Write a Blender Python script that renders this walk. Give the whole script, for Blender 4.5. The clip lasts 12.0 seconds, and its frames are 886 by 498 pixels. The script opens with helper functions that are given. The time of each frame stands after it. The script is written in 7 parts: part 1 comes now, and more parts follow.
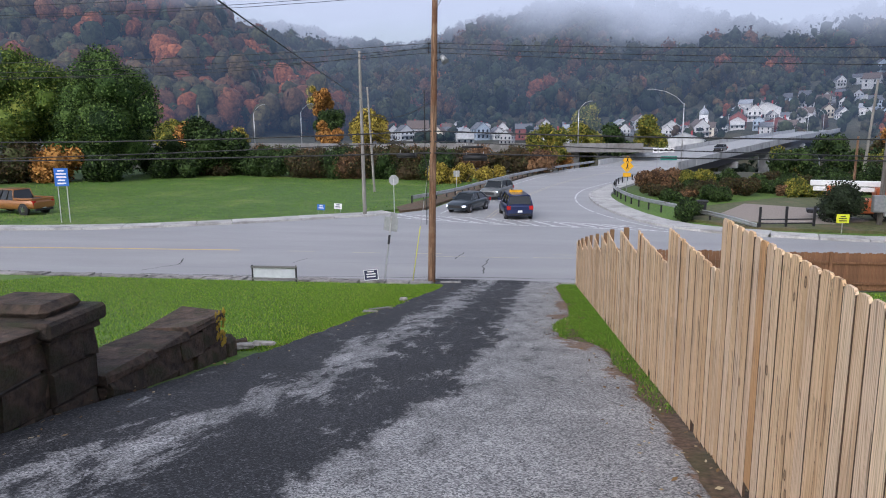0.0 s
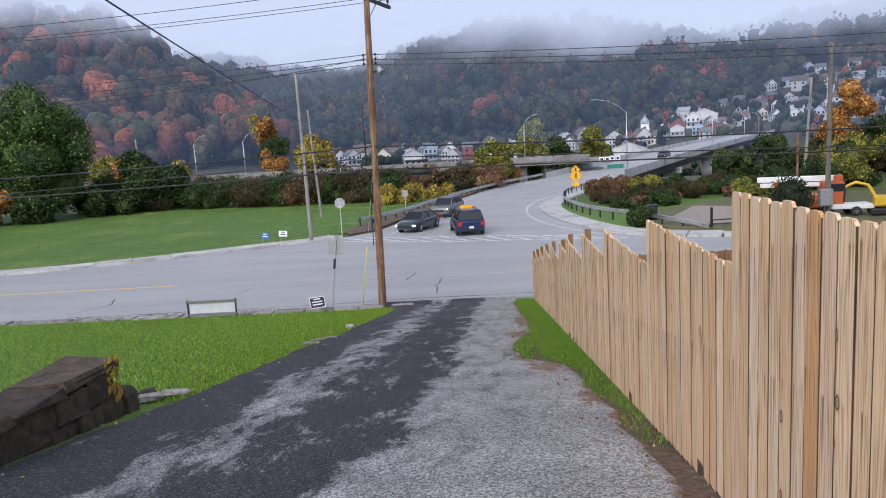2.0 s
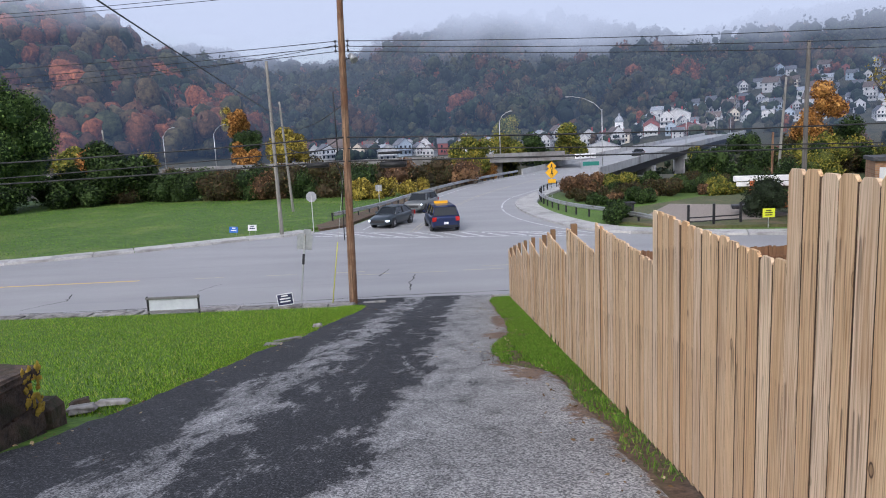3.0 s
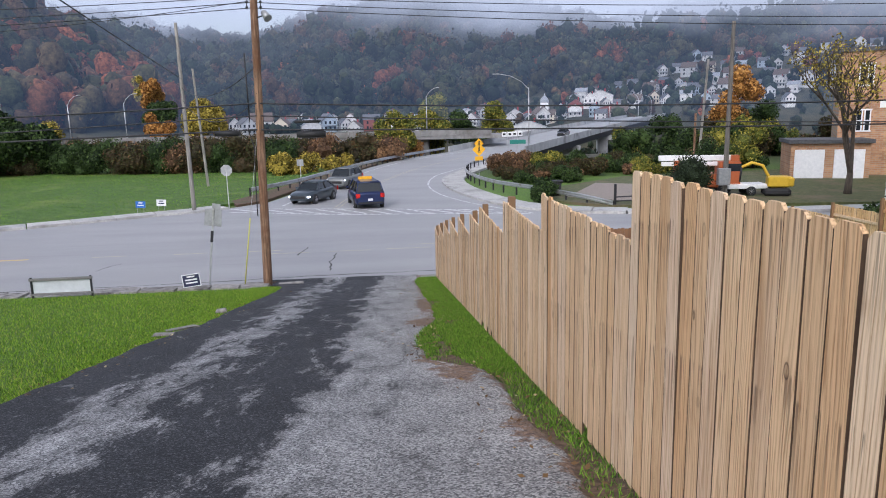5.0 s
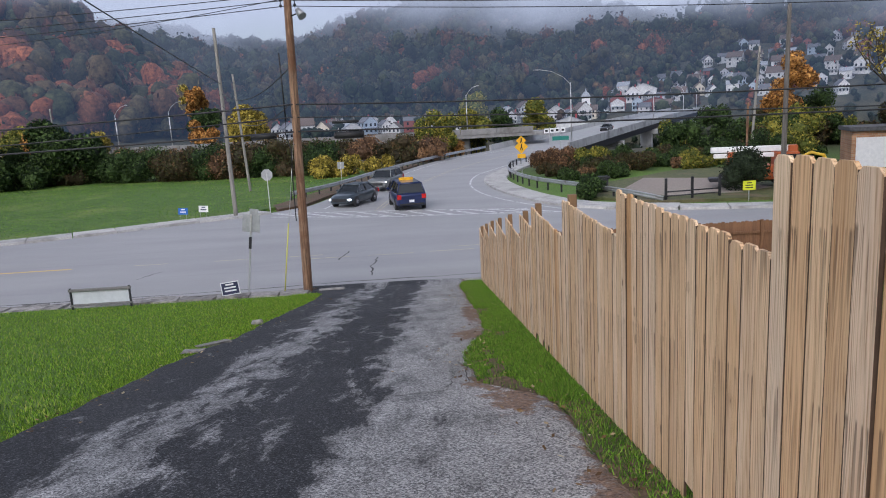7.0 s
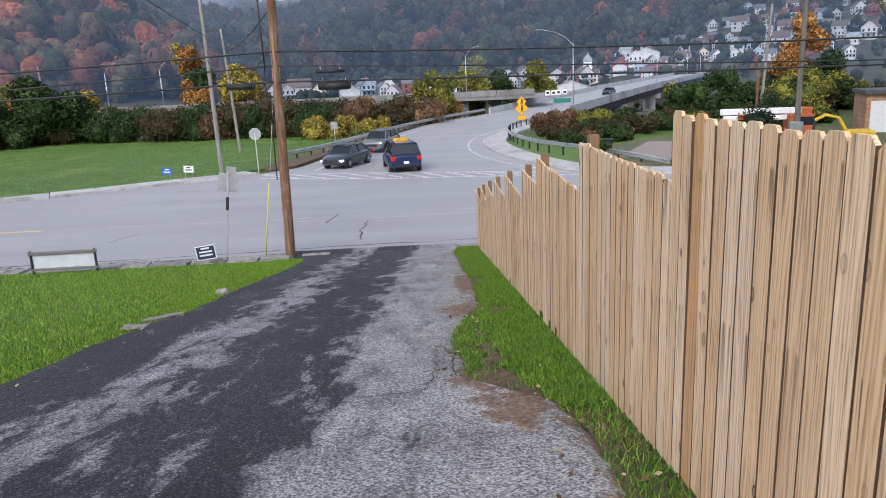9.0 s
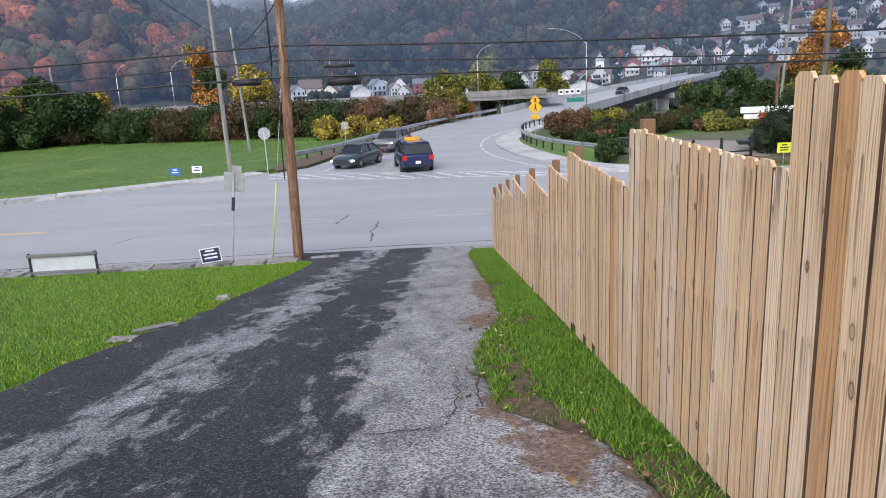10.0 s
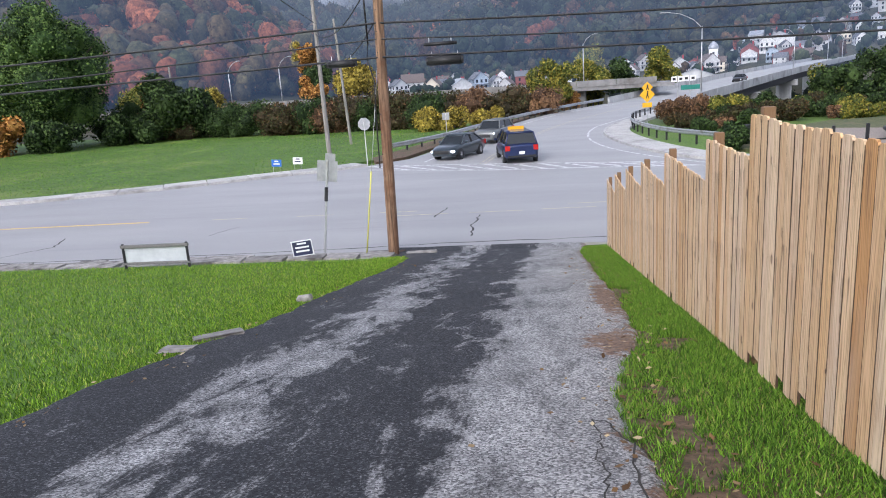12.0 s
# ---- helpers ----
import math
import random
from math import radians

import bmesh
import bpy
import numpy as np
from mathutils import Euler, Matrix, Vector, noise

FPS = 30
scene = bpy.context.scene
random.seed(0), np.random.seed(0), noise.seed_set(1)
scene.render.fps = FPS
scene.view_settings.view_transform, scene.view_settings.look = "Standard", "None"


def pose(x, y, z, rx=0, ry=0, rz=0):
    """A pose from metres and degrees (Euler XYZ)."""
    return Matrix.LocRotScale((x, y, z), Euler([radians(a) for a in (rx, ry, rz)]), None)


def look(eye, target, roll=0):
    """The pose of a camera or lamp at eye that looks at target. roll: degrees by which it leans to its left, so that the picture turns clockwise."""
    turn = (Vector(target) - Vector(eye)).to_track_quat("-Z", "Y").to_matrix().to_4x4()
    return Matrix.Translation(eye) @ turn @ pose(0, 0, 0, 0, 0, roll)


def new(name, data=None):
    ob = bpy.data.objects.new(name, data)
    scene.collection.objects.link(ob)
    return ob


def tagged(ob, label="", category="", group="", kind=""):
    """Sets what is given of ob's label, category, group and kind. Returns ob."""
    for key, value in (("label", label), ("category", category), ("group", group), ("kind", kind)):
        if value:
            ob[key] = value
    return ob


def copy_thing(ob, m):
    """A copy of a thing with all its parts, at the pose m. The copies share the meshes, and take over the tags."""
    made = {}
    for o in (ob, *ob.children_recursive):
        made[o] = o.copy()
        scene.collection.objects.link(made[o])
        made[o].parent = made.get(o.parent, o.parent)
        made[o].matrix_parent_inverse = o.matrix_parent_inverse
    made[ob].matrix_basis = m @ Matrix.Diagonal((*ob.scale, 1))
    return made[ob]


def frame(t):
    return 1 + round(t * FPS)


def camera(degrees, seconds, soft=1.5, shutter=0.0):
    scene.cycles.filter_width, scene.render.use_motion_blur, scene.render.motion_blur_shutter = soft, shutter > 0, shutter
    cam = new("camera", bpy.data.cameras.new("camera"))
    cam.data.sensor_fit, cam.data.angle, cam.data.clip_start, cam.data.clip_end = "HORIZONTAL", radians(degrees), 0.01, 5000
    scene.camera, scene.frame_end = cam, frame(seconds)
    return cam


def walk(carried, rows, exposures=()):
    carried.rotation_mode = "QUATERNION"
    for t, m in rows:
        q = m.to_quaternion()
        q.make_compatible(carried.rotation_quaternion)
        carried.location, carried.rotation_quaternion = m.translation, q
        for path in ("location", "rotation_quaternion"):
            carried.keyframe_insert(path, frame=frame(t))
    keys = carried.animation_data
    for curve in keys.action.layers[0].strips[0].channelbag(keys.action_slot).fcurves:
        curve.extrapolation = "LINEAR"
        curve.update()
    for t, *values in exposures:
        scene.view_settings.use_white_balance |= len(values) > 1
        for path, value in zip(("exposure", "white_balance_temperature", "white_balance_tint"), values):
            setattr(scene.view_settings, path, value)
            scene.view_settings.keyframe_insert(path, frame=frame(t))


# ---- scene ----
cam = camera(64.6, 12.0, soft=1.0)
PATH = [
    (0, (-1.386, -5.625, 6.861), (-1.669, -3.677, 6.506), -0.4),
    (0.5, (-1.337, -5.418, 6.77), (-1.595, -3.462, 6.441), -0.7),
    (1, (-1.307, -5.011, 6.693), (-1.671, -3.06, 6.447), -1.0),
    (1.5, (-1.478, -4.455, 6.617), (-1.757, -2.492, 6.359), -1.0),
    (2, (-1.368, -4.111, 6.494), (-1.522, -2.139, 6.195), -3.5),
    (2.5, (-1.375, -3.557, 6.473), (-1.5, -1.585, 6.162), -2.9),
    (3, (-1.43, -3.141, 6.322), (-1.511, -1.167, 6.009), -2.7),
    (4.8, (-1.356, -1.714, 6.043), (-1.412, 0.251, 5.675), -2.2),
    (5, (-1.364, -1.585, 6.041), (-1.237, 0.374, 5.66), -1.4),
    (5.2, (-1.335, -1.458, 6.035), (-0.871, 0.449, 5.649), -1.6),
    (5.5, (-1.324, -1.274, 6.073), (-0.596, 0.543, 5.663), -1.1),
    (6, (-1.366, -0.983, 6.01), (-0.781, 0.886, 5.603), -2.2),
    (6.5, (-1.393, -0.737, 5.941), (-1.184, 1.216, 5.564), -2.6),
    (7, (-1.382, -0.481, 5.924), (-1.376, 1.483, 5.547), -3.2),
    (7.2, (-1.362, -0.372, 5.881), (-1.417, 1.59, 5.499), -3.4),
    (8.8, (-1.212, 1.102, 5.529), (-1.201, 3.045, 5.054), -2.7),
    (9, (-1.223, 1.298, 5.495), (-1.217, 3.241, 5.022), -2.7),
    (9.5, (-1.269, 1.697, 5.401), (-1.278, 3.643, 4.936), -2.9),
    (10, (-1.316, 2.23, 5.317), (-1.341, 4.174, 4.848), -2.9),
    (10.5, (-1.356, 2.669, 5.241), (-1.373, 4.602, 4.729), -2.8),
    (11, (-1.417, 3.219, 5.148), (-1.427, 5.145, 4.609), -3.2),
    (11.5, (-1.458, 3.704, 5.066), (-1.469, 5.645, 4.582), -4.2),
    (12, (-1.564, 4.114, 4.916), (-1.871, 6.034, 4.447), -4.0),
]
walk(cam, [(t, look(eye, target, roll)) for t, eye, target, roll in PATH],
     exposures=[(t, e, 5960, 14) for t, e in ((0, 0.24), (1, 0.2), (2, 0.34), (2.5, 0.36), (3, 0.26), (5.5, 0.32), (6.5, 0.12), (7.2, 0.05), (8.8, 0.42), (9.5, 0.5), (12, 0.66))])

# ---- light: an overcast morning ----
world = bpy.data.worlds.new("overcast_sky")
scene.world = world
world.use_nodes = True
wn, wl = world.node_tree.nodes, world.node_tree.links
wn.clear()
sky = wn.new("ShaderNodeTexSky")
sky.sky_type = "NISHITA"
sky.sun_disc = False
sky.sun_elevation, sky.sun_rotation = radians(38), radians(200)
sky.dust_density, sky.air_density, sky.ozone_density = 4.0, 1.0, 1.0
grey = wn.new("ShaderNodeHueSaturation")
grey.inputs["Saturation"].default_value = 0.5
back = wn.new("ShaderNodeBackground")
back.inputs["Strength"].default_value = 0.15
wout = wn.new("ShaderNodeOutputWorld")
wl.new(sky.outputs[0], grey.inputs["Color"])
wl.new(grey.outputs[0], back.inputs["Color"])
wl.new(back.outputs[0], wout.inputs["Surface"])

sun = new("sun", bpy.data.lights.new("sun", "SUN"))
sun.data.energy, sun.data.angle, sun.data.color = 0.6, radians(40), (1.0, 0.97, 0.93)
sun.matrix_world = look((0, 0, 50), (9, 25, 20))

# ---- materials ----
def nodes_of(name):
    m = bpy.data.materials.new(name)
    m.use_nodes = True
    n, l = m.node_tree.nodes, m.node_tree.links
    return m, n, l, n["Principled BSDF"]


def mapped(n, l, scale=(1, 1, 1), space="Object"):
    tc, mp = n.new("ShaderNodeTexCoord"), n.new("ShaderNodeMapping")
    mp.inputs["Scale"].default_value = scale
    if space == "World":
        l.new(n.new("ShaderNodeNewGeometry").outputs["Position"], mp.inputs["Vector"])
    else:
        l.new(tc.outputs[space], mp.inputs["Vector"])
    return mp.outputs[0]


def noise_of(n, l, vec, scale, detail=4.0, rough=0.55, warp=0.0):
    t = n.new("ShaderNodeTexNoise")
    t.inputs["Scale"].default_value, t.inputs["Detail"].default_value = scale, detail
    t.inputs["Roughness"].default_value, t.inputs["Distortion"].default_value = rough, warp
    l.new(vec, t.inputs["Vector"])
    return t.outputs["Fac"]


def ramp_of(n, l, fac, stops):
    r = n.new("ShaderNodeValToRGB")
    e = r.color_ramp.elements
    while len(e) < len(stops):
        e.new(0.5)
    for k, (p, c) in zip(e, stops):
        k.position = p
        k.color = (*c, 1) if isinstance(c, tuple) else (c, c, c, 1)
    l.new(fac, r.inputs["Fac"])
    return r.outputs["Color"]


def mix_of(n, l, fac, a, b, blend="MIX"):
    x = n.new("ShaderNodeMixRGB")
    x.blend_type = blend
    for sock, v in ((x.inputs[0], fac), (x.inputs[1], a), (x.inputs[2], b)):
        if isinstance(v, tuple):
            sock.default_value = (*v, 1)
        elif isinstance(v, (int, float)):
            sock.default_value = v
        else:
            l.new(v, sock)
    return x.outputs[0]


def math_of(n, l, op, a, b=0.0, clamp=False):
    x = n.new("ShaderNodeMath")
    x.operation, x.use_clamp = op, clamp
    for sock, v in ((x.inputs[0], a), (x.inputs[1], b)):
        if isinstance(v, (int, float)):
            sock.default_value = v
        else:
            l.new(v, sock)
    return x.outputs[0]


def bump_of(n, l, bs, height, strength=0.3, dist=0.02):
    b = n.new("ShaderNodeBump")
    b.inputs["Strength"].default_value, b.inputs["Distance"].default_value = strength, dist
    l.new(height, b.inputs["Height"])
    l.new(b.outputs[0], bs.inputs["Normal"])


def surface(name, c1, c2, scale=8.0, rough=0.75, metal=0.0, stain=None, stain_scale=0.7, stain_at=(0.5, 0.7), stretch=(1, 1, 1), bump=0.25, dist=0.01, random_tint=0.0, detail=5.0):
    """A surface with grain between two colours and, at a larger scale, stains of a third."""
    m, n, l, bs = nodes_of(name)
    v = mapped(n, l, stretch)
    f = noise_of(n, l, v, scale, detail, 0.65)
    c = ramp_of(n, l, f, ((0.3, c1), (0.7, c2)))
    if stain:
        g = noise_of(n, l, mapped(n, l), stain_scale, 5.0, 0.6, 0.4)
        c = mix_of(n, l, ramp_of(n, l, g, ((stain_at[0], 0.0), (stain_at[1], 1.0))), c, stain)
    if random_tint:
        oi = n.new("ShaderNodeObjectInfo")
        k = math_of(n, l, "MULTIPLY_ADD", oi.outputs["Random"], random_tint)
        k.node.inputs[2].default_value = 1 - random_tint / 2
        c = mix_of(n, l, 1.0, c, k, "MULTIPLY")
    l.new(c, bs.inputs["Base Color"])
    bs.inputs["Roughness"].default_value, bs.inputs["Metallic"].default_value = rough, metal
    if bump:
        bump_of(n, l, bs, f, bump, dist)
    return m


def plain(name, c, rough=0.5, metal=0.0, coat=0.0):
    m, n, l, bs = nodes_of(name)
    v = mapped(n, l)
    f = noise_of(n, l, v, 6.0, 4.0)
    d = tuple(x * 0.86 for x in c)
    l.new(ramp_of(n, l, f, ((0.3, d), (0.7, c))), bs.inputs["Base Color"])
    bs.inputs["Roughness"].default_value, bs.inputs["Metallic"].default_value = rough, metal
    bs.inputs["Coat Weight"].default_value = coat
    return m


def leafy(name, stops, attr=None, rough=0.75, bright=0.35, mottle=0.0):
    """Leaves: one tint to each leaf, or one to each tree by the attribute 'tint'."""
    m, n, l, bs = nodes_of(name)
    geo = n.new("ShaderNodeNewGeometry")
    rnd = geo.outputs["Random Per Island"]
    if attr:
        at = n.new("ShaderNodeAttribute")
        at.attribute_name = attr
        c = ramp_of(n, l, at.outputs["Fac"], stops)
    else:
        c = ramp_of(n, l, rnd, stops)
    k = math_of(n, l, "MULTIPLY_ADD", rnd, bright * 2)
    k.node.inputs[2].default_value = 1 - bright
    c = mix_of(n, l, 1.0, c, k, "MULTIPLY")
    if mottle:
        f = noise_of(n, l, mapped(n, l), mottle, 5.0, 0.75)
        c = mix_of(n, l, 1.0, c, ramp_of(n, l, f, ((0.34, 0.28), (0.5, 0.9), (0.68, 1.75))), "MULTIPLY")
    l.new(c, bs.inputs["Base Color"])
    bs.inputs["Roughness"].default_value = rough
    bs.inputs["Specular IOR Level"].default_value = 0.25
    return m


def lamp_glow(name, c, strength):
    m, n, l, bs = nodes_of(name)
    bs.inputs["Base Color"].default_value = (*c, 1)
    bs.inputs["Emission Color"].default_value = (*c, 1)
    bs.inputs["Emission Strength"].default_value = strength
    return m


def driveway_material():
    """Worn asphalt: dark tarred streaks along the drive, pale gravelly wear between them and brown litter at the edge."""
    m, n, l, bs = nodes_of("worn_asphalt")
    tc = n.new("ShaderNodeTexCoord")
    sep = n.new("ShaderNodeSeparateXYZ")
    l.new(tc.outputs["Object"], sep.inputs[0])
    X, Y = sep.outputs[0], sep.outputs[1]
    warp = noise_of(n, l, mapped(n, l, (0.55, 0.28, 1)), 1.6, 7.0, 0.68, 0.3)
    blot = noise_of(n, l, mapped(n, l, (1.0, 0.36, 1)), 2.9, 10.0, 0.74, 0.3)
    w = math_of(n, l, "MULTIPLY_ADD", warp, 1.5)
    w.node.inputs[2].default_value = -0.75
    # the streaks drift to one side going down the drive
    drift = math_of(n, l, "MULTIPLY", Y, 0.012)
    u = math_of(n, l, "ADD", math_of(n, l, "SUBTRACT", X, drift), w)
    bend = n.new("ShaderNodeMapRange")
    bend.interpolation_type = "SMOOTHSTEP"
    for k, v in (("From Min", 2.2), ("From Max", -0.2), ("To Min", 0.0), ("To Max", 0.55)):
        bend.inputs[k].default_value = v
    l.new(Y, bend.inputs["Value"])
    u = math_of(n, l, "ADD", u, bend.outputs[0])
    u01 = math_of(n, l, "DIVIDE", math_of(n, l, "ADD", u, 6.0), 6.0)
    wear = ramp_of(n, l, u01, ((0.0, 0.0), (0.2, 0.14), (0.295, 0.56), (0.345, 0.58), (0.40, 0.26), (0.53, 0.10), (0.585, 0.25), (0.63, 0.76), (0.76, 0.86), (0.86, 0.95)))
    f = math_of(n, l, "ADD", wear, math_of(n, l, "MULTIPLY_ADD", blot, 2.8))
    f.node.inputs[1].links[0].from_node.inputs[2].default_value = -1.4
    mask = ramp_of(n, l, f, ((0.34, 0.0), (0.46, 0.5), (0.85, 1.0)))
    fine = noise_of(n, l, mapped(n, l), 62.0, 3.0, 0.8)
    peb = n.new("ShaderNodeTexVoronoi")
    peb.inputs["Scale"].default_value = 75.0
    l.new(mapped(n, l), peb.inputs["Vector"])
    sepc = n.new("ShaderNodeSeparateColor")
    l.new(peb.outputs["Color"], sepc.inputs[0])
    fine = math_of(n, l, "ADD", math_of(n, l, "MULTIPLY", fine, 0.55), math_of(n, l, "MULTIPLY", sepc.outputs[0], 0.45))
    fine2 = noise_of(n, l, mapped(n, l), 20.0, 4.0, 0.7)
    pale = ramp_of(n, l, fine, ((0.28, (0.085, 0.085, 0.089)), (0.5, (0.265, 0.265, 0.268)), (0.72, (0.52, 0.52, 0.515))))
    dark = ramp_of(n, l, fine, ((0.3, (0.009, 0.0095, 0.011)), (0.56, (0.025, 0.026, 0.030)), (0.68, (0.06, 0.061, 0.066)), (0.76, (0.17, 0.17, 0.17))))
    c = mix_of(n, l, mask, dark, pale)
    patch = noise_of(n, l, mapped(n, l), 0.9, 5.0, 0.6)
    c = mix_of(n, l, 1.0, c, ramp_of(n, l, patch, ((0.3, 0.72), (0.7, 1.15))), "MULTIPLY")
    # fallen needles and soil along the fence side
    at = n.new("ShaderNodeAttribute")
    at.attribute_name = "litter"
    soil = math_of(n, l, "ADD", at.outputs["Fac"], math_of(n, l, "MULTIPLY", math_of(n, l, "SUBTRACT", noise_of(n, l, mapped(n, l), 4.5, 10.0, 0.78), 0.5), 2.6))
    smask = ramp_of(n, l, soil, ((0.46, 0.0), (0.62, 1.0)))
    brown = ramp_of(n, l, fine2, ((0.3, (0.035, 0.02, 0.012)), (0.5, (0.15, 0.078, 0.04)), (0.72, (0.34, 0.20, 0.11))))
    c = mix_of(n, l, math_of(n, l, "MULTIPLY", smask, 0.78), c, brown)
    l.new(c, bs.inputs["Base Color"])
    r = ramp_of(n, l, mask, ((0.0, 0.72), (1.0, 0.9)))
    bs.inputs["Specular IOR Level"].default_value = 0.3
    l.new(r, bs.inputs["Roughness"])
    bump_of(n, l, bs, math_of(n, l, "ADD", fine, math_of(n, l, "MULTIPLY", fine2, 0.8)), 0.55, 0.012)
    return m


def road_material():
    m, n, l, bs = nodes_of("road_asphalt")
    big = noise_of(n, l, mapped(n, l, (0.25, 1, 1)), 0.35, 6.0, 0.6)
    fine = noise_of(n, l, mapped(n, l), 40.0, 3.0, 0.7)
    c = ramp_of(n, l, big, ((0.3, (0.275, 0.274, 0.277)), (0.7, (0.350, 0.347, 0.349))))
    c = mix_of(n, l, 1.0, c, ramp_of(n, l, fine, ((0.3, 0.82), (0.7, 1.12))), "MULTIPLY")
    seam = noise_of(n, l, mapped(n, l, (0.06, 1.4, 1)), 1.2, 3.0)
    c = mix_of(n, l, ramp_of(n, l, seam, ((0.62, 0.0), (0.70, 0.10))), c, (0.10, 0.10, 0.105))
    l.new(c, bs.inputs["Base Color"])
    bs.inputs["Roughness"].default_value = 0.62
    bump_of(n, l, bs, fine, 0.25, 0.01)
    return m


def ground_material():
    """Lawn near the road, rough woodland floor and scrub beyond the river bank."""
    m, n, l, bs = nodes_of("turf_and_scrub")
    f = noise_of(n, l, mapped(n, l), 9.0, 5.0, 0.65)
    c = ramp_of(n, l, f, ((0.3, (0.040, 0.095, 0.008)), (0.7, (0.13, 0.235, 0.018))))
    g = noise_of(n, l, mapped(n, l), 0.35, 5.0, 0.6)
    c = mix_of(n, l, ramp_of(n, l, g, ((0.5, 0.0), (0.8, 1.0))), c, (0.11, 0.15, 0.03))
    scrub = ramp_of(n, l, noise_of(n, l, mapped(n, l), 0.12, 7.0, 0.7), ((0.35, (0.02, 0.026, 0.012)), (0.65, (0.07, 0.062, 0.032))))
    sep = n.new("ShaderNodeSeparateXYZ")
    l.new(mapped(n, l), sep.inputs[0])
    r = n.new("ShaderNodeMapRange")
    r.inputs["From Min"].default_value, r.inputs["From Max"].default_value = 58.0, 84.0
    l.new(sep.outputs[1], r.inputs["Value"])
    l.new(mix_of(n, l, r.outputs[0], c, scrub), bs.inputs["Base Color"])
    bs.inputs["Roughness"].default_value = 0.92
    bump_of(n, l, bs, f, 0.5, 0.04)
    return m


def picket_material(name, tones, dark):
    """Sawn pine: long grain, knots, weathering, a tone of its own for each board."""
    m, n, l, bs = nodes_of(name)
    oi = n.new("ShaderNodeObjectInfo")
    tc = n.new("ShaderNodeTexCoord")
    off = n.new("ShaderNodeVectorMath")
    off.operation = "MULTIPLY_ADD"
    comb = n.new("ShaderNodeCombineXYZ")
    for k in range(3):
        l.new(oi.outputs["Random"], comb.inputs[k])
    l.new(comb.outputs[0], off.inputs[0])
    off.inputs[1].default_value = (37.0, 91.0, 53.0)
    l.new(tc.outputs["Object"], off.inputs[2])
    def stretched(s):
        mp = n.new("ShaderNodeMapping")
        mp.inputs["Scale"].default_value = s
        l.new(off.outputs[0], mp.inputs["Vector"])
        return mp.outputs[0]
    tone = ramp_of(n, l, oi.outputs["Random"], tones)
    rings = n.new("ShaderNodeTexWave")
    rings.wave_type, rings.bands_direction = "BANDS", "Y"
    rings.inputs["Scale"].default_value, rings.inputs["Distortion"].default_value = 14.0, 22.0
    rings.inputs["Detail"].default_value, rings.inputs["Detail Scale"].default_value = 2.0, 0.7
    l.new(stretched((1, 1, 0.07)), rings.inputs["Vector"])
    grain = noise_of(n, l, stretched((1, 1, 0.025)), 130.0, 4.0, 0.65)
    g = math_of(n, l, "ADD", math_of(n, l, "MULTIPLY", rings.outputs["Fac"], 0.28), math_of(n, l, "MULTIPLY", grain, 0.85))
    c = mix_of(n, l, 1.0, tone, ramp_of(n, l, g, ((0.34, (0.62, 0.50, 0.40)), (0.5, (0.95, 0.92, 0.88)), (0.72, (1.12, 1.11, 1.09)))), "MULTIPLY")
    weather = noise_of(n, l, stretched((1, 1, 0.35)), 2.4, 5.0, 0.6)
    c = mix_of(n, l, ramp_of(n, l, weather, ((0.52, 0.0), (0.75, 0.45))), c, (0.56, 0.46, 0.37))
    knots = n.new("ShaderNodeTexVoronoi")
    knots.inputs["Scale"].default_value = 6.0
    l.new(stretched((1, 1.15, 0.62)), knots.inputs["Vector"])
    kd = ramp_of(n, l, knots.outputs["Distance"], ((0.0, 0.8), (0.04, 0.35), (0.085, 0.45), (0.10, 1.0), (0.12, 0.9), (0.135, 0.0)))
    kring = ramp_of(n, l, knots.outputs["Distance"], ((0.1, 0.55), (0.24, 0.0)))
    pick = n.new("ShaderNodeSeparateColor")
    l.new(knots.outputs["Color"], pick.inputs[0])
    some = ramp_of(n, l, pick.outputs[0], ((0.45, 0.0), (0.9, 1.0)))
    kd, kring = math_of(n, l, "MULTIPLY", kd, some), math_of(n, l, "MULTIPLY", kring, some)
    rain = noise_of(n, l, stretched((1, 1, 0.1)), 5.0, 5.0, 0.6)
    c = mix_of(n, l, ramp_of(n, l, rain, ((0.53, 0.0), (0.72, 0.65))), c, (0.44, 0.235, 0.095))
    # dark rain runs that start below the rail line
    sepz = n.new("ShaderNodeSeparateXYZ")
    l.new(tc.outputs["Object"], sepz.inputs[0])
    band = ramp_of(n, l, math_of(n, l, "MULTIPLY", sepz.outputs[2], 0.5), ((0.0, 0.12), (0.28, 0.15), (0.475, 1.0), (0.485, 0.1), (0.62, 0.15), (0.81, 1.0), (0.82, 0.1)))
    runs = noise_of(n, l, stretched((1, 1, 0.03)), 48.0, 2.0, 0.5)
    c = mix_of(n, l, math_of(n, l, "MULTIPLY", ramp_of(n, l, runs, ((0.56, 0.0), (0.63, 0.75))), band), c, (0.10, 0.055, 0.032))
    streak = noise_of(n, l, stretched((1, 1, 0.02)), 60.0, 3.0, 0.6)
    c = mix_of(n, l, ramp_of(n, l, streak, ((0.58, 0.0), (0.72, 0.5))), c, (0.30, 0.17, 0.09))
    c = mix_of(n, l, kring, c, (0.38, 0.22, 0.11))
    c = mix_of(n, l, kd, c, dark)
    l.new(c, bs.inputs["Base Color"])
    bs.inputs["Roughness"].default_value = 0.72
    bs.inputs["Specular IOR Level"].default_value = 0.3
    bump_of(n, l, bs, g, 0.35, 0.006)
    return m


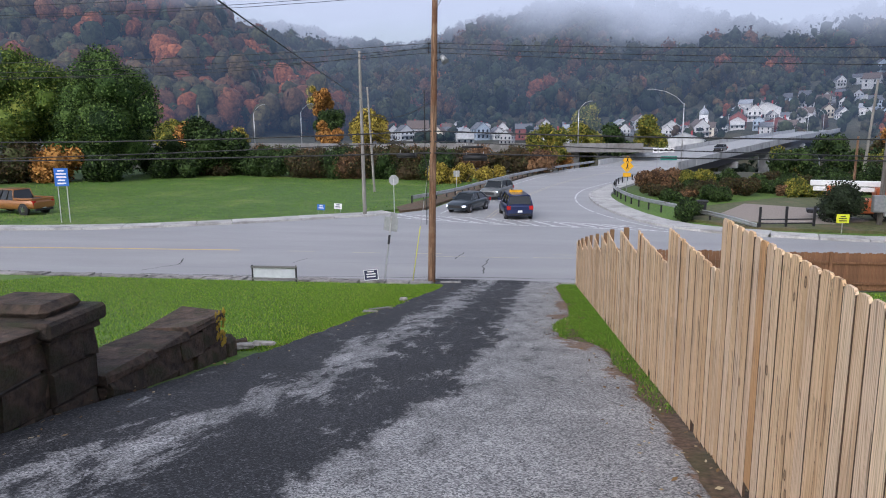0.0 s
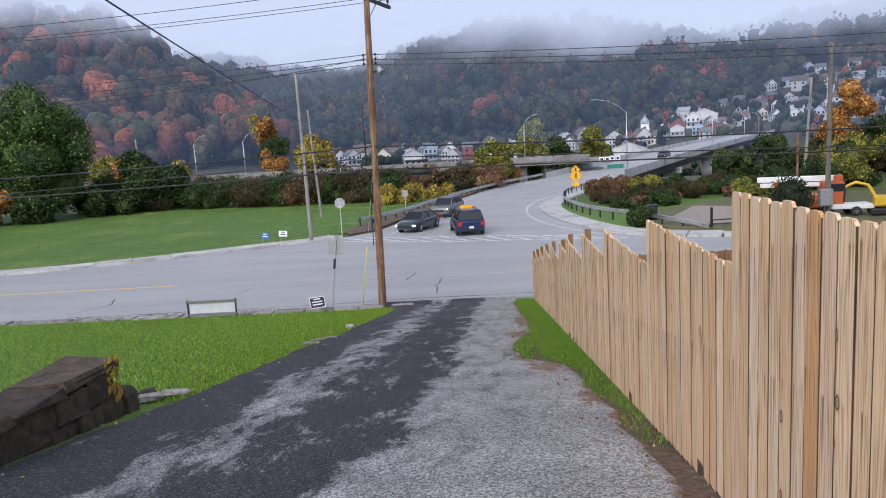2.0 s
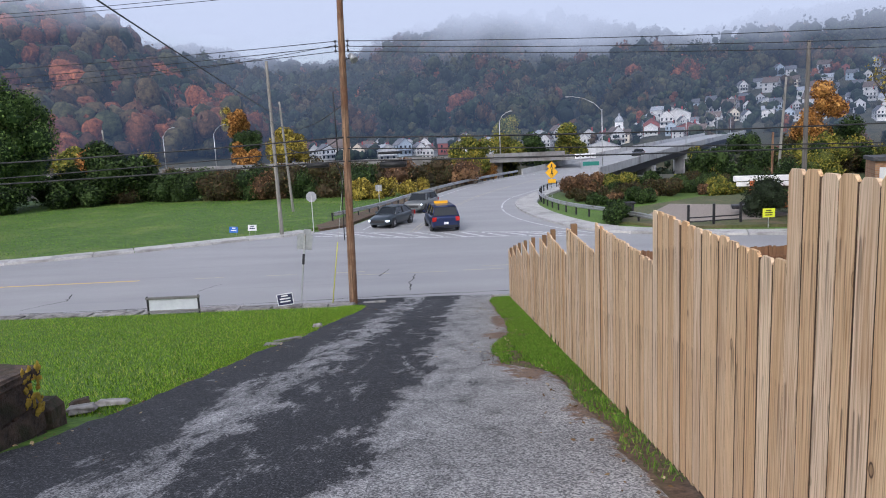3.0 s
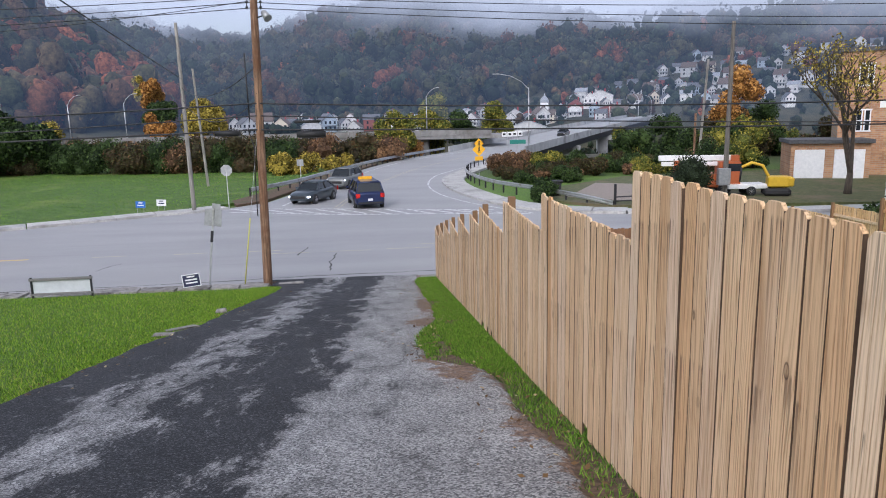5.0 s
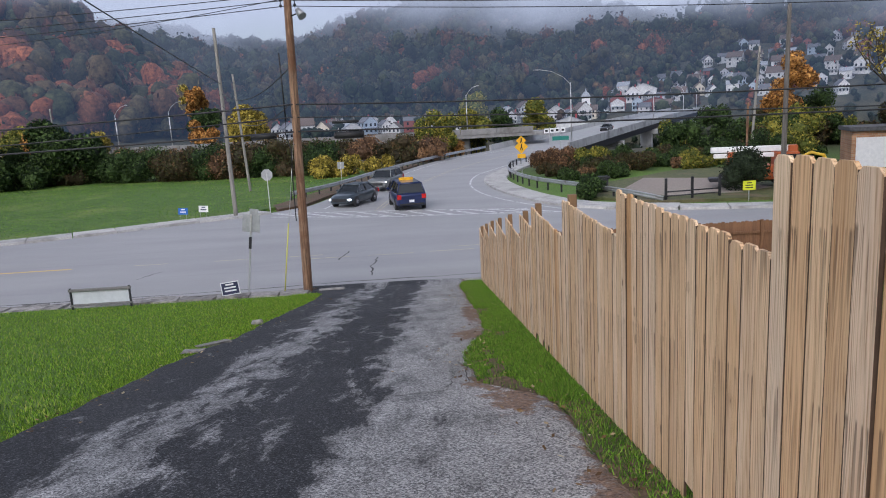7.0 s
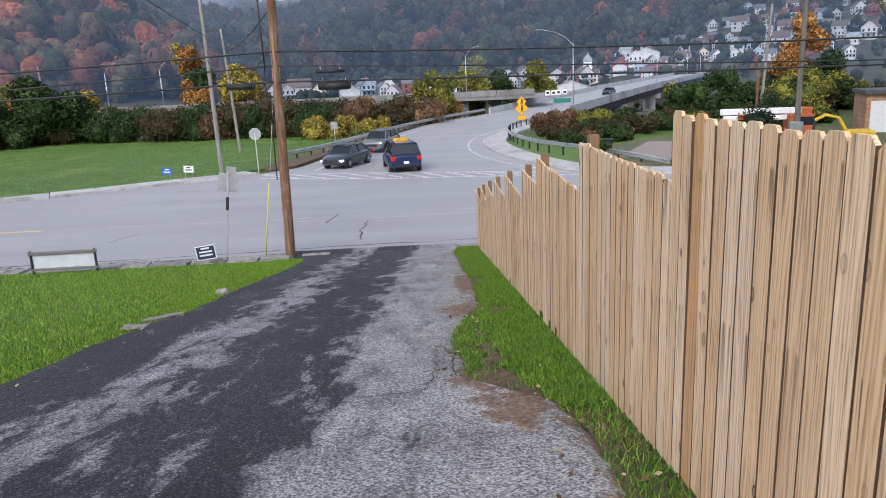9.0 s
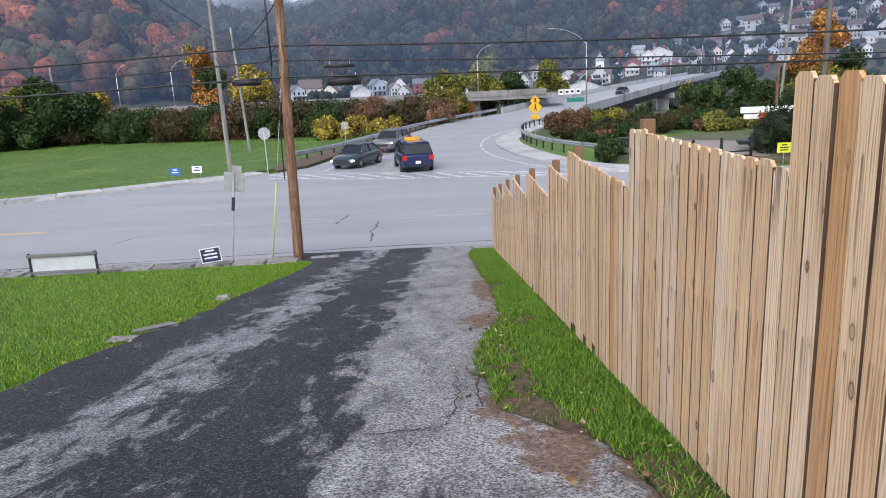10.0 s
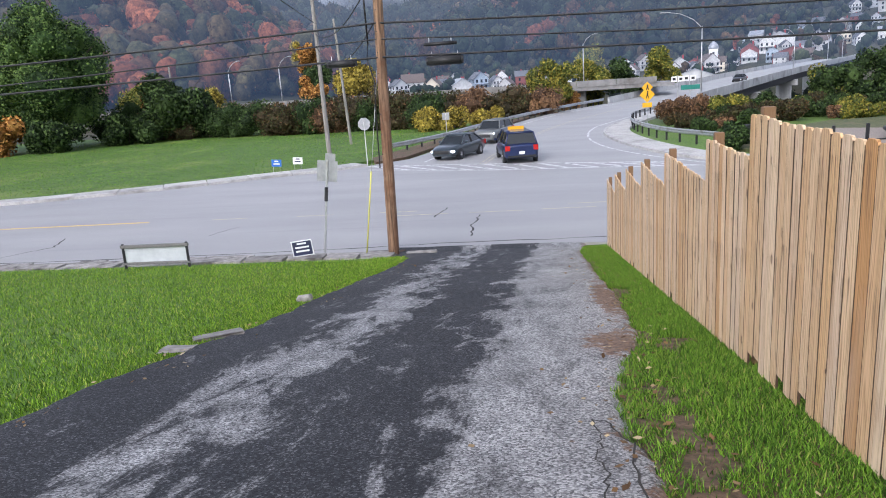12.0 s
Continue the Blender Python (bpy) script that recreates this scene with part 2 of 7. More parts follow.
def peeling_material(name="peeling_paint", centre=25.0, slant=0.022, bias=0.0):
    """White paint flaking off dark weathered boards."""
    m, n, l, bs = nodes_of(name)
    v = mapped(n, l, (0.9, 0.9, 5.5), "World")
    big = noise_of(n, l, mapped(n, l, (1, 1, 1), "World"), 0.4, 3.0, 0.5)
    f = noise_of(n, l, v, 1.5, 9.0, 0.72, 0.25)
    tc = n.new("ShaderNodeTexCoord")
    s = math_of(n, l, "ADD", f, math_of(n, l, "MULTIPLY", math_of(n, l, "SUBTRACT", big, 0.5), 0.55))
    sep = n.new("ShaderNodeSeparateXYZ")
    l.new(n.new("ShaderNodeNewGeometry").outputs["Position"], sep.inputs[0])
    worn = math_of(n, l, "ADD", math_of(n, l, "MULTIPLY", math_of(n, l, "SUBTRACT", sep.outputs[0], centre), slant), bias)
    s = math_of(n, l, "ADD", s, worn)
    # the paint lasted best low down, out of the weather
    s = math_of(n, l, "ADD", s, math_of(n, l, "MULTIPLY", math_of(n, l, "SUBTRACT", sep.outputs[2], 6.0), -0.03))
    mask = ramp_of(n, l, s, ((0.445, 0.0), (0.49, 1.0)))
    wood = ramp_of(n, l, noise_of(n, l, mapped(n, l, (1, 1, 8)), 6.0, 4.0), ((0.3, (0.006, 0.005, 0.0045)), (0.7, (0.030, 0.022, 0.017))))
    paint = ramp_of(n, l, noise_of(n, l, mapped(n, l), 9.0, 4.0), ((0.3, (0.38, 0.385, 0.385)), (0.7, (0.62, 0.625, 0.625))))
    l.new(mix_of(n, l, mask, wood, paint), bs.inputs["Base Color"])
    bs.inputs["Roughness"].default_value = 0.7
    bs.inputs["Specular IOR Level"].default_value = 0.2
    bump_of(n, l, bs, mask, 0.4, 0.006)
    return m


def brick_material():
    m, n, l, bs = nodes_of("buff_brick")
    b = n.new("ShaderNodeTexBrick")
    b.inputs["Scale"].default_value = 1.0
    b.inputs["Brick Width"].default_value, b.inputs["Row Height"].default_value, b.inputs["Mortar Size"].default_value = 0.42, 0.16, 0.015
    b.inputs["Color1"].default_value, b.inputs["Color2"].default_value = (0.50, 0.28, 0.15, 1), (0.34, 0.17, 0.09, 1)
    b.inputs["Mortar"].default_value = (0.36, 0.29, 0.22, 1)
    tc, mp = n.new("ShaderNodeTexCoord"), n.new("ShaderNodeMapping")
    mp.inputs["Rotation"].default_value = (radians(90), 0, 0)
    l.new(tc.outputs["Object"], mp.inputs["Vector"])
    l.new(mp.outputs[0], b.inputs["Vector"])
    f = noise_of(n, l, mapped(n, l), 0.8, 5.0)
    l.new(mix_of(n, l, 1.0, b.outputs["Color"], ramp_of(n, l, f, ((0.3, 0.75), (0.7, 1.2))), "MULTIPLY"), bs.inputs["Base Color"])
    bs.inputs["Roughness"].default_value = 0.85
    return m


def mist_glow_material(name, low, high, thin, thick, speckle, tint=(0.60, 0.645, 0.76)):
    """Mist painted as see-through glow: clear below, dense above, torn at its lower edge."""
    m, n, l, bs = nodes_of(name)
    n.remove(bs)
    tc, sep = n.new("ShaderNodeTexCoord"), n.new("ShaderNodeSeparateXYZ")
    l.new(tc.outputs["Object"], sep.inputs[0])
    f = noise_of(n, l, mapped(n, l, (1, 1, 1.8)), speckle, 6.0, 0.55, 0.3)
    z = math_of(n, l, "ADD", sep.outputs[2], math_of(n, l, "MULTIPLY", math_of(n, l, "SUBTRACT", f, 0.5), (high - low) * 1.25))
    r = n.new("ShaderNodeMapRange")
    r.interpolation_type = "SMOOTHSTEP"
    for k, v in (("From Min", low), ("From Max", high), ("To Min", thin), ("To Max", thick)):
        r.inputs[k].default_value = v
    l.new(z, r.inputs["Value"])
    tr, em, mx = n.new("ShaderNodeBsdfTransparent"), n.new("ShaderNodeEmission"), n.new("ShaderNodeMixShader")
    em.inputs["Color"].default_value, em.inputs["Strength"].default_value = (*tint, 1), MIST_GLOW
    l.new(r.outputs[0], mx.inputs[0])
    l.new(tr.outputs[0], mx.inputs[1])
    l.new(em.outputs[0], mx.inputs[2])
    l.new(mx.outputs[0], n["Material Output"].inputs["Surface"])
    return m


# how strongly the painted mist and haze sheets glow
MIST_GLOW = 0.93
M_DRIVE = driveway_material()
M_ROAD = road_material()
M_GROUND = ground_material()
M_FIELD = surface("field_grass", (0.024, 0.068, 0.008), (0.100, 0.190, 0.021), 1.7, 0.9, stain=(0.15, 0.20, 0.04), stain_scale=0.16, stretch=(0.6, 1.5, 1), bump=0.8, dist=0.1, detail=11.0)
M_BLADE = leafy("grass_blades", ((0.0, (0.052, 0.125, 0.007)), (0.5, (0.120, 0.232, 0.013)), (0.85, (0.19, 0.325, 0.022)), (1.0, (0.29, 0.29, 0.07))), bright=0.35)
M_PINE = picket_material("sawn_pine", ((0.0, (0.56, 0.31, 0.13)), (0.2, (0.72, 0.525, 0.325)), (0.4, (0.62, 0.42, 0.24)), (0.6, (0.78, 0.605, 0.41)), (0.8, (0.69, 0.53, 0.375)), (1.0, (0.68, 0.45, 0.235))), (0.06, 0.03, 0.016))
M_PINE_IN = picket_material("sawn_pine_yellow", ((0.0, (0.66, 0.43, 0.2)), (1.0, (0.80, 0.58, 0.33))), (0.13, 0.06, 0.03))
M_POST = surface("treated_post", (0.16, 0.085, 0.04), (0.24, 0.14, 0.07), 30, 0.8, stretch=(1, 1, 0.1))
M_BROWNF = surface("stained_fence", (0.13, 0.06, 0.03), (0.24, 0.12, 0.06), 20, 0.8, stretch=(1, 1, 0.12), random_tint=0.3)
M_POLE = surface("weathered_pole", (0.030, 0.017, 0.011), (0.36, 0.215, 0.13), 20, 0.85, stain=(0.13, 0.058, 0.028), stain_scale=1.1, stain_at=(0.45, 0.65), stretch=(1, 1, 0.06), bump=0.5)
M_GREYPOLE = surface("grey_pole", (0.15, 0.14, 0.125), (0.30, 0.285, 0.26), 14, 0.85, stretch=(1, 1, 0.06))
M_DARKPOLE = surface("dark_grey_pole", (0.07, 0.063, 0.055), (0.17, 0.155, 0.14), 14, 0.85, stretch=(1, 1, 0.06))
M_STONE = surface("mossy_sandstone", (0.010, 0.008, 0.007), (0.105, 0.07, 0.05), 7, 0.9, stain=(0.035, 0.037, 0.016), stain_scale=2.6, bump=1.0, dist=0.07, detail=8.0, random_tint=0.7)
M_MORTAR = surface("old_mortar", (0.05, 0.045, 0.04), (0.12, 0.11, 0.10), 12, 0.95, bump=0.5)
M_LICHEN = surface("yellow_lichen", (0.30, 0.20, 0.02), (0.45, 0.32, 0.04), 25, 0.95, bump=0.7)
M_CONC = surface("concrete", (0.33, 0.325, 0.315), (0.52, 0.51, 0.49), 7, 0.85, stain=(0.25, 0.24, 0.23), stain_scale=0.8, random_tint=0.25)
M_BRIDGE = surface("bridge_concrete", (0.33, 0.335, 0.34), (0.46, 0.465, 0.47), 1.2, 0.85, stain=(0.2, 0.2, 0.2), stain_scale=0.25, stretch=(1, 1, 0.4))
M_DIRTSLAB = surface("broken_walk", (0.15, 0.14, 0.13), (0.36, 0.34, 0.32), 5, 0.9, stain=(0.05, 0.045, 0.04), stain_scale=1.6, random_tint=0.5, bump=0.5)
M_DIRT = surface("brown_dirt", (0.035, 0.022, 0.014), (0.19, 0.12, 0.075), 14, 0.95, stain=(0.06, 0.07, 0.022), stain_scale=0.9, bump=0.6, dist=0.03)
M_WHITEP = surface("road_paint_white", (0.48, 0.49, 0.49), (0.72, 0.72, 0.72), 8, 0.7, stain=(0.24, 0.245, 0.25), stain_scale=3.0, stain_at=(0.5, 0.62))
M_YELP = surface("road_paint_yellow", (0.58, 0.40, 0.14), (0.72, 0.52, 0.2), 8, 0.7, stain=(0.34, 0.30, 0.22), stain_scale=2.4, stain_at=(0.52, 0.7))
M_FADED = surface("road_paint_faded", (0.38, 0.35, 0.28), (0.54, 0.48, 0.34), 6, 0.7, stain=(0.27, 0.27, 0.26), stain_scale=2.0)
M_CRACK = plain("tar_crack", (0.035, 0.033, 0.03), 0.9)
M_STEEL = surface("galvanised_steel", (0.42, 0.43, 0.44), (0.58, 0.59, 0.60), 9, 0.45, 0.8, stain=(0.3, 0.27, 0.24), stain_scale=1.2)
M_DARKMETAL = plain("dark_metal", (0.04, 0.04, 0.045), 0.5, 0.6)
M_BLACK = plain("black_rubber", (0.018, 0.018, 0.02), 0.7)
M_CABLE = plain("cable_sheath", (0.015, 0.015, 0.017), 0.6)
M_SIGNBACK = surface("sign_back", (0.26, 0.27, 0.28), (0.38, 0.39, 0.40), 5, 0.5, 0.5)
M_WHITE = surface("white_paint", (0.66, 0.67, 0.68), (0.8, 0.8, 0.8), 5, 0.5, bump=0.05)
M_SIGNYEL = plain("sign_yellow", (0.80, 0.42, 0.01), 0.4)
M_SIGNBLUE = plain("sign_blue", (0.02, 0.13, 0.48), 0.45)
M_SIGNNAVY = plain("sign_navy", (0.02, 0.025, 0.07), 0.5)
M_SIGNGREEN = plain("sign_green", (0.02, 0.20, 0.16), 0.45)
M_SIGNLIME = plain("sign_lime", (0.70, 0.75, 0.03), 0.5)
M_RED = plain("red_paint", (0.35, 0.03, 0.025), 0.5)
M_GLASS = plain("dark_glass", (0.018, 0.022, 0.026), 0.06)
M_CHROME = plain("bright_metal", (0.6, 0.6, 0.62), 0.25, 1.0)
M_LAMP = lamp_glow("headlamp", (0.9, 0.93, 1.0), 1.5)
M_LENS = plain("lamp_lens", (0.6, 0.62, 0.64), 0.2)
M_TAIL = plain("tail_lens", (0.45, 0.015, 0.012), 0.25)
M_BARK = surface("bark", (0.04, 0.03, 0.022), (0.10, 0.08, 0.06), 12, 0.95, stretch=(1, 1, 0.2), bump=0.7)
M_PEEL = peeling_material()
M_PEEL_WING = peeling_material("peeling_paint_wing", 18.0, 0.0, -0.10)
M_VIADUCT = surface("viaduct_concrete", (0.17, 0.17, 0.17), (0.27, 0.265, 0.26), 1.0, 0.85, stain=(0.10, 0.09, 0.08), stain_scale=0.3)
M_DECK = surface("bridge_deck", (0.27, 0.275, 0.28), (0.36, 0.365, 0.37), 0.8, 0.8)
# brown sawn edges, darkened further to paint the shade in the picket gaps
M_EDGE_SHADE = surface("sawn_edge_gap_shade", (0.05, 0.028, 0.016), (0.12, 0.07, 0.042), 40, 0.85, stretch=(1, 1, 0.1))
M_LOT = surface("rough_lot", (0.045, 0.062, 0.018), (0.13, 0.13, 0.05), 3.0, 0.95, stain=(0.16, 0.12, 0.075), stain_scale=0.3, bump=0.6, dist=0.08, detail=8.0)
M_BRICK = brick_material()
M_ROOF = surface("grey_shingle", (0.05, 0.05, 0.055), (0.11, 0.11, 0.115), 5, 0.9, stretch=(1, 4, 1))
M_HILL = surface("woodland_floor", (0.03, 0.035, 0.02), (0.07, 0.06, 0.035), 0.2, 0.95, bump=0)
M_WATER = plain("river_water", (0.05, 0.06, 0.065), 0.12)
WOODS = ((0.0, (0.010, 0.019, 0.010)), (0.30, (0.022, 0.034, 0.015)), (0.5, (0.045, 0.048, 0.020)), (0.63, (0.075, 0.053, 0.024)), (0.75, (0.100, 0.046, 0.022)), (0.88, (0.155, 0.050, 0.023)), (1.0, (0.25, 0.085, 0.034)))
M_WOODS = leafy("autumn_woods", WOODS, "tint", bright=0.45, mottle=0.55)
M_LEAFG = leafy("green_leaves", ((0.0, (0.011, 0.026, 0.007)), (0.5, (0.025, 0.050, 0.012)), (1.0, (0.055, 0.088, 0.022))), bright=0.45)
M_LEAFY = leafy("yellow_leaves", ((0.0, (0.12, 0.105, 0.018)), (0.5, (0.26, 0.20, 0.03)), (1.0, (0.40, 0.32, 0.06))), bright=0.45)
M_LEAFYG = leafy("yellowing_leaves", ((0.0, (0.06, 0.09, 0.018)), (0.6, (0.15, 0.16, 0.025)), (1.0, (0.27, 0.22, 0.035))), bright=0.4)
M_LEAFO = leafy("orange_leaves", ((0.0, (0.17, 0.075, 0.02)), (0.5, (0.33, 0.15, 0.035)), (1.0, (0.46, 0.25, 0.07))), bright=0.4)
M_LEAFB = leafy("brown_brush", ((0.0, (0.035, 0.03, 0.014)), (0.5, (0.06, 0.042, 0.02)), (0.8, (0.045, 0.058, 0.018)), (1.0, (0.10, 0.05, 0.022))), bright=0.45)
M_LEAFR = leafy("russet_brush", ((0.0, (0.09, 0.05, 0.028)), (0.6, (0.15, 0.085, 0.045)), (1.0, (0.21, 0.12, 0.06))), bright=0.4)

# ---- building tools ----
def part(name, bm, material, parent=None, label=""):
    """Links a bmesh as one mesh object, under a thing or under a part."""
    me = bpy.data.meshes.new(name)
    bm.to_mesh(me)
    bm.free()
    me.materials.append(material)
    ob = new(name, me)
    if parent:
        ob.parent = parent
    if label:
        ob["label"] = label
    return ob


def share(name, me, parent, m):
    """One more object on a mesh that alike pieces share."""
    ob = new(name, me)
    ob.parent = parent
    ob.matrix_basis = m
    return ob


def thing(name, label, category, group="", kind="", at=None):
    ob = new(name)
    ob.empty_display_size = 0.2
    if at is not None:
        ob.matrix_basis = at
    return tagged(ob, label, category, group, kind)


def block(bm, c, s, rz=0.0, bevel=0.0, m=None):
    """A box of size s round c, its edges broken by bevel."""
    mat = Matrix.Translation(c) @ Matrix.Rotation(rz, 4, "Z") @ Matrix.Diagonal((*s, 1))
    if m is not None:
        mat = m @ mat
    r = bmesh.ops.create_cube(bm, size=1.0, matrix=mat)
    if bevel:
        es = list({e for v in r["verts"] for e in v.link_edges})
        bmesh.ops.bevel(bm, geom=es, offset=bevel, segments=1, affect="EDGES", clamp_overlap=True)
    return bm


def tube(bm, a, b, r0, r1=None, n=8, caps=True):
    a, b = Vector(a), Vector(b)
    r1 = r0 if r1 is None else r1
    q = (b - a).to_track_quat("Z", "Y")
    rings = []
    for p, r in ((a, r0), (b, r1)):
        rings.append([bm.verts.new(p + q @ Vector((r * math.cos(2 * math.pi * k / n), r * math.sin(2 * math.pi * k / n), 0))) for k in range(n)])
    for k in range(n):
        f = bm.faces.new((rings[0][k], rings[0][(k + 1) % n], rings[1][(k + 1) % n], rings[1][k]))
        f.smooth = True
    if caps:
        bm.faces.new(rings[0][::-1])
        bm.faces.new(rings[1])
    return bm


def path_tube(bm, pts, r, n=6):
    rings = []
    for i, p in enumerate(pts):
        d = (Vector(pts[min(i + 1, len(pts) - 1)]) - Vector(pts[max(i - 1, 0)])).normalized()
        q = d.to_track_quat("Z", "Y")
        rings.append([bm.verts.new(Vector(p) + q @ Vector((r * math.cos(2 * math.pi * k / n), r * math.sin(2 * math.pi * k / n), 0))) for k in range(n)])
    for a, b in zip(rings, rings[1:]):
        for k in range(n):
            bm.faces.new((a[k], a[(k + 1) % n], b[(k + 1) % n], b[k])).smooth = True
    return bm


def prism(bm, outline, z0, z1):
    """An upright slab over an outline of (x, y)."""
    lo = [bm.verts.new((x, y, z0)) for x, y in outline]
    hi = [bm.verts.new((x, y, z1)) for x, y in outline]
    k = len(outline)
    bm.faces.new(lo[::-1])
    bm.faces.new(hi)
    for i in range(k):
        bm.faces.new((lo[i], lo[(i + 1) % k], hi[(i + 1) % k], hi[i]))
    return bm


def plate(bm, outline, y0, y1):
    """A thin upright plate over an outline of (x, z), between two depths."""
    lo = [bm.verts.new((x, y0, z)) for x, z in outline]
    hi = [bm.verts.new((x, y1, z)) for x, z in outline]
    k = len(outline)
    bm.faces.new(lo)
    bm.faces.new(hi[::-1])
    for i in range(k):
        bm.faces.new((lo[(i + 1) % k], lo[i], hi[i], hi[(i + 1) % k]))
    return bm


def loft(bm, rings, closed=True, caps=True, smooth=True):
    vs = [[bm.verts.new(p) for p in r] for r in rings]
    n = len(vs[0])
    for a, b in zip(vs, vs[1:]):
        for k in range(n if closed else n - 1):
            bm.faces.new((a[k], a[(k + 1) % n], b[(k + 1) % n], b[k])).smooth = smooth
    if caps:
        bm.faces.new(vs[0][::-1])
        bm.faces.new(vs[-1])
    bmesh.ops.recalc_face_normals(bm, faces=bm.faces)
    return bm


def along(pts, step):
    """Points at an even step along a polyline, with their headings."""
    out, rest = [], 0.0
    for a, b in zip(pts, pts[1:]):
        a, b = Vector(a), Vector(b)
        d = (b - a).length
        s = rest
        while s <= d:
            out.append((a.lerp(b, s / d), (b - a).normalized()))
            s += step
        rest = s - d
    return out


def smooth_line(pts, n=6):
    """A Catmull-Rom line through the points."""
    P = [Vector(p) for p in pts]
    P = [2 * P[0] - P[1], *P, 2 * P[-1] - P[-2]]
    out = []
    for i in range(1, len(P) - 2):
        a, b, c, d = P[i - 1 : i + 3]
        for k in range(n):
            t = k / n
            out.append(0.5 * (2 * b + (c - a) * t + (2 * a - 5 * b + 4 * c - d) * t * t + (3 * b - a - 3 * c + d) * t ** 3))
    return out + [P[-2]]


def stripe(bm, pts, width, z):
    """A painted stripe along a line on the road."""
    rows = []
    for i, p in enumerate(pts):
        d = Vector(pts[min(i + 1, len(pts) - 1)]) - Vector(pts[max(i - 1, 0)])
        s = Vector((-d.y, d.x)).normalized() * width / 2
        rows.append([bm.verts.new((p[0] + s.x, p[1] + s.y, z)), bm.verts.new((p[0] - s.x, p[1] - s.y, z))])
    for a, b in zip(rows, rows[1:]):
        bm.faces.new((a[0], a[1], b[1], b[0]))
    return bm


def mesh_of(name, verts, faces, material, smooth=False):
    me = bpy.data.meshes.new(name)
    me.from_pydata(verts, [], faces)
    me.materials.append(material)
    if smooth:
        me.shade_smooth()
    return me


def quads_mesh(name, V, material):
    """A mesh of loose quads from an array (n, 4, 3)."""
    n = len(V)
    me = bpy.data.meshes.new(name)
    me.vertices.add(4 * n)
    me.vertices.foreach_set("co", V.reshape(-1).astype(np.float32))
    me.loops.add(4 * n)
    me.loops.foreach_set("vertex_index", np.arange(4 * n, dtype=np.int32))
    me.polygons.add(n)
    me.polygons.foreach_set("loop_start", np.arange(0, 4 * n, 4, dtype=np.int32))
    me.update(calc_edges=True)
    me.validate()
    me.materials.append(material)
    return me


def leaf_quads(lobes, n, size, rng, flat=0.5):
    """n leaves on the outsides of the lobes (x, y, z, r): an array (n, 4, 3)."""
    L = np.array(lobes, float)
    w = L[:, 3] ** 2
    k = rng.choice(len(L), n, p=w / w.sum())
    d = rng.normal(size=(n, 3))
    d /= np.linalg.norm(d, axis=1)[:, None]
    c = L[k, :3] + d * (L[k, 3] * rng.uniform(0.72, 1.12, n))[:, None]
    nrm = d * flat + rng.normal(size=(n, 3)) * 0.6
    nrm /= np.linalg.norm(nrm, axis=1)[:, None]
    a = np.cross(nrm, rng.normal(size=(n, 3)))
    a /= np.linalg.norm(a, axis=1)[:, None]
    b = np.cross(nrm, a)
    s = size * rng.uniform(0.6, 1.3, n)[:, None]
    bend = nrm * s * 0.25
    return np.stack([c - a * s, c - b * s * 0.6 + bend, c + a * s, c + b * s * 0.6 + bend], 1)


ICO = bmesh.new()
bmesh.ops.create_icosphere(ICO, subdivisions=2, radius=1.0)
ICO_V = np.array([v.co[:] for v in ICO.verts])
ICO_F = [tuple(v.index for v in f.verts) for f in ICO.faces]
ICO.free()
ICO = bmesh.new()
bmesh.ops.create_icosphere(ICO, subdivisions=1, radius=1.0)
ICO1_V = np.array([v.co[:] for v in ICO.verts])
ICO1_F = [tuple(v.index for v in f.verts) for f in ICO.faces]
ICO.free()


def crown(name, lobes, n, size, material, parent, seed, core=0.66):
    """A leafy crown: dark uneven masses inside, and many leaves on them with gaps between the lobes."""
    rng = np.random.default_rng(seed)
    ob = new(name, quads_mesh(name, leaf_quads(lobes, n, size, rng), material))
    bm = bmesh.new()
    bm.from_mesh(ob.data)
    for x, y, z, r in lobes:
        jit = 1 + rng.uniform(-0.22, 0.22, len(ICO_V))
        vs = [bm.verts.new((x + p[0] * r * core * j, y + p[1] * r * core * j, z + p[2] * r * core * j)) for p, j in zip(ICO_V, jit)]
        for f in ICO_F:
            bm.faces.new([vs[k] for k in f])
    bm.to_mesh(ob.data)
    bm.free()
    ob.parent = parent
    return ob


def random_lobes(seed, n, size, height, r, base=0.0):
    """Lobes filling a rounded crown of half-widths size and a height from base up."""
    rng = np.random.default_rng(seed)
    out = []
    for k in range(n):
        d = rng.normal(size=3)
        d /= np.linalg.norm(d)
        s = rng.uniform(0.35, 0.85)
        out.append((d[0] * size * s, d[1] * size * s, base + height / 2 + d[2] * height / 2 * s, r * rng.uniform(0.7, 1.25)))
    return out


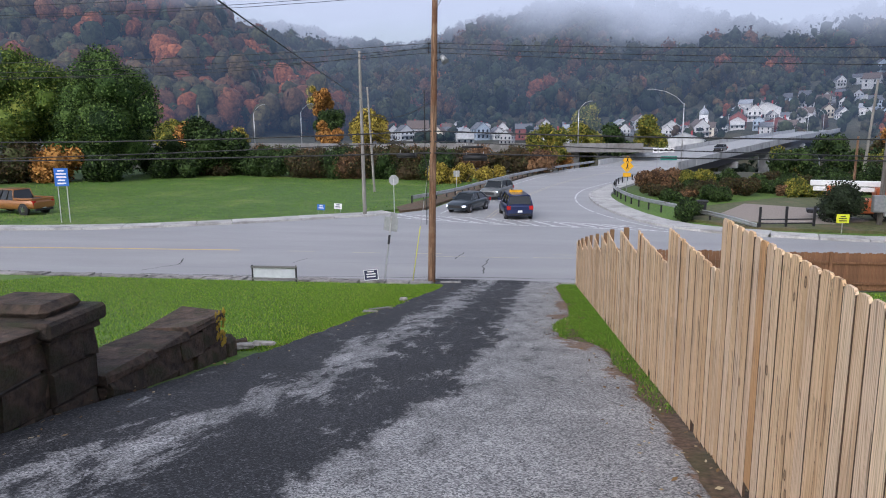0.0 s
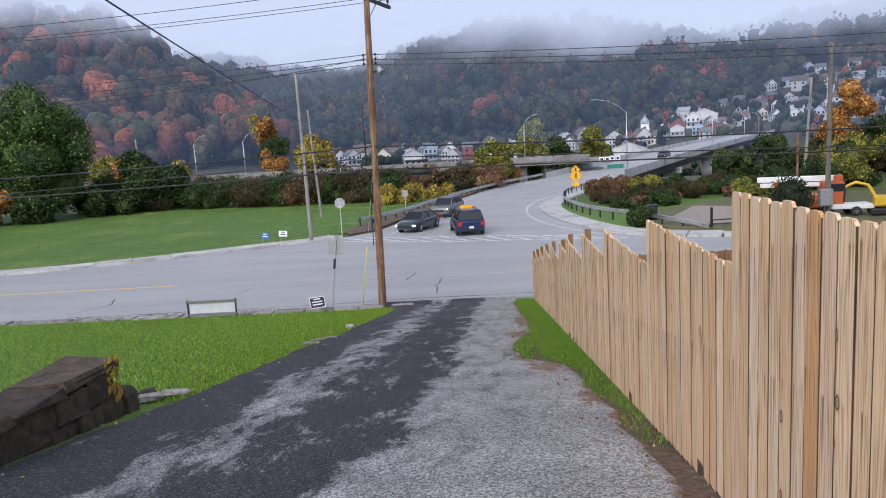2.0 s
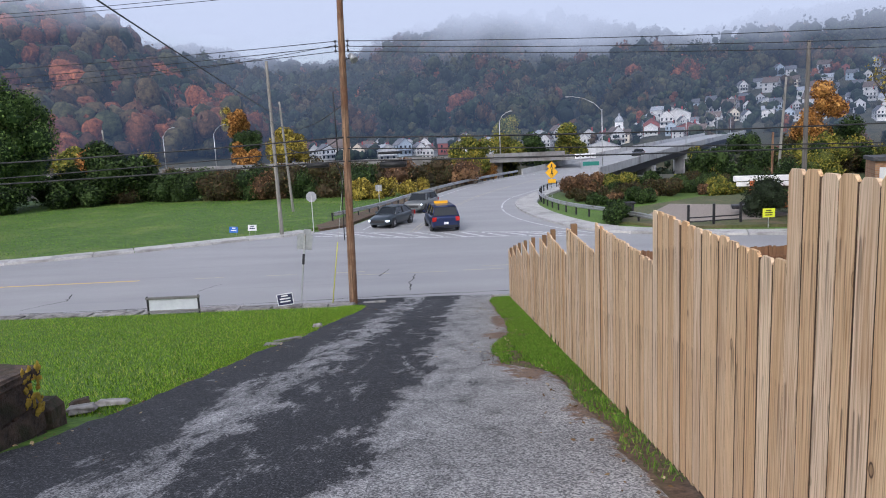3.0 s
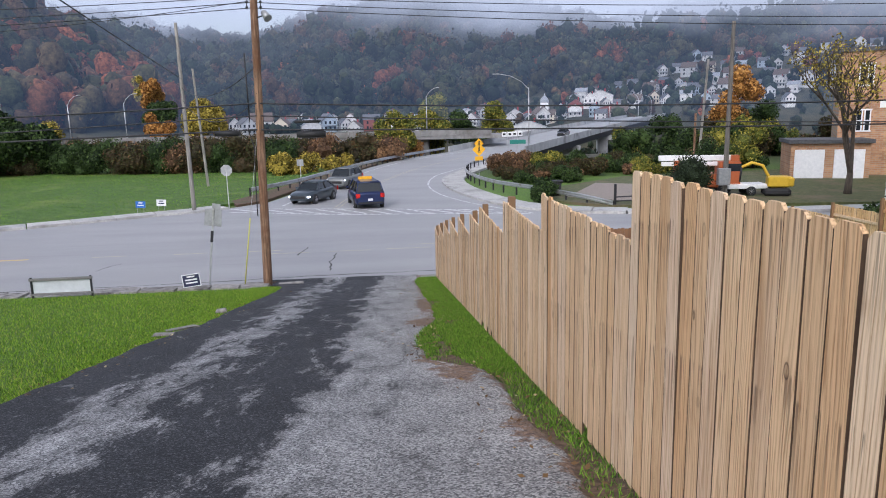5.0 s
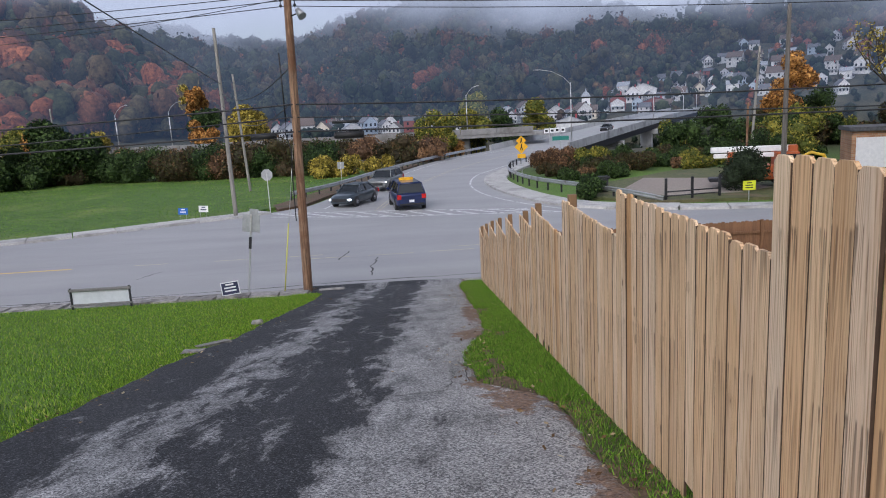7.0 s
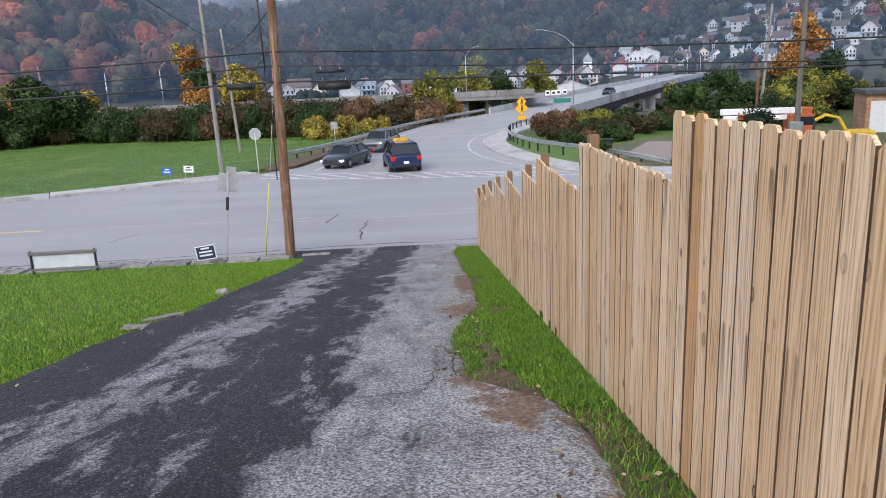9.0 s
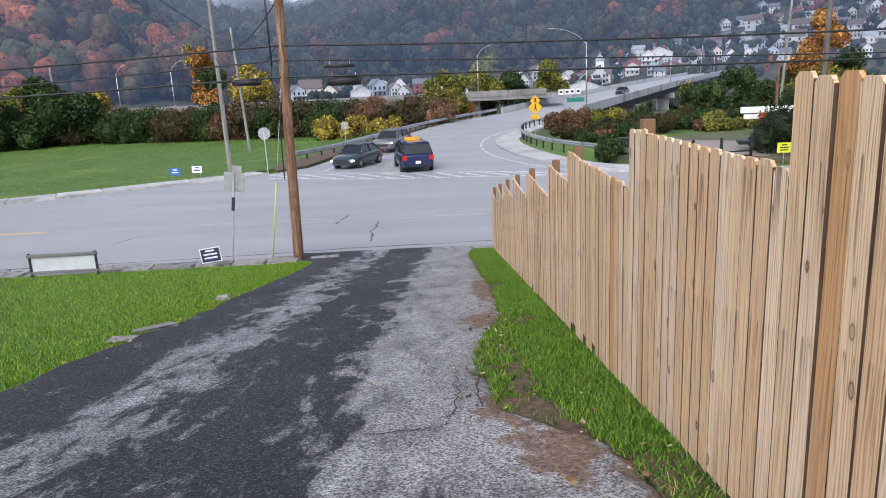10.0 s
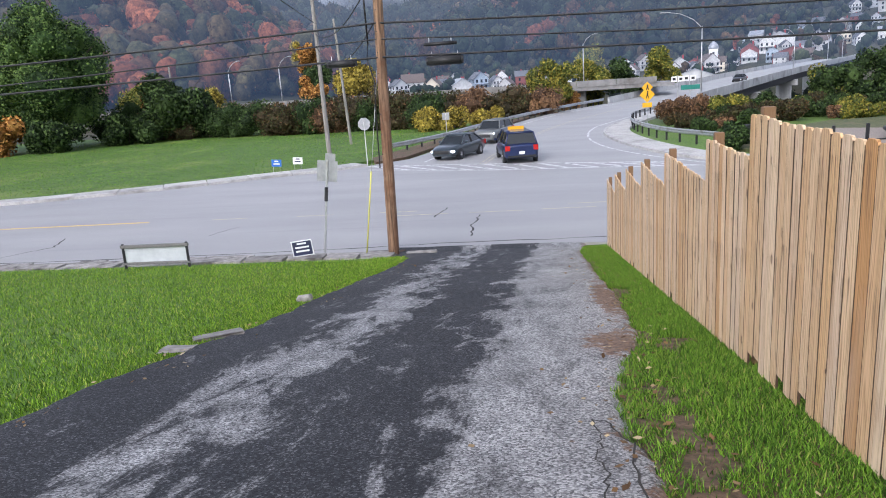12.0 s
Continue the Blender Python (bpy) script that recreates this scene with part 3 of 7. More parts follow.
def tree(label, x, y, z, height, spread, leaf, n, size, seed, trunk_r=0.25, lobes=12, low=0.25, group="", puff=0.36):
    n, size, lobes = int(n * 1.9), size * 0.68, int(lobes * 1.4)
    t = thing("tree", label, "tree", group, at=pose(x, y, z))
    rng = random.Random(seed)
    bm = bmesh.new()
    top = height * 0.62
    tube(bm, (0, 0, -0.3), (0.05, 0, top * 0.55), trunk_r, trunk_r * 0.7)
    tube(bm, (0.05, 0, top * 0.55), (0.15, 0.1, top), trunk_r * 0.7, trunk_r * 0.25)
    for k in range(7):
        a = k * 2.4 + rng.random()
        h = top * rng.uniform(0.35, 0.85)
        tube(bm, (0.05, 0, h), (math.cos(a) * spread * 0.7, math.sin(a) * spread * 0.7, h + spread * rng.uniform(0.3, 0.7)), trunk_r * 0.35, trunk_r * 0.08, 6)
    part("trunk", bm, M_BARK, t)
    L = random_lobes(seed, lobes, spread, height * (1 - low), spread * puff, height * low)
    crown("crown", L, n, size, leaf, t, seed)
    return t


def bush(label, x, y, z, w, h, leaf, n, size, seed, lobes=6, group=""):
    n, size, lobes = int(n * 1.8), size * 0.66, int(lobes * 1.4)
    b = thing("bush", label, "bush", group, at=pose(x, y, z))
    L = random_lobes(seed, lobes, w, h, h * 0.36, 0.0)
    L = [(a, c, max(d, r * 0.6), r) for a, c, d, r in L]
    bm = bmesh.new()
    rng = random.Random(seed)
    for k in range(5):
        a = k * 1.3 + rng.random()
        tube(bm, (0, 0, -0.1), (math.cos(a) * w * 0.5, math.sin(a) * w * 0.5, h * 0.6), 0.04, 0.015, 5)
    part("stem", bm, M_BARK, b)
    crown("foliage", L, n, size, leaf, b, seed)
    return b

# ---- the lie of the land ----
def smooth(a, b, v):
    t = min(1.0, max(0.0, (v - a) / (b - a)))
    return t * t * (3 - 2 * t)


def drive_z(y):
    """The sloping drive and the lawns beside it."""
    return max(0.0, 4.14 - 0.173 * max(y, -16.0))


LEFT_HILL = ((-90, 0.0), (-75, 0.10), (-50, 0.18), (-40, 0.175), (-29, 0.150), (-27.7, 0.139), (-26, 0.120), (-24.3, 0.098), (-22.5, 0.079), (-20.6, 0.060), (-18.7, 0.036), (-17, 0.014), (-15.3, 0.0), (180, 0.0))
SKYLINE = ((-180, 0.02), (-75, 0.10), (-30, 0.115), (-20, 0.108), (-16.7, 0.092), (-14.2, 0.084), (-9.8, 0.087), (-8, 0.098), (-6.2, 0.112), (-4.4, 0.125), (-2.6, 0.134), (0.1, 0.145), (3.6, 0.150), (8, 0.145), (10.5, 0.121), (12.2, 0.110), (14.3, 0.100), (16.3, 0.090), (18, 0.094), (20.3, 0.098), (22, 0.104), (24, 0.106), (30, 0.115), (38, 0.12), (60, 0.10), (110, 0.04), (180, 0.02))


def hills(az, r):
    """The heights of the near hill and of the far ridge at a bearing and range; the ridge comes nearer above the town."""
    a = np.interp(az, [p for p, _ in LEFT_HILL], [q for _, q in LEFT_HILL])
    b = np.interp(az, [p for p, _ in SKYLINE], [q for _, q in SKYLINE])
    k = smooth(8, 15, az)
    crest = 800 - 110 * k
    return (a * 470 + 7 * min(1, a * 30)) * smooth(205, 470, r), (b * crest + 7) * smooth(310 - 65 * k, crest, r)


def land(x, y):
    dx, dy = x + 1.4, y + 5.6
    r, az = math.hypot(dx, dy), math.degrees(math.atan2(dx, dy))
    near = drive_z(y) - 0.05 - (0.03 if y > 23.9 else 0.0)
    if y < 60 and r < 120:
        return near
    valley = -9 * smooth(95, 135, y) * (1 - smooth(235, 285, y)) * smooth(-60, -20, x)
    near_hill, far_hill = hills(az, r)
    rise = max(near_hill, far_hill) if -90 < az < 90 else 0.0
    bumps = 6 * noise.noise(Vector((x * 0.012, y * 0.012, 0.3))) * smooth(0, 60, rise)
    return near + valley + rise + bumps


def build_ground():
    radii = [0.5 * k for k in range(1, 120)] + [60 + 5 * k for k in range(30)] + [210 + 15 * k for k in range(60)] + [1300, 1700, 2600]
    n = 300
    V = [(-1.4, -5.6, land(-1.4, -5.6))]
    for r in radii:
        for k in range(n):
            a = 2 * math.pi * k / n
            x, y = -1.4 + r * math.sin(a), -5.6 + r * math.cos(a)
            V.append((x, y, land(x, y)))
    F = [(0, 1 + (k + 1) % n, 1 + k) for k in range(n)]
    for i in range(len(radii) - 1):
        a, b = 1 + i * n, 1 + (i + 1) * n
        F += [(a + k, a + (k + 1) % n, b + (k + 1) % n, b + k) for k in range(n)]
    g = new("ground", mesh_of("ground", V, F, M_GROUND, True))
    tagged(g, "green grassy ground sloping down to the road", "ground", kind="structure")


build_ground()


def drive_left(y):
    x = np.interp(y, [-20, 0, 3.4, 4.4, 7.5, 9.5, 11, 12, 14.3, 18, 20, 21.9, 23, 24.6], [-6.4, -6.1, -5.75, -5.68, -5.58, -5.58, -5.5, -5.35, -5.4, -5.3, -5.3, -5.42, -5.8, -6.6])
    return x + 0.08 * noise.noise(Vector((3.0, y * 1.7, 0))) + 0.05 * noise.noise(Vector((9.0, y * 6, 0)))


def drive_right(y):
    x = np.interp(y, [-20, 0, 1.3, 2.2, 3.1, 4.0, 5.6, 6.2, 6.6, 7.0, 7.5, 8.3, 9.1, 9.9, 10.7, 12.4, 14.8, 16.5, 22.4, 24.6], [-0.14, -0.12, -0.12, -0.22, -0.16, -0.27, -0.29, -0.34, -0.68, -0.97, -1.02, -1.10, -1.10, -0.95, -0.71, -0.62, -0.63, -0.70, -0.77, -0.55])
    return x + 0.06 * noise.noise(Vector((5.0, y * 1.9, 1))) + 0.05 * noise.noise(Vector((2.0, y * 7, 1)))


def litter_on(x, y):
    """Where needles and soil gather: along the fence side, and in two drifts in front of the grass."""
    edge = 0.75 * math.exp(-(max(0.0, drive_right(y) - x) / 0.17) ** 2) * (1 - 0.5 * smooth(7, 9, y) * (1 - smooth(10, 11, y)))
    drifts = [math.exp(-((x - cx) / wx) ** 2 - ((y - cy) / wy) ** 2) for cx, cy, wx, wy in ((-0.72, 6.1, 0.34, 0.62), (-0.98, 6.9, 0.22, 0.5), (-0.95, 10.8, 0.36, 0.75), (-0.85, 14.0, 0.18, 2.2), (-0.35, 3.6, 0.22, 0.5))]
    return max([edge] + [0.95 * d for d in drifts])


def build_driveway():
    ny, nx = 320, 48
    V, F = [], []
    for i in range(ny + 1):
        y = -18 + 42.55 * i / ny
        a, b = drive_left(y), drive_right(y)
        for k in range(nx + 1):
            u = k / nx
            x = a + (b - a) * u
            z = drive_z(y) + 0.012 * noise.noise(Vector((x * 0.9, y * 0.5, 0))) - (0.05 if k in (0, nx) else 0.0) + 0.012
            V.append((x, y, z))
    w = nx + 1
    for i in range(ny):
        for k in range(nx):
            j = i * w + k
            F.append((j, j + 1, j + w + 1, j + w))
    d = new("driveway", mesh_of("driveway", V, F, M_DRIVE, True))
    at = d.data.attributes.new("litter", "FLOAT", "POINT")
    at.data.foreach_set("value", [litter_on(x, y) for x, y, z in V])
    tagged(d, "worn patchy asphalt driveway with dark tar streaks", "driveway", kind="structure")


build_driveway()

# the soil strip under the fence, showing between grass and drive
bm = bmesh.new()
for k in range(160):
    y = -16 + 40 * k / 160
    y2 = -16 + 40 * (k + 1) / 160
    f = [bm.verts.new(p) for p in ((min(drive_right(y) - 0.02, -0.3 if y < 4.5 else -0.22), y, drive_z(y) - 0.012), (0.25, y, drive_z(y) - 0.012), (0.25, y2, drive_z(y2) - 0.012), (min(drive_right(y2) - 0.02, -0.3 if y2 < 4.5 else -0.22), y2, drive_z(y2) - 0.012))]
    bm.faces.new(f)
soil = part("soil_strip", bm, M_DIRT)
tagged(soil, "bare brown soil strip below the wooden fence", "soil", kind="structure")

# ---- roads ----
FAR_KERB = [(-70, 34.2), (-50, 34.9), (-37.2, 35.8), (-31.6, 36.6), (-26.6, 38.3), (-21.5, 40.8), (-17.8, 43.1), (-14.4, 44.9), (-12.6, 46.6)]
LEFT_EDGE = [(-10.6, 49.5), (-8.9, 58.9), (-6.6, 70.9), (-3.2, 85), (1.2, 98), (7.3, 109)]
RIGHT_KERB = [(18, 103.5), (10.6, 85), (5.3, 71.4), (3.1, 64), (2.7, 57.3), (3.7, 49.4), (5.7, 42.8), (8.7, 39.5), (12, 38), (17.8, 36.6), (30, 36.2), (70, 34)]
NEAR_EDGE = [(70, 23.4), (15, 24.5), (0, 24.5), (-5.3, 24.3), (-9.3, 23.8), (-19.6, 23.5), (-26.5, 23.2), (-70, 22)]
bm = bmesh.new()
prism(bm, (FAR_KERB[:-1] + [(-13.4, 46.0), (-12.3, 47.4), (3.9, 48.5), (5.7, 42.8), (8.7, 39.5), (12, 38), (17.8, 36.6), (30, 36.2), (70, 34)] + NEAR_EDGE)[::-1], -0.3, 0.0)
bmesh.ops.triangulate(bm, faces=[f for f in bm.faces if len(f.verts) > 4])
lefts, rights = smooth_line([(-12.3, 47.4), *LEFT_EDGE], 4), smooth_line(RIGHT_KERB[:6][::-1] + [], 4)
m = 24
def resample(line, count):
    d = [0.0]
    for p, q in zip(line, line[1:]):
        d.append(d[-1] + (q - p).length)
    return [(np.interp(d[-1] * k / count, d, [p.x for p in line]), np.interp(d[-1] * k / count, d, [p.y for p in line])) for k in range(count + 1)]
lefts, rights = resample(lefts, m), resample([Vector((3.9, 48.5))] + rights[1:], m)
rows = [[bm.verts.new((*p, -0.001)), bm.verts.new((*q, -0.001))] for p, q in zip(lefts, rights)]
for p, q in zip(rows, rows[1:]):
    bm.faces.new((p[0], p[1], q[1], q[0]))
road = part("road", bm, M_ROAD)
tagged(road, "smooth grey asphalt road curving onto the bridge", "road", kind="structure")

Z = 0.006
ROAD_L = [(-9.2, 47.2), (-7.6, 58.9), (-5.3, 70.7), (-1.8, 84.6), (2.3, 95.2), (9.3, 108)]
ROAD_R = [(6.8, 39.7), (3.9, 45.0), (2.0, 51.0), (1.4, 58.3), (2.4, 66.5), (4.9, 73.5), (9.6, 85), (17, 103.5)]
MID = [(-5.4, 44.8), (-4.7, 51.2), (-3.1, 60.7), (0.3, 74.6), (5.2, 88), (13, 106)]


def marking(name, lines, width, mat, label):
    bm = bmesh.new()
    for pts in lines:
        stripe(bm, pts, width, Z)
    return tagged(part(name, bm, mat), label, "road marking", kind="structure")


marking("edge_line", [smooth_line(ROAD_L)], 0.16, M_WHITEP, "white painted edge line along the guardrail")
marking("edge_line", [smooth_line(ROAD_R)], 0.16, M_WHITEP, "white painted edge line round the corner")
marking("centre_line", [[(p.x + s, p.y) for p in smooth_line(MID)] for s in (-0.16, 0.16)], 0.09, M_FADED, "double yellow centre line worn by traffic")
marking("lane_line", [[(-70, 29.2), (-32.2, 29.95), (-25.4, 30.25), (-18, 30.5)]], 0.24, M_YELP, "solid yellow line along the road")
marking("lane_dash", [[(x, y), (x + 1.5, y + 0.05)] for x, y in ((-15.2, 30.5), (-11.6, 30.5), (-8.2, 30.55), (-0.9, 30.9))], 0.14, M_FADED, "faded broken line across the junction")
marking("lane_dash", [[(x, y), (x + 2.0, y + 0.05)] for x, y in ((-7.4, 29.8), (-4.6, 29.85), (-1.9, 30.0), (1.0, 30.1), (3.5, 30.2))], 0.13, M_FADED, "short yellow dashes worn across the junction")
near_cw, far_cw = smooth_line([(-12.2, 44.6), (-4.9, 41.9), (0.2, 41.0), (6.6, 39.6)], 8), smooth_line([(-12.6, 46.4), (-5.3, 44.7), (0.5, 43.0), (4.7, 41.8)], 8)
marking("crosswalk_line", [near_cw], 0.22, M_WHITEP, "white crosswalk line, near side")
marking("crosswalk_line", [far_cw], 0.22, M_WHITEP, "white crosswalk line, far side")
bars = []
for k in range(0, len(near_cw) - 3, 2):
    a, b = near_cw[k + 3], far_cw[k]
    bars.append([tuple(a), tuple(b)])
marking("crosswalk_bar", bars, 0.3, M_WHITEP, "slanting white crosswalk bars, partly worn")
rng = random.Random(4)


def crack(name, pts, width, z_of, label, jag=0.07):
    bm = bmesh.new()
    line = []
    for a, b in zip(pts, pts[1:]):
        for k in range(6):
            t = k / 6
            line.append((a[0] + (b[0] - a[0]) * t + rng.uniform(-jag, jag), a[1] + (b[1] - a[1]) * t + rng.uniform(-jag, jag)))
    line.append(pts[-1])
    rows = []
    for i, p in enumerate(line):
        d = Vector(line[min(i + 1, len(line) - 1)]) - Vector(line[max(i - 1, 0)])
        s = Vector((-d.y, d.x)).normalized() * width * rng.uniform(0.3, 0.8)
        z = z_of(p[1])
        rows.append((bm.verts.new((p[0] + s.x, p[1] + s.y, z)), bm.verts.new((p[0] - s.x, p[1] - s.y, z))))
    for a, b in zip(rows, rows[1:]):
        bm.faces.new((a[0], a[1], b[1], b[0]))
    tagged(part(name, bm, M_CRACK), label, "crack", kind="structure")


for pts in ([(-4.1, 29.4), (-4.25, 27.6), (-4.1, 25.9)], [(-5.6, 31.0), (-5.8, 29.2)], [(-19.9, 27.9), (-19.3, 26.4), (-20.4, 24.8)], [(-13.3, 28.8), (-13.8, 27.4)]):
    crack("road_crack", pts, 0.045, lambda y: Z, "dark crack in the road asphalt")
crack("road_joint", [(-20, 24.1), (-9, 24.55), (-5, 25.0), (0, 25.1), (8, 25.2)], 0.05, lambda y: Z, "tarred joint along the road edge")
for pts in ([(-1.32, 7.28), (-1.39, 6.7), (-1.43, 6.58), (-1.67, 6.52), (-1.95, 6.5)], [(-1.37, 8.31), (-1.28, 8.31), (-1.15, 7.92)], [(-1.37, 8.31), (-1.32, 8.0), (-1.34, 7.72), (-1.32, 7.28)], [(-1.15, 7.92), (-1.14, 7.0)]):
    crack("driveway_crack", pts, 0.009, lambda y: drive_z(y) + 0.026, "dark crack in the driveway asphalt", 0.03)


# ---- pavements and kerbs ----
def walk_along(name, pts, width, height, step, mat, label, inner, parent_label):
    """A raised pavement: one slab after another with open joints, and a kerb in front."""
    top = thing(name, parent_label, "pavement", kind="structure")
    line = along(smooth_line(pts, 5), step)
    for i in range(len(line) - 1):
        (a, d), (b, e) = line[i], line[i + 1]
        n1, n2 = Vector((-d.y, d.x)) * inner, Vector((-e.y, e.x)) * inner
        g = (b - a) * 0.012
        bm = bmesh.new()
        prism(bm, [tuple(p) for p in (a + g, b - g, b - g + n2 * 0.2, a + g + n1 * 0.2)], -0.2, height + rng.uniform(-0.006, 0.006))
        part("kerbstone", bm, M_CONC, top)
        bm = bmesh.new()
        prism(bm, [tuple(p) for p in (a + g + n1 * 0.215, b - g + n2 * 0.215, b - g + n2 * width, a + g + n1 * width)], -0.2, height - 0.008 + rng.uniform(-0.008, 0.008))
        part("slab", bm, mat, top)
    return top


walk_along("pavement", FAR_KERB, 1.7, 0.14, 2.4, M_CONC, "", 1, "pale concrete pavement and kerb edging the grass field")
walk_along("pavement", RIGHT_KERB[1:9], 2.0, 0.15, 2.0, M_CONC, "", 1, "curved concrete pavement round the corner below the bridge")
walk_along("pavement", RIGHT_KERB[8:], 1.6, 0.14, 2.6, M_CONC, "", 1, "concrete pavement along the far side of the road")
near_walk = thing("sidewalk", "broken old concrete sidewalk with dirty uneven slabs", "pavement", kind="structure")
x = -34.0
while x < -6.9:
    w = rng.uniform(0.7, 1.6)
    y0 = np.interp(x, [-34, -19, -9, -6], [22.9, 23.35, 23.7, 24.0])
    for band in range(2):
        d = 0.55
        cy = y0 - 0.30 - band * 0.58
        bm = bmesh.new()
        j = lambda: rng.uniform(-0.09, 0.09)
        prism(bm, [(x + 0.03 + j() * 0.5, cy - d / 2 + j()), (x + w - 0.03 + j() * 0.5, cy - d / 2 + j()), (x + w - 0.03, cy + d / 2 + j()), (x + 0.03, cy + d / 2 + j())], -0.15, drive_z(cy) + rng.uniform(0.0, 0.07))
        part("slab", bm, M_DIRTSLAB, near_walk)
    x += w
bm = bmesh.new()
prism(bm, [(-34, 21.7), (-6.6, 22.9), (-5.9, 24.2), (-9.3, 23.82), (-19.6, 23.52), (-34, 22.95)], -0.2, 0.03)
part("bedding", bm, M_DIRT, near_walk)
bm = bmesh.new()
block(bm, (-5.3, 23.55, 0.06), (0.9, 0.26, 0.14), 0.12, 0.03)
tagged(part("kerb_end", bm, M_DIRTSLAB), "pale concrete kerb end beside the pole foot", "kerb", kind="structure")

# ---- the grass field beyond the road ----
bm = bmesh.new()
edge = smooth_line(FAR_KERB, 4)
back = []
for i, p in enumerate(edge):
    d = edge[min(i + 1, len(edge) - 1)] - edge[max(i - 1, 0)]
    nrm = Vector((-d.y, d.x)).normalized()
    back.append((p.x + nrm.x * 1.68, p.y + nrm.y * 1.68))
field = back + [(-11.9, 50.2), (-10.2, 59), (-8.0, 71), (-4.5, 85), (-20, 92), (-70, 95), (-110, 80), (-110, 36)]
prism(bm, field[::-1], -0.2, 0.125)
bmesh.ops.triangulate(bm, faces=[f for f in bm.faces if len(f.verts) > 4])
tagged(part("grass_field", bm, M_FIELD), "mown green grass field behind the pavement", "field", kind="structure")
bm = bmesh.new()
prism(bm, [(-12.4, 47.5), (-10.9, 49.5), (-9.2, 58.9), (-6.9, 70.9), (-3.5, 85), (-4.6, 85.4), (-8.3, 71.3), (-11.2, 59.2), (-13.3, 50)][::-1], -0.1, 0.14)
tagged(part("verge", bm, M_DIRT), "dry brown dirt verge under the guardrail", "verge", kind="structure")
bm = bmesh.new()
prism(bm, [(8, 45.8), (12, 41.4), (30, 38.6), (60, 38), (60, 60), (34, 62), (19, 60), (9, 51)], -0.2, 0.10)
tagged(part("grass_verge", bm, M_LOT), "rough grass lot across the road", "field", kind="structure")
bm = bmesh.new()
prism(bm, [(10.5, 46.2), (13.3, 43.6), (17.5, 43.2), (20.5, 45), (19.5, 52), (15, 55)], -0.2, 0.118)
tagged(part("gravel_lot", bm, surface("gravel", (0.20, 0.165, 0.14), (0.33, 0.28, 0.24), 12, 0.95, bump=0.5)), "bare tan gravel patch in the rough lot", "gravel", kind="structure")
bm = bmesh.new()
prism(bm, [(-400, 140), (400, 140), (500, 240), (-500, 240)], -9.3, -8.6)
tagged(part("river", bm, M_WATER), "still grey river below the bridge", "river", kind="structure")

# ---- the tall picket fence ----
STEP = 2.44


def picket_mesh(w, h, t=0.018, seed=0):
    """A dog-eared board, standing on its foot, face towards -x."""
    c = 0.026
    out = [(-w / 2, 0), (w / 2, 0), (w / 2, h - c), (w / 2 - c, h), (-w / 2 + c, h), (-w / 2, h - c)]
    bm = bmesh.new()
    lo = [bm.verts.new((0, y, z)) for y, z in out]
    hi = [bm.verts.new((t, y, z)) for y, z in out]
    bm.faces.new(lo[::-1])
    bm.faces.new(hi)
    for i in range(6):
        f = bm.faces.new((lo[i], lo[(i + 1) % 6], hi[(i + 1) % 6], hi[i]))
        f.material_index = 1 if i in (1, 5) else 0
    bmesh.ops.recalc_face_normals(bm, faces=bm.faces)
    me = bpy.data.meshes.new("picket")
    bm.to_mesh(me)
    bm.free()
    return me


def fence_panel(y_far, length, top, side_x, base, mat, post_mat, label, group, rails_front=False, slope=0.0, rise=0.05):
    """A panel from y_far back uphill: level boards cut to the slope below, three rails and a post at its lower end."""
    p = thing("fence_panel", label, "fence panel", group, at=pose(side_x, y_far, 0))
    n = max(1, round(length / 0.1425))
    w = length / n
    r = random.Random(int(y_far * 97) + 5)
    for k in range(n):
        y = -(k + 0.5) * w
        foot = base(y_far + y) + 0.02 + (0.10 if r.random() < 0.05 else 0.0)
        h = top + slope * (k / n) - foot + r.uniform(-0.012, 0.012)
        me = picket_mesh(w - r.uniform(0.007, 0.016), h)
        me.materials.append(mat)
        # second slot, for the long sides: gap shade put into the edge colour
        me.materials.append(M_EDGE_SHADE)
        share("picket", me, p, pose(r.uniform(-0.002, 0.002), y, foot, r.uniform(-0.3, 0.3), r.uniform(-0.1, 0.1), r.uniform(-0.8, 0.8)))
    s = -1 if rails_front else 1
    for f in (0.12, 0.5, 0.88):
        bm = bmesh.new()
        z1, z0 = base(y_far) + 0.03, base(y_far - length) + 0.03
        hi = top - 0.1
        a = Vector((s * 0.04 + 0.01, -0.02, z1 + (hi - z1) * f))
        b = Vector((s * 0.04 + 0.01, -length + 0.02, (z0 + (hi - z0) * f) if f < 0.4 else z1 + (hi - z1) * f))
        d = (b - a)
        q = d.to_track_quat("Y", "Z").to_matrix().to_4x4()
        block(bm, (0, 0, 0), (0.045, d.length, 0.09), m=Matrix.Translation((a + b) / 2) @ q)
        part("rail", bm, M_PINE if rails_front else mat, p)
    bm = bmesh.new()
    gz = base(y_far) - 0.2
    block(bm, (s * 0.085 + 0.01, -0.12, (gz + top + rise) / 2), (0.09, 0.09, top + rise - gz), bevel=0.006)
    part("post", bm, post_mat, p)
    return p


panels = [(-7.3, 2.44, 7.42), (-4.86, 2.44, 6.98), (-2.78, 2.44, 6.55), (0.05, 2.45, 6.12), (2.38, 2.33, 5.69), (4.93, 2.55, 5.275), (7.32, 2.39, 4.92), (9.95, 2.63, 4.49), (11.5, 1.55, 4.17), (14.6, 3.1, 3.62)]
panels = panels[:-1] + [(14.1, 2.6, 3.74), (16.6, 2.5, 3.30), (19.05, 2.45, 2.86), (21.5, 2.45, 2.40), (23.95, 2.45, 1.93)]
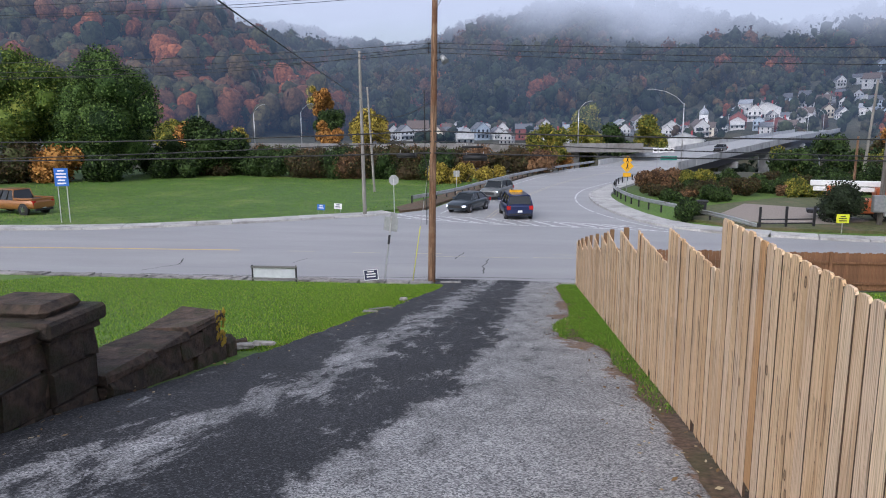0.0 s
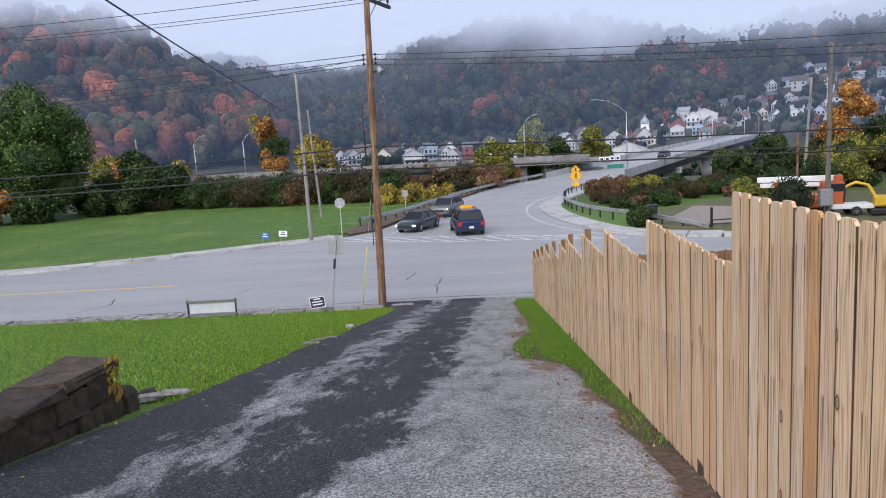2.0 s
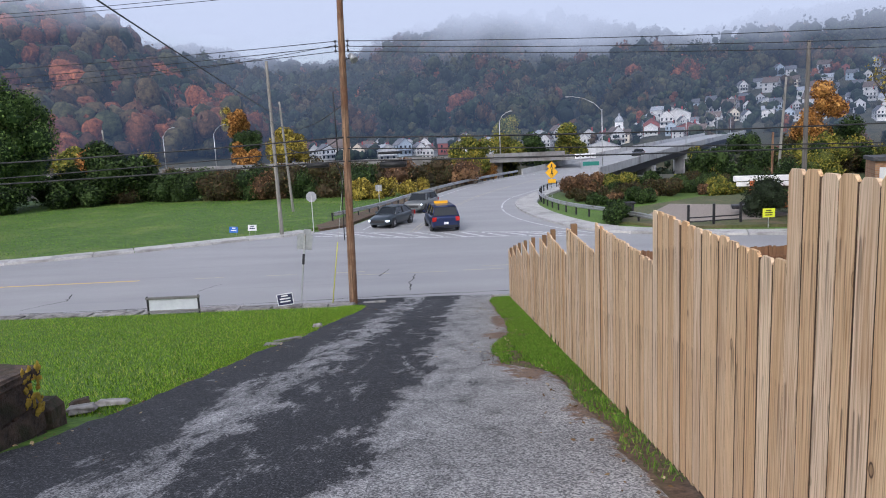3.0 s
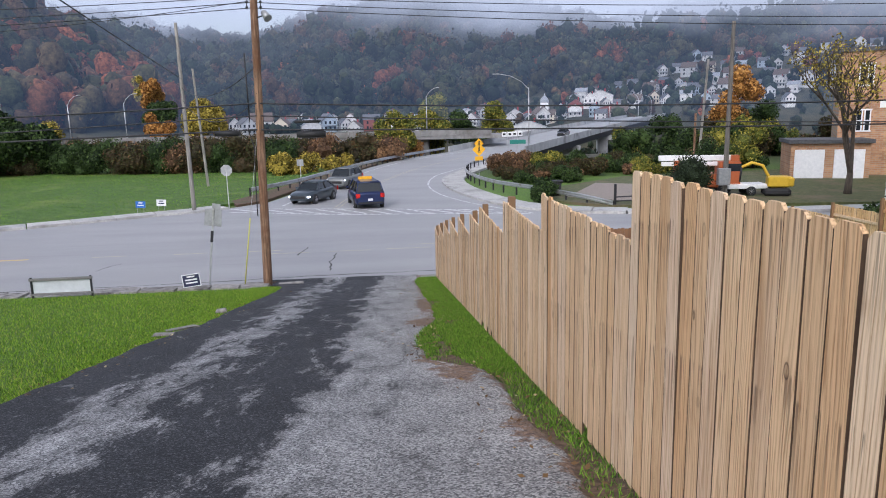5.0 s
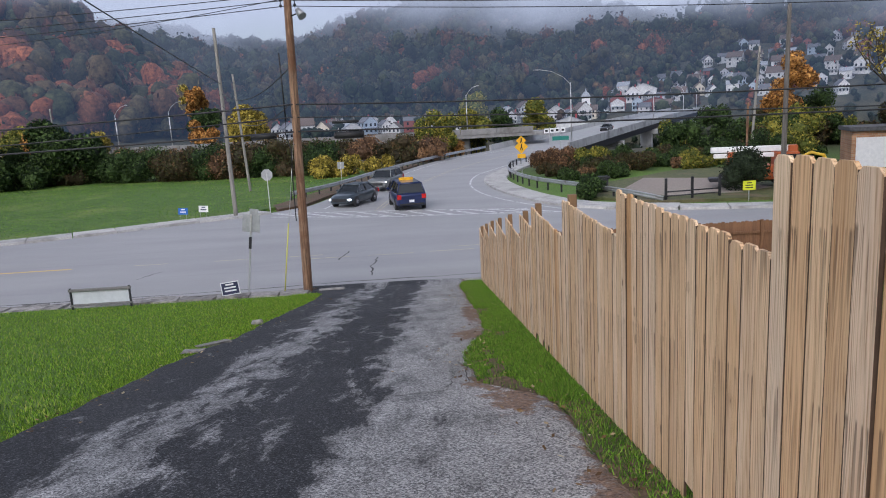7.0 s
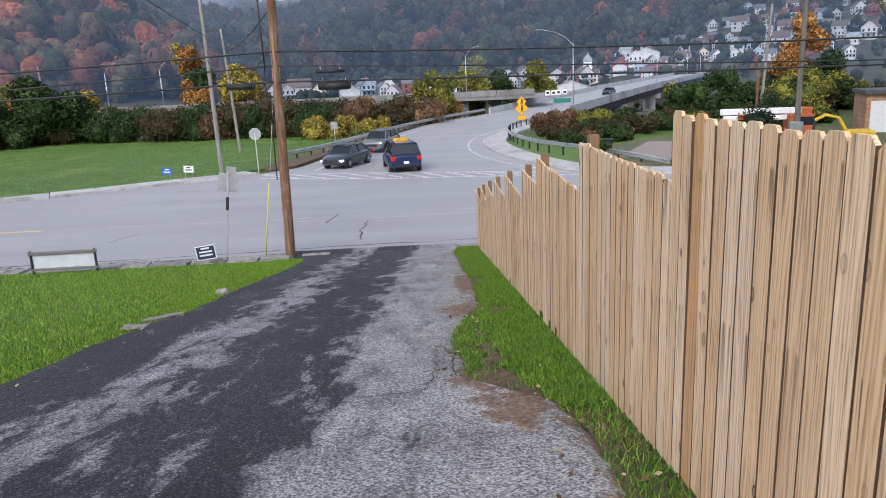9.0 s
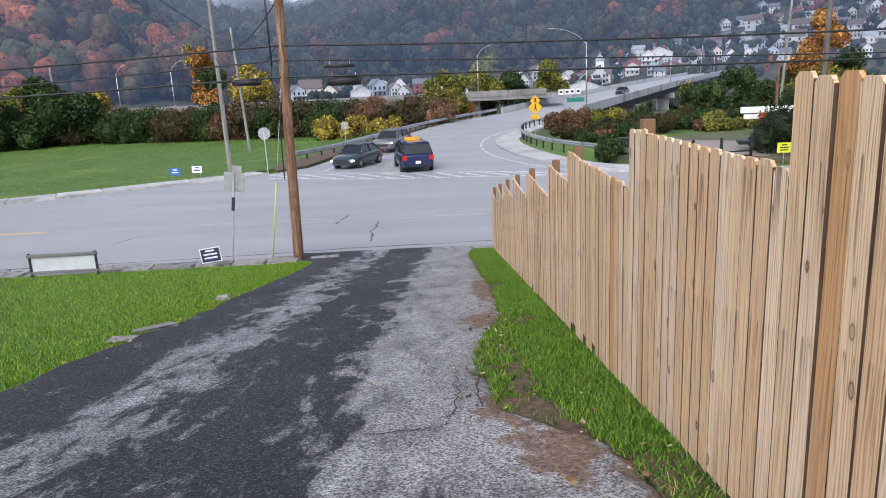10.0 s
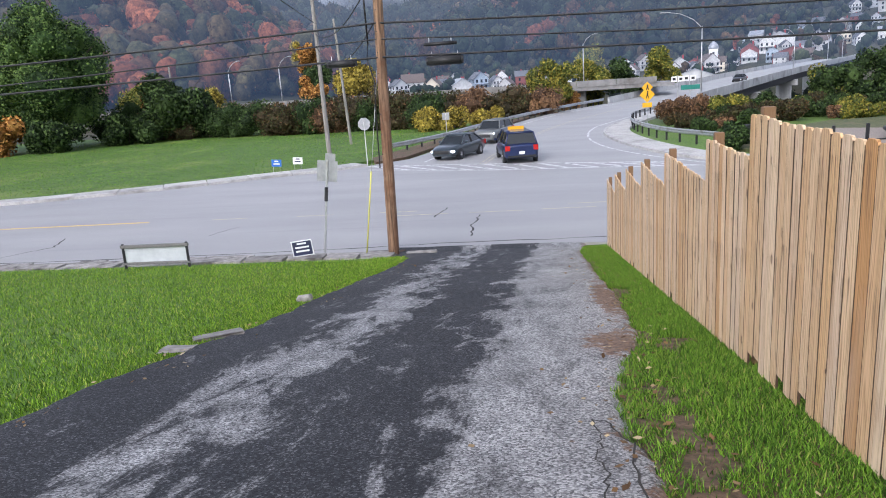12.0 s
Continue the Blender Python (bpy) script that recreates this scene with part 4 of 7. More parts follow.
for i in range(len(panels)):
    yf, ln, top = panels[i]
    # the panel that ends at yf reaches uphill to the next panel's end, level with its own top
    upper = panels[i - 1][0] if i else yf - ln
    fence_panel(yf, yf - upper, top, 0.0, drive_z, M_PINE, M_POST, "new pale pine picket fence panel stepping down the slope", "tall fence panels", rise=0.06 if yf > 6 else -0.12)

# ---- wooded hills ----
def woods(name, az0, az1, r0, r1, count, seed, warm, size, label, side, leaves=70):
    """Trees by the hundred on a hillside, one object: each a few dark masses under many leaf clumps, one tint to a tree."""
    rng = np.random.default_rng(seed)
    templates = []
    for k in range(6):
        lobes = [(*(rng.normal(size=3) * (0.34, 0.34, 0.3) + (0, 0, 0.9)), rng.uniform(0.42, 0.62)) for _ in range(4)]
        lq = leaf_quads(lobes, leaves, 0.115 if leaves < 100 else 0.085, rng, 0.8).reshape(-1, 3)
        cores, cf = [], []
        for x, y, z, r in lobes[:3]:
            ball, faces = (ICO_V, ICO_F) if leaves > 100 else (ICO1_V, ICO1_F)
            jit = (1 + rng.uniform(-0.2, 0.14, len(ball)))[:, None]
            cf.append(np.array(faces) + len(cores) * len(ball))
            cores.append(ball * jit * r * 0.95 + (x, y, z))
        templates.append((lq, np.concatenate(cores), np.concatenate(cf)))
    QV, TV, TF, qt, tt = [], [], [], [], []
    base, made = 0, 0
    while made < count:
        az = radians(rng.uniform(az0, az1))
        r = r0 + (r1 - r0) * rng.random() ** 0.8
        x, y = -1.4 + r * math.sin(az), -5.6 + r * math.cos(az)
        deg = math.degrees(az)
        near_hill, far_hill = hills(deg, r)
        if (side == 'near' and near_hill < max(3, far_hill - 4)) or (side == 'far' and near_hill > far_hill + 8):
            continue
        if side == 'bank' and land(x, y) > -5.5:
            made += 0.2
            continue
        s = size * rng.uniform(0.65, 1.3)
        if side == 'far' and r < 395 + 45 * smooth(9, 20, deg) and deg < 43:
            if rng.random() > 0.16:
                made += 0.25
                continue
            s *= 0.5
        z = land(x, y)
        a = rng.uniform(0, 6.28)
        lq, cv, cf = templates[rng.integers(6)]
        R = np.array([[math.cos(a), -math.sin(a), 0], [math.sin(a), math.cos(a), 0], [0, 0, 1]]) * s
        R[2] *= rng.uniform(0.9, 1.4)
        drift = noise.noise(Vector((x * 0.02, y * 0.02, seed))) * 0.22 + noise.noise(Vector((x * 0.006, y * 0.006, seed + 4))) * 0.16
        tint = float(np.clip(rng.normal(warm, 0.17) + drift, 0, 1))
        if rng.random() < 0.05:
            tint = min(1.0, tint + 0.4)
        o = np.array((x, y, z - 0.3 * s))
        QV.append(lq @ R.T + o)
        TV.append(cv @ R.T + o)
        TF.append(cf + base)
        base += len(cv)
        qt.append(np.full(len(lq), tint))
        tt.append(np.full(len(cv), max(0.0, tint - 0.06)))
        made += 1
    Q, T = np.concatenate(QV), np.concatenate(TV)
    nq = len(Q) // 4
    me = bpy.data.meshes.new(name)
    co = np.concatenate([Q, T]).astype(np.float32)
    tri = np.concatenate(TF) + len(Q)
    me.vertices.add(len(co))
    me.vertices.foreach_set("co", co.reshape(-1))
    loops = np.concatenate([np.arange(4 * nq), tri.reshape(-1)]).astype(np.int32)
    me.loops.add(len(loops))
    me.loops.foreach_set("vertex_index", loops)
    me.polygons.add(nq + len(tri))
    me.polygons.foreach_set("loop_start", np.concatenate([np.arange(0, 4 * nq, 4), 4 * nq + np.arange(0, 3 * len(tri), 3)]).astype(np.int32))
    me.update(calc_edges=True)
    at = me.attributes.new("tint", "FLOAT", "POINT")
    at.data.foreach_set("value", np.concatenate(qt + tt).astype(np.float32))
    me.materials.append(M_WOODS)
    return tagged(new(name, me), label, "woodland", kind="stuff")


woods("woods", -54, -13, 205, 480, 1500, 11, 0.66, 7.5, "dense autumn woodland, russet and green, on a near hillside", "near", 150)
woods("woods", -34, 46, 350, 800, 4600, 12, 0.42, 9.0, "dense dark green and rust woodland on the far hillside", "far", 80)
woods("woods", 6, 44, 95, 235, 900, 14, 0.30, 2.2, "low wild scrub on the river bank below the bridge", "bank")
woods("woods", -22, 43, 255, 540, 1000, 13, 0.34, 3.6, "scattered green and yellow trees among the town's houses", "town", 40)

# ---- mist over the valley: glowing see-through sheets that paint haze and low cloud ----
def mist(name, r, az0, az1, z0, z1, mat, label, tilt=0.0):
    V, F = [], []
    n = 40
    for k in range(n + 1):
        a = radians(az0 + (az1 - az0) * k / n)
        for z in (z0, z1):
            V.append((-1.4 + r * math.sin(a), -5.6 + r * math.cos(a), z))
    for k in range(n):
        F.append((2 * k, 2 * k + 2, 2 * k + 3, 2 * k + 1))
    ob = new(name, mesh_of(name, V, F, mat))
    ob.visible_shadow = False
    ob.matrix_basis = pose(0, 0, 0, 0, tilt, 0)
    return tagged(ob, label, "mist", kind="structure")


# the first sheet paints bluish air haze over everything beyond 205 m
mist("backdrop_mist", 205, -60, 70, -12, 70, mist_glow_material("valley_haze_glow", -6, 8, 0.0, 0.11, 0.012, (0.24, 0.36, 0.60)), "thin glowing sheet painting blue-grey haze over the river valley")
mist("backdrop_mist", 290, -60, 70, -8, 140, mist_glow_material("cloud_glow_near", 46, 66, 0.015, 0.80, 0.02), "glowing sheet painting torn low cloud before the near hill")
mist("backdrop_mist", 410, -60, 70, -5, 200, mist_glow_material("cloud_glow_mid", 50, 80, 0.025, 0.6, 0.014), "glowing sheet painting low cloud across the far hillside", 4.5)
mist("backdrop_mist", 520, -60, 70, -5, 240, mist_glow_material("cloud_glow_far", 56, 96, 0.04, 0.8, 0.012), "glowing sheet painting low cloud on the far hillside", 4.5)
mist("backdrop_mist", 650, -60, 70, -5, 300, mist_glow_material("cloud_glow_top", 66, 112, 0.05, 0.94, 0.009), "glowing sheet painting low cloud over the far hilltops")

# ---- the old stone wall and gate pier beside the drive ----
def stone_block(parent, c, s, r, name="stone"):
    bm = bmesh.new()
    block(bm, (0, 0, 0), s, bevel=min(s) * 0.14)
    for v in bm.verts:
        v.co += Vector((r.uniform(-1, 1), r.uniform(-1, 1), r.uniform(-1, 1))) * 0.034
    ob = part(name, bm, M_STONE, parent)
    ob.location = c
    return ob


def stone_wall(name, label, x0, x1, y0, y1, top, cap, seed):
    """Coursed rough stones round a mortar core, level on top, with coping stones."""
    r = random.Random(seed)
    w = thing(name, label, "stone wall")
    bm = bmesh.new()
    base = drive_z(y1) - 0.25
    block(bm, ((x0 + x1) / 2, (y0 + y1) / 2, (base + top - cap) / 2), (x1 - x0 - 0.1, y1 - y0 - 0.08, top - cap - base))
    part("core", bm, M_MORTAR, w)
    z = top - cap
    while z > base + 0.1:
        h = r.uniform(0.27, 0.42)
        for face_x in (x1 - 0.06, x0 + 0.06):
            y = y0
            while y < y1 - 0.05:
                l = min(r.uniform(0.4, 0.95), y1 - y)
                if l < 0.16:
                    break
                if z > drive_z(y) - 0.3:
                    stone_block(w, (face_x, y + l / 2, z - h / 2), (0.14, l - 0.008, h - 0.008), r)
                y += l
        for face_y in (y0 + 0.05, y1 - 0.05):
            stone_block(w, ((x0 + x1) / 2, face_y, z - h / 2), (x1 - x0 - 0.12, 0.12, h - 0.02), r)
        z -= h
    y = y0 - 0.03
    while y < y1:
        l = min(r.uniform(0.7, 1.1), y1 + 0.03 - y)
        stone_block(w, ((x0 + x1) / 2, y + l / 2, top - cap / 2), (x1 - x0 + 0.06, l - 0.012, cap), r, "coping")
        y += l
    return w


low = stone_wall("stone_wall", "low mossy dark sandstone wall with a yellow-lichened end", -6.62, -6.0, 0.95, 3.72, 4.205, 0.12, 3)
lr = random.Random(2)
for k in range(60):
    bm = bmesh.new()
    bmesh.ops.create_icosphere(bm, subdivisions=1, radius=1.0)
    for v in bm.verts:
        v.co *= lr.uniform(0.75, 1.25)
    edge = lr.random() ** 1.6
    ob = part("lichen", bm, M_LICHEN, low, "yellow lichen patch")
    ob.matrix_basis = pose(-5.985 + lr.uniform(-0.012, 0.012), 3.74 - 0.3 * edge, 4.205 - 0.5 * lr.random() ** 1.2) @ Matrix.Diagonal((0.014, lr.uniform(0.012, 0.04), lr.uniform(0.015, 0.05), 1))
bm = bmesh.new()
block(bm, (-6.25, 3.98, 3.48), (0.5, 0.42, 0.46), bevel=0.08)
part("end_stone", bm, M_STONE, low)
stone_wall("stone_wall", "dark weathered sandstone wall running up from the pier", -6.75, -6.1, -5.5, 0.22, 5.0, 0.12, 5)
pier = stone_wall("stone_pier", "square dark sandstone gate pier with a heavy cap", -6.95, -6.05, 0.2, 0.9, 4.86, 0.05, 7)
bm = bmesh.new()
block(bm, (-6.5, 0.55, 4.94), (1.1, 0.9, 0.17), bevel=0.03)
cap = part("cap", bm, M_STONE, pier)
bm = bmesh.new()
block(bm, (-6.5, 0.55, 5.08), (0.8, 0.62, 0.15), bevel=0.07)
part("cap_top", bm, M_STONE, cap)


# ---- utility pole and overhead lines ----
def utility_pole(x, y, z, height, lean, r0, r1, mat, label):
    p = thing("utility_pole", label, "utility pole", at=pose(x, y, z))
    bm = bmesh.new()
    rings = []
    for k in range(13):
        t = k / 12
        r = r0 + (r1 - r0) * t
        rings.append([(lean[0] * t + r * math.cos(a * math.pi / 6) * (1 + 0.03 * math.sin(a * 5 + k)), lean[1] * t + r * math.sin(a * math.pi / 6), -0.4 + (height + 0.4) * t) for a in range(12)])
    loft(bm, rings)
    part("shaft", bm, mat, p)
    return p


main = utility_pole(-6.15, 23.6, 0.0, 12.35, (0.27, 0.0), 0.165, 0.115, M_POLE, "tall weathered brown wooden utility pole at the driveway foot")
bm = bmesh.new()
block(bm, (0.55, 0.95, 12.12), (0.11, 2.3, 0.13), -0.28, 0.012)
arm = part("crossarm", bm, M_DARKMETAL, main, "dark wooden crossarm")
bm = bmesh.new()
tube(bm, (0.3, 0.1, 11.4), (0.5, 0.8, 12.06), 0.02)
part("brace", bm, M_STEEL, arm)
for px, py, pz in ((0.27, 0.0, 12.33), (0.62, 1.15, 12.19), (0.82, 1.9, 12.19)):
    bm = bmesh.new()
    tube(bm, (px, py, pz), (px, py, pz + 0.1), 0.025, 0.02)
    tube(bm, (px, py, pz + 0.1), (px, py, pz + 0.2), 0.06, 0.045)
    tube(bm, (px, py, pz + 0.2), (px, py, pz + 0.27), 0.05, 0.02)
    part("insulator", bm, M_DARKMETAL, main)
for s in (-0.14, 0.32):
    bm = bmesh.new()
    tube(bm, (0.12 + s, 0, 9.62), (0.12 + s, 0, 10.08), 0.015)
    for k in range(3):
        tube(bm, (0.12 + s, 0, 9.66 + 0.17 * k), (0.12 + s, 0, 9.73 + 0.17 * k), 0.045)
    part("insulator_rack", bm, M_DARKMETAL, main)
bm = bmesh.new()
tube(bm, (0.3, -0.05, 9.35), (0.62, -0.25, 9.42), 0.025)
lamp = part("lamp_arm", bm, M_DARKMETAL, main)
bm = bmesh.new()
tube(bm, (0.55, -0.2, 9.52), (0.72, -0.34, 9.28), 0.09, 0.15, 10)
part("lamp_head", bm, M_SIGNBACK, lamp, "pale grey security lamp head")
bm = bmesh.new()
tube(bm, (-0.2, -0.05, 6.0), (-0.22, -0.05, 8.2), 0.025)
path_tube(bm, [(-0.2, -0.05, 6.0), (-0.26, -0.06, 5.6), (-0.1, -0.08, 5.0), (-0.14, -0.1, 4.0), (-0.15, -0.12, 2.6)], 0.02)
part("riser_cable", bm, M_CABLE, main)
for k in range(9):
    bm = bmesh.new()
    tube(bm, (0.02 * k - 0.02, -0.15, 3.0 + 0.55 * k), (0.02 * k - 0.02, -0.22, 3.0 + 0.55 * k), 0.012, n=6)
    part("bolt", bm, M_DARKMETAL, main)
guy = thing("guy_wire", "steel guy wire with a yellow plastic guard", "guy wire")
bm = bmesh.new()
tube(bm, (-7.0, 23.75, 0.0), (-6.05, 23.6, 6.1), 0.008, n=5)
part("wire", bm, M_STEEL, guy)
bm = bmesh.new()
tube(bm, (-7.0, 23.74, 0.0), (-6.62, 23.68, 2.5), 0.024, n=8)
part("guard", bm, plain("guard_yellow", (0.62, 0.60, 0.12), 0.5), guy, "yellow plastic guy guard")


def wire(name, pts, r, label, sag=0.0, n=14):
    bm = bmesh.new()
    line = []
    for a, b in zip(pts, pts[1:]):
        a, b = Vector(a), Vector(b)
        for k in range(n):
            t = k / n
            p = a.lerp(b, t)
            p.z -= sag * 4 * t * (1 - t)
            line.append(p)
    line.append(Vector(pts[-1]))
    path_tube(bm, line, r, 5)
    return tagged(part(name, bm, M_CABLE), label, "overhead wire")


for (ax, ay, az), hz, sag in (((-5.88, 23.6, 12.6), 12.9, 0.7), ((-5.53, 24.75, 12.4), 12.7, 0.7), ((-5.33, 25.5, 12.4), 12.6, 0.65)):
    wire("power_line", [(-48, ay, hz), (ax, ay, az), (38, ay, hz - 0.6)], 0.012, "thin dark power line strung along the road", sag)
for z0, z1, sag in ((10.05, 10.4, 0.6), (9.86, 9.6, 0.55), (9.68, 9.2, 0.55)):
    wire("service_line", [(-48, 23.6, z1), (-6.0, 23.6, z0), (38, 23.6, z1 - 0.2)], 0.014, "dark secondary line strung along the road", sag)
for z0, z1, r, sag in ((6.52, 6.7, 0.03, 0.5), (6.1, 5.1, 0.022, 0.25), (5.62, 5.3, 0.03, 0.2)):
    wire("communication_cable", [(-48, 23.5, z1), (-6.1, 23.5, z0), (38, 23.5, z1)], r, "thick black communication cable along the road", sag)
wire("service_drop", [(-6.2, -10.0, 10.8), (-9.3, 10.0, 10.0), (-14.8, 45.5, 8.6)], 0.022, "dark service wire crossing the lawn to the far pole", 0.05, 20)
wire("service_drop", [(-6.1, 23.6, 7.7), (-14.8, 45.4, 8.0)], 0.02, "dark wire looping between the poles", 0.7)
wire("service_drop", [(-6.1, 23.6, 6.6), (-14.8, 45.4, 7.2)], 0.02, "dark wire hanging between the poles", 1.0)
wire("service_drop", [(-6.1, 23.6, 9.9), (-30.0, 28.0, 9.4)], 0.012, "thin service wire running along the road", 0.5)
for x0, x1, z, r in ((-7.55, -6.7, 5.52, 0.10), (-4.75, -3.75, 5.42, 0.125), (-4.8, -3.9, 5.86, 0.05)):
    s = thing("splice_case", "black cylindrical splice case hung on the cable", "cable box")
    bm = bmesh.new()
    tube(bm, (x0 + 0.06, 23.5, z), (x1 - 0.06, 23.5, z), r, n=12)
    part("body", bm, M_CABLE, s)
    for xa in (x0, x1 - 0.08):
        bm = bmesh.new()
        tube(bm, (xa, 23.5, z), (xa + 0.08, 23.5, z), r * 0.85, n=12)
        part("end_cap", bm, M_BLACK, s)
    for xa in (x0 + 0.15, x1 - 0.15):
        bm = bmesh.new()
        tube(bm, (xa, 23.5, z), (xa, 23.5, z + r + 0.12), 0.012, n=5)
        part("hanger", bm, M_STEEL, s)

utility_pole(-14.75, 45.5, 0.12, 11.9, (-0.1, 0.0), 0.15, 0.10, M_GREYPOLE, "tall pale grey wooden pole by the field corner")
utility_pole(-18.0, 62.0, 0.1, 10.2, (-0.5, 0.0), 0.13, 0.09, M_GREYPOLE, "thin grey leaning pole behind the field corner")
utility_pole(20.3, 43.3, 0.1, 11.2, (0.05, 0.0), 0.17, 0.12, M_DARKPOLE, "tall dark grey wooden pole across the road")
utility_pole(28.4, 66.0, 0.0, 10.5, (0.6, 0.0), 0.14, 0.10, M_GREYPOLE, "slanting pale pole beyond the lot")
utility_pole(24.5, 58.0, 0.0, 5.5, (0.0, 0.0), 0.11, 0.09, M_POLE, "short dark pole beyond the lot")
utility_pole(-69.5, 128.0, 0.0, 10.7, (-0.2, 0.0), 0.2, 0.14, M_GREYPOLE, "pale leaning pole behind the hedge")


# ---- signs ----
def sign_post(name, label, x, y, z, h, lean=(0.0, 0.0), r=0.03):
    s = thing(name, label, "sign", at=pose(x, y, z, lean[0], lean[1], 0))
    bm = bmesh.new()
    block(bm, (0, 0, h / 2 - 0.15), (r * 2, r * 1.2, h + 0.3), bevel=0.006)
    part("post", bm, M_STEEL, s)
    return s


def bars(parent, cx, cz, w, rows, mat, y, gap=0.07, seed=1):
    """Lines of writing too small to read, as bars."""
    r = random.Random(seed)
    for k in range(rows):
        l = w * r.uniform(0.55, 1.0)
        bm = bmesh.new()
        block(bm, (cx, y, cz - k * gap), (l, 0.004, gap * 0.45))
        part("lettering", bm, mat, parent)


s = sign_post("road_sign", "back of a leaning road sign on a steel post", -8.2, 23.45, 0.0, 2.95, (0, 7.5))
bm = bmesh.new()
block(bm, (0, 0.03, 2.62), (0.6, 0.012, 0.6), bevel=0.004)
part("plate", bm, M_SIGNBACK, s)
bm = bmesh.new()
block(bm, (0.08, 0.04, 2.98), (0.3, 0.012, 0.3), bevel=0.004)
part("plate", bm, M_SIGNBACK, s)
bm = bmesh.new()
block(bm, (0, -0.01, 1.95), (0.09, 0.07, 0.42), bevel=0.01)
part("clamp", bm, M_DARKMETAL, s)

s = thing("lawn_sign", "small navy campaign-style lawn sign tilted on wire legs", "sign", at=pose(-8.6, 22.85, 0.2, 0, -6, 4))
bm = bmesh.new()
block(bm, (0, 0, 0.3), (0.62, 0.012, 0.46), bevel=0.004)
part("border", bm, M_WHITE, s)
bm = bmesh.new()
block(bm, (0, -0.009, 0.3), (0.56, 0.006, 0.40))
part("panel", bm, M_SIGNNAVY, s)
bars(s, 0, 0.44, 0.44, 3, M_WHITE, -0.014, 0.11)
for k in (-0.2, 0.2):
    bm = bmesh.new()
    tube(bm, (k, 0.01, -0.2), (k, 0.01, 0.1), 0.005, n=5)
    part("leg", bm, M_STEEL, s)

s = thing("sign_frame", "low weathered metal sign frame with a blank pale board", "sign", at=pose(-13.44, 21.7, 0.36, 0, 0, 2))
for x in (0.0, 1.88):
    bm = bmesh.new()
    block(bm, (x, 0, 0.22), (0.06, 0.06, 0.95), bevel=0.008)
    part("leg", bm, M_DARKMETAL, s)
for z, h in ((0.62, 0.09), (0.12, 0.06)):
    bm = bmesh.new()
    block(bm, (0.94, -0.01, z), (2.0, 0.07, h), bevel=0.01)
    part("rail", bm, surface("rusty_grey_metal", (0.10, 0.10, 0.10), (0.2, 0.19, 0.18), 20, 0.7), s)
bm = bmesh.new()
block(bm, (0.94, 0.02, 0.37), (1.82, 0.015, 0.42))
part("board", bm, surface("pale_board", (0.42, 0.45, 0.48), (0.55, 0.58, 0.6), 3, 0.6), s)

s = sign_post("stop_sign", "grey back of a stop sign on a steel post", -12.7, 46.5, 0.1, 2.6)
bm = bmesh.new()
plate(bm, [(0.4 * math.cos(radians(22.5 + 45 * k)), 2.5 + 0.4 * math.sin(radians(22.5 + 45 * k))) for k in range(8)], 0.02, 0.035)
part("plate", bm, M_SIGNBACK, s)
s = sign_post("road_sign", "small grey back of a road sign by the hedge", -9.9, 62.5, 0.1, 2.1)
bm = bmesh.new()
block(bm, (0, 0.02, 1.85), (0.6, 0.012, 0.6), bevel=0.004)
part("plate", bm, M_SIGNBACK, s)

for x, y, m1, m2, lab in ((-18.0, 44.9, M_SIGNBLUE, M_WHITE, "small blue lawn sign in the field"), (-16.9, 45.6, M_WHITE, M_SIGNNAVY, "small white lawn sign in the field")):
    s = thing("lawn_sign", lab, "sign", at=pose(x, y, 0.12, 0, 4, 8))
    bm = bmesh.new()
    block(bm, (0, 0, 0.55), (0.6, 0.012, 0.42), bevel=0.004)
    part("panel", bm, m1, s)
    bars(s, 0, 0.66, 0.4, 2, m2, -0.01, 0.16)
    for k in (-0.2, 0.2):
        bm = bmesh.new()
        tube(bm, (k, 0.01, -0.1), (k, 0.01, 0.4), 0.008, n=5)
        part("leg", bm, M_STEEL, s)

s = thing("information_sign", "tall blue information sign with white lettering on two posts", "sign", at=pose(-34.7, 39.0, 0.1, 0, 0, 12))
for k in (-0.3, 0.3):
    bm = bmesh.new()
    block(bm, (k, 0.03, 1.8), (0.06, 0.05, 3.9), bevel=0.006)
    part("post", bm, M_STEEL, s)
bm = bmesh.new()
block(bm, (0, 0, 3.2), (0.95, 0.02, 1.25), bevel=0.006)
part("panel", bm, M_SIGNBLUE, s)
bars(s, 0, 3.65, 0.75, 5, M_WHITE, -0.014, 0.22)

s = sign_post("crossing_sign", "yellow diamond pedestrian crossing sign on a post", 6.5, 64.3, 0.05, 3.2)
for cz, w in ((2.55, 0.62), (3.12, 0.46)):
    bm = bmesh.new()
    plate(bm, [(0, cz - w), (w, cz), (0, cz + w), (-w, cz)], -0.05 - 0.01 * w, -0.03 - 0.01 * w)
    d = part("plate", bm, M_SIGNYEL, s)
    bm = bmesh.new()
    block(bm, (0.02, -0.068, cz + 0.02), (0.12, 0.006, w * 0.5), 0, 0)
    block(bm, (0.09, -0.068, cz - w * 0.32), (0.06, 0.006, w * 0.34), 0, 0)
    block(bm, (-0.07, -0.068, cz - w * 0.3), (0.06, 0.006, w * 0.34), 0, 0)
    block(bm, (0.03, -0.068, cz + w * 0.38), (0.11, 0.006, 0.1), 0, 0)
    part("symbol", bm, M_BLACK, d)
bm = bmesh.new()
block(bm, (0, -0.04, 1.72), (0.75, 0.016, 0.38), bevel=0.004)
part("plaque", bm, M_SIGNYEL, s)
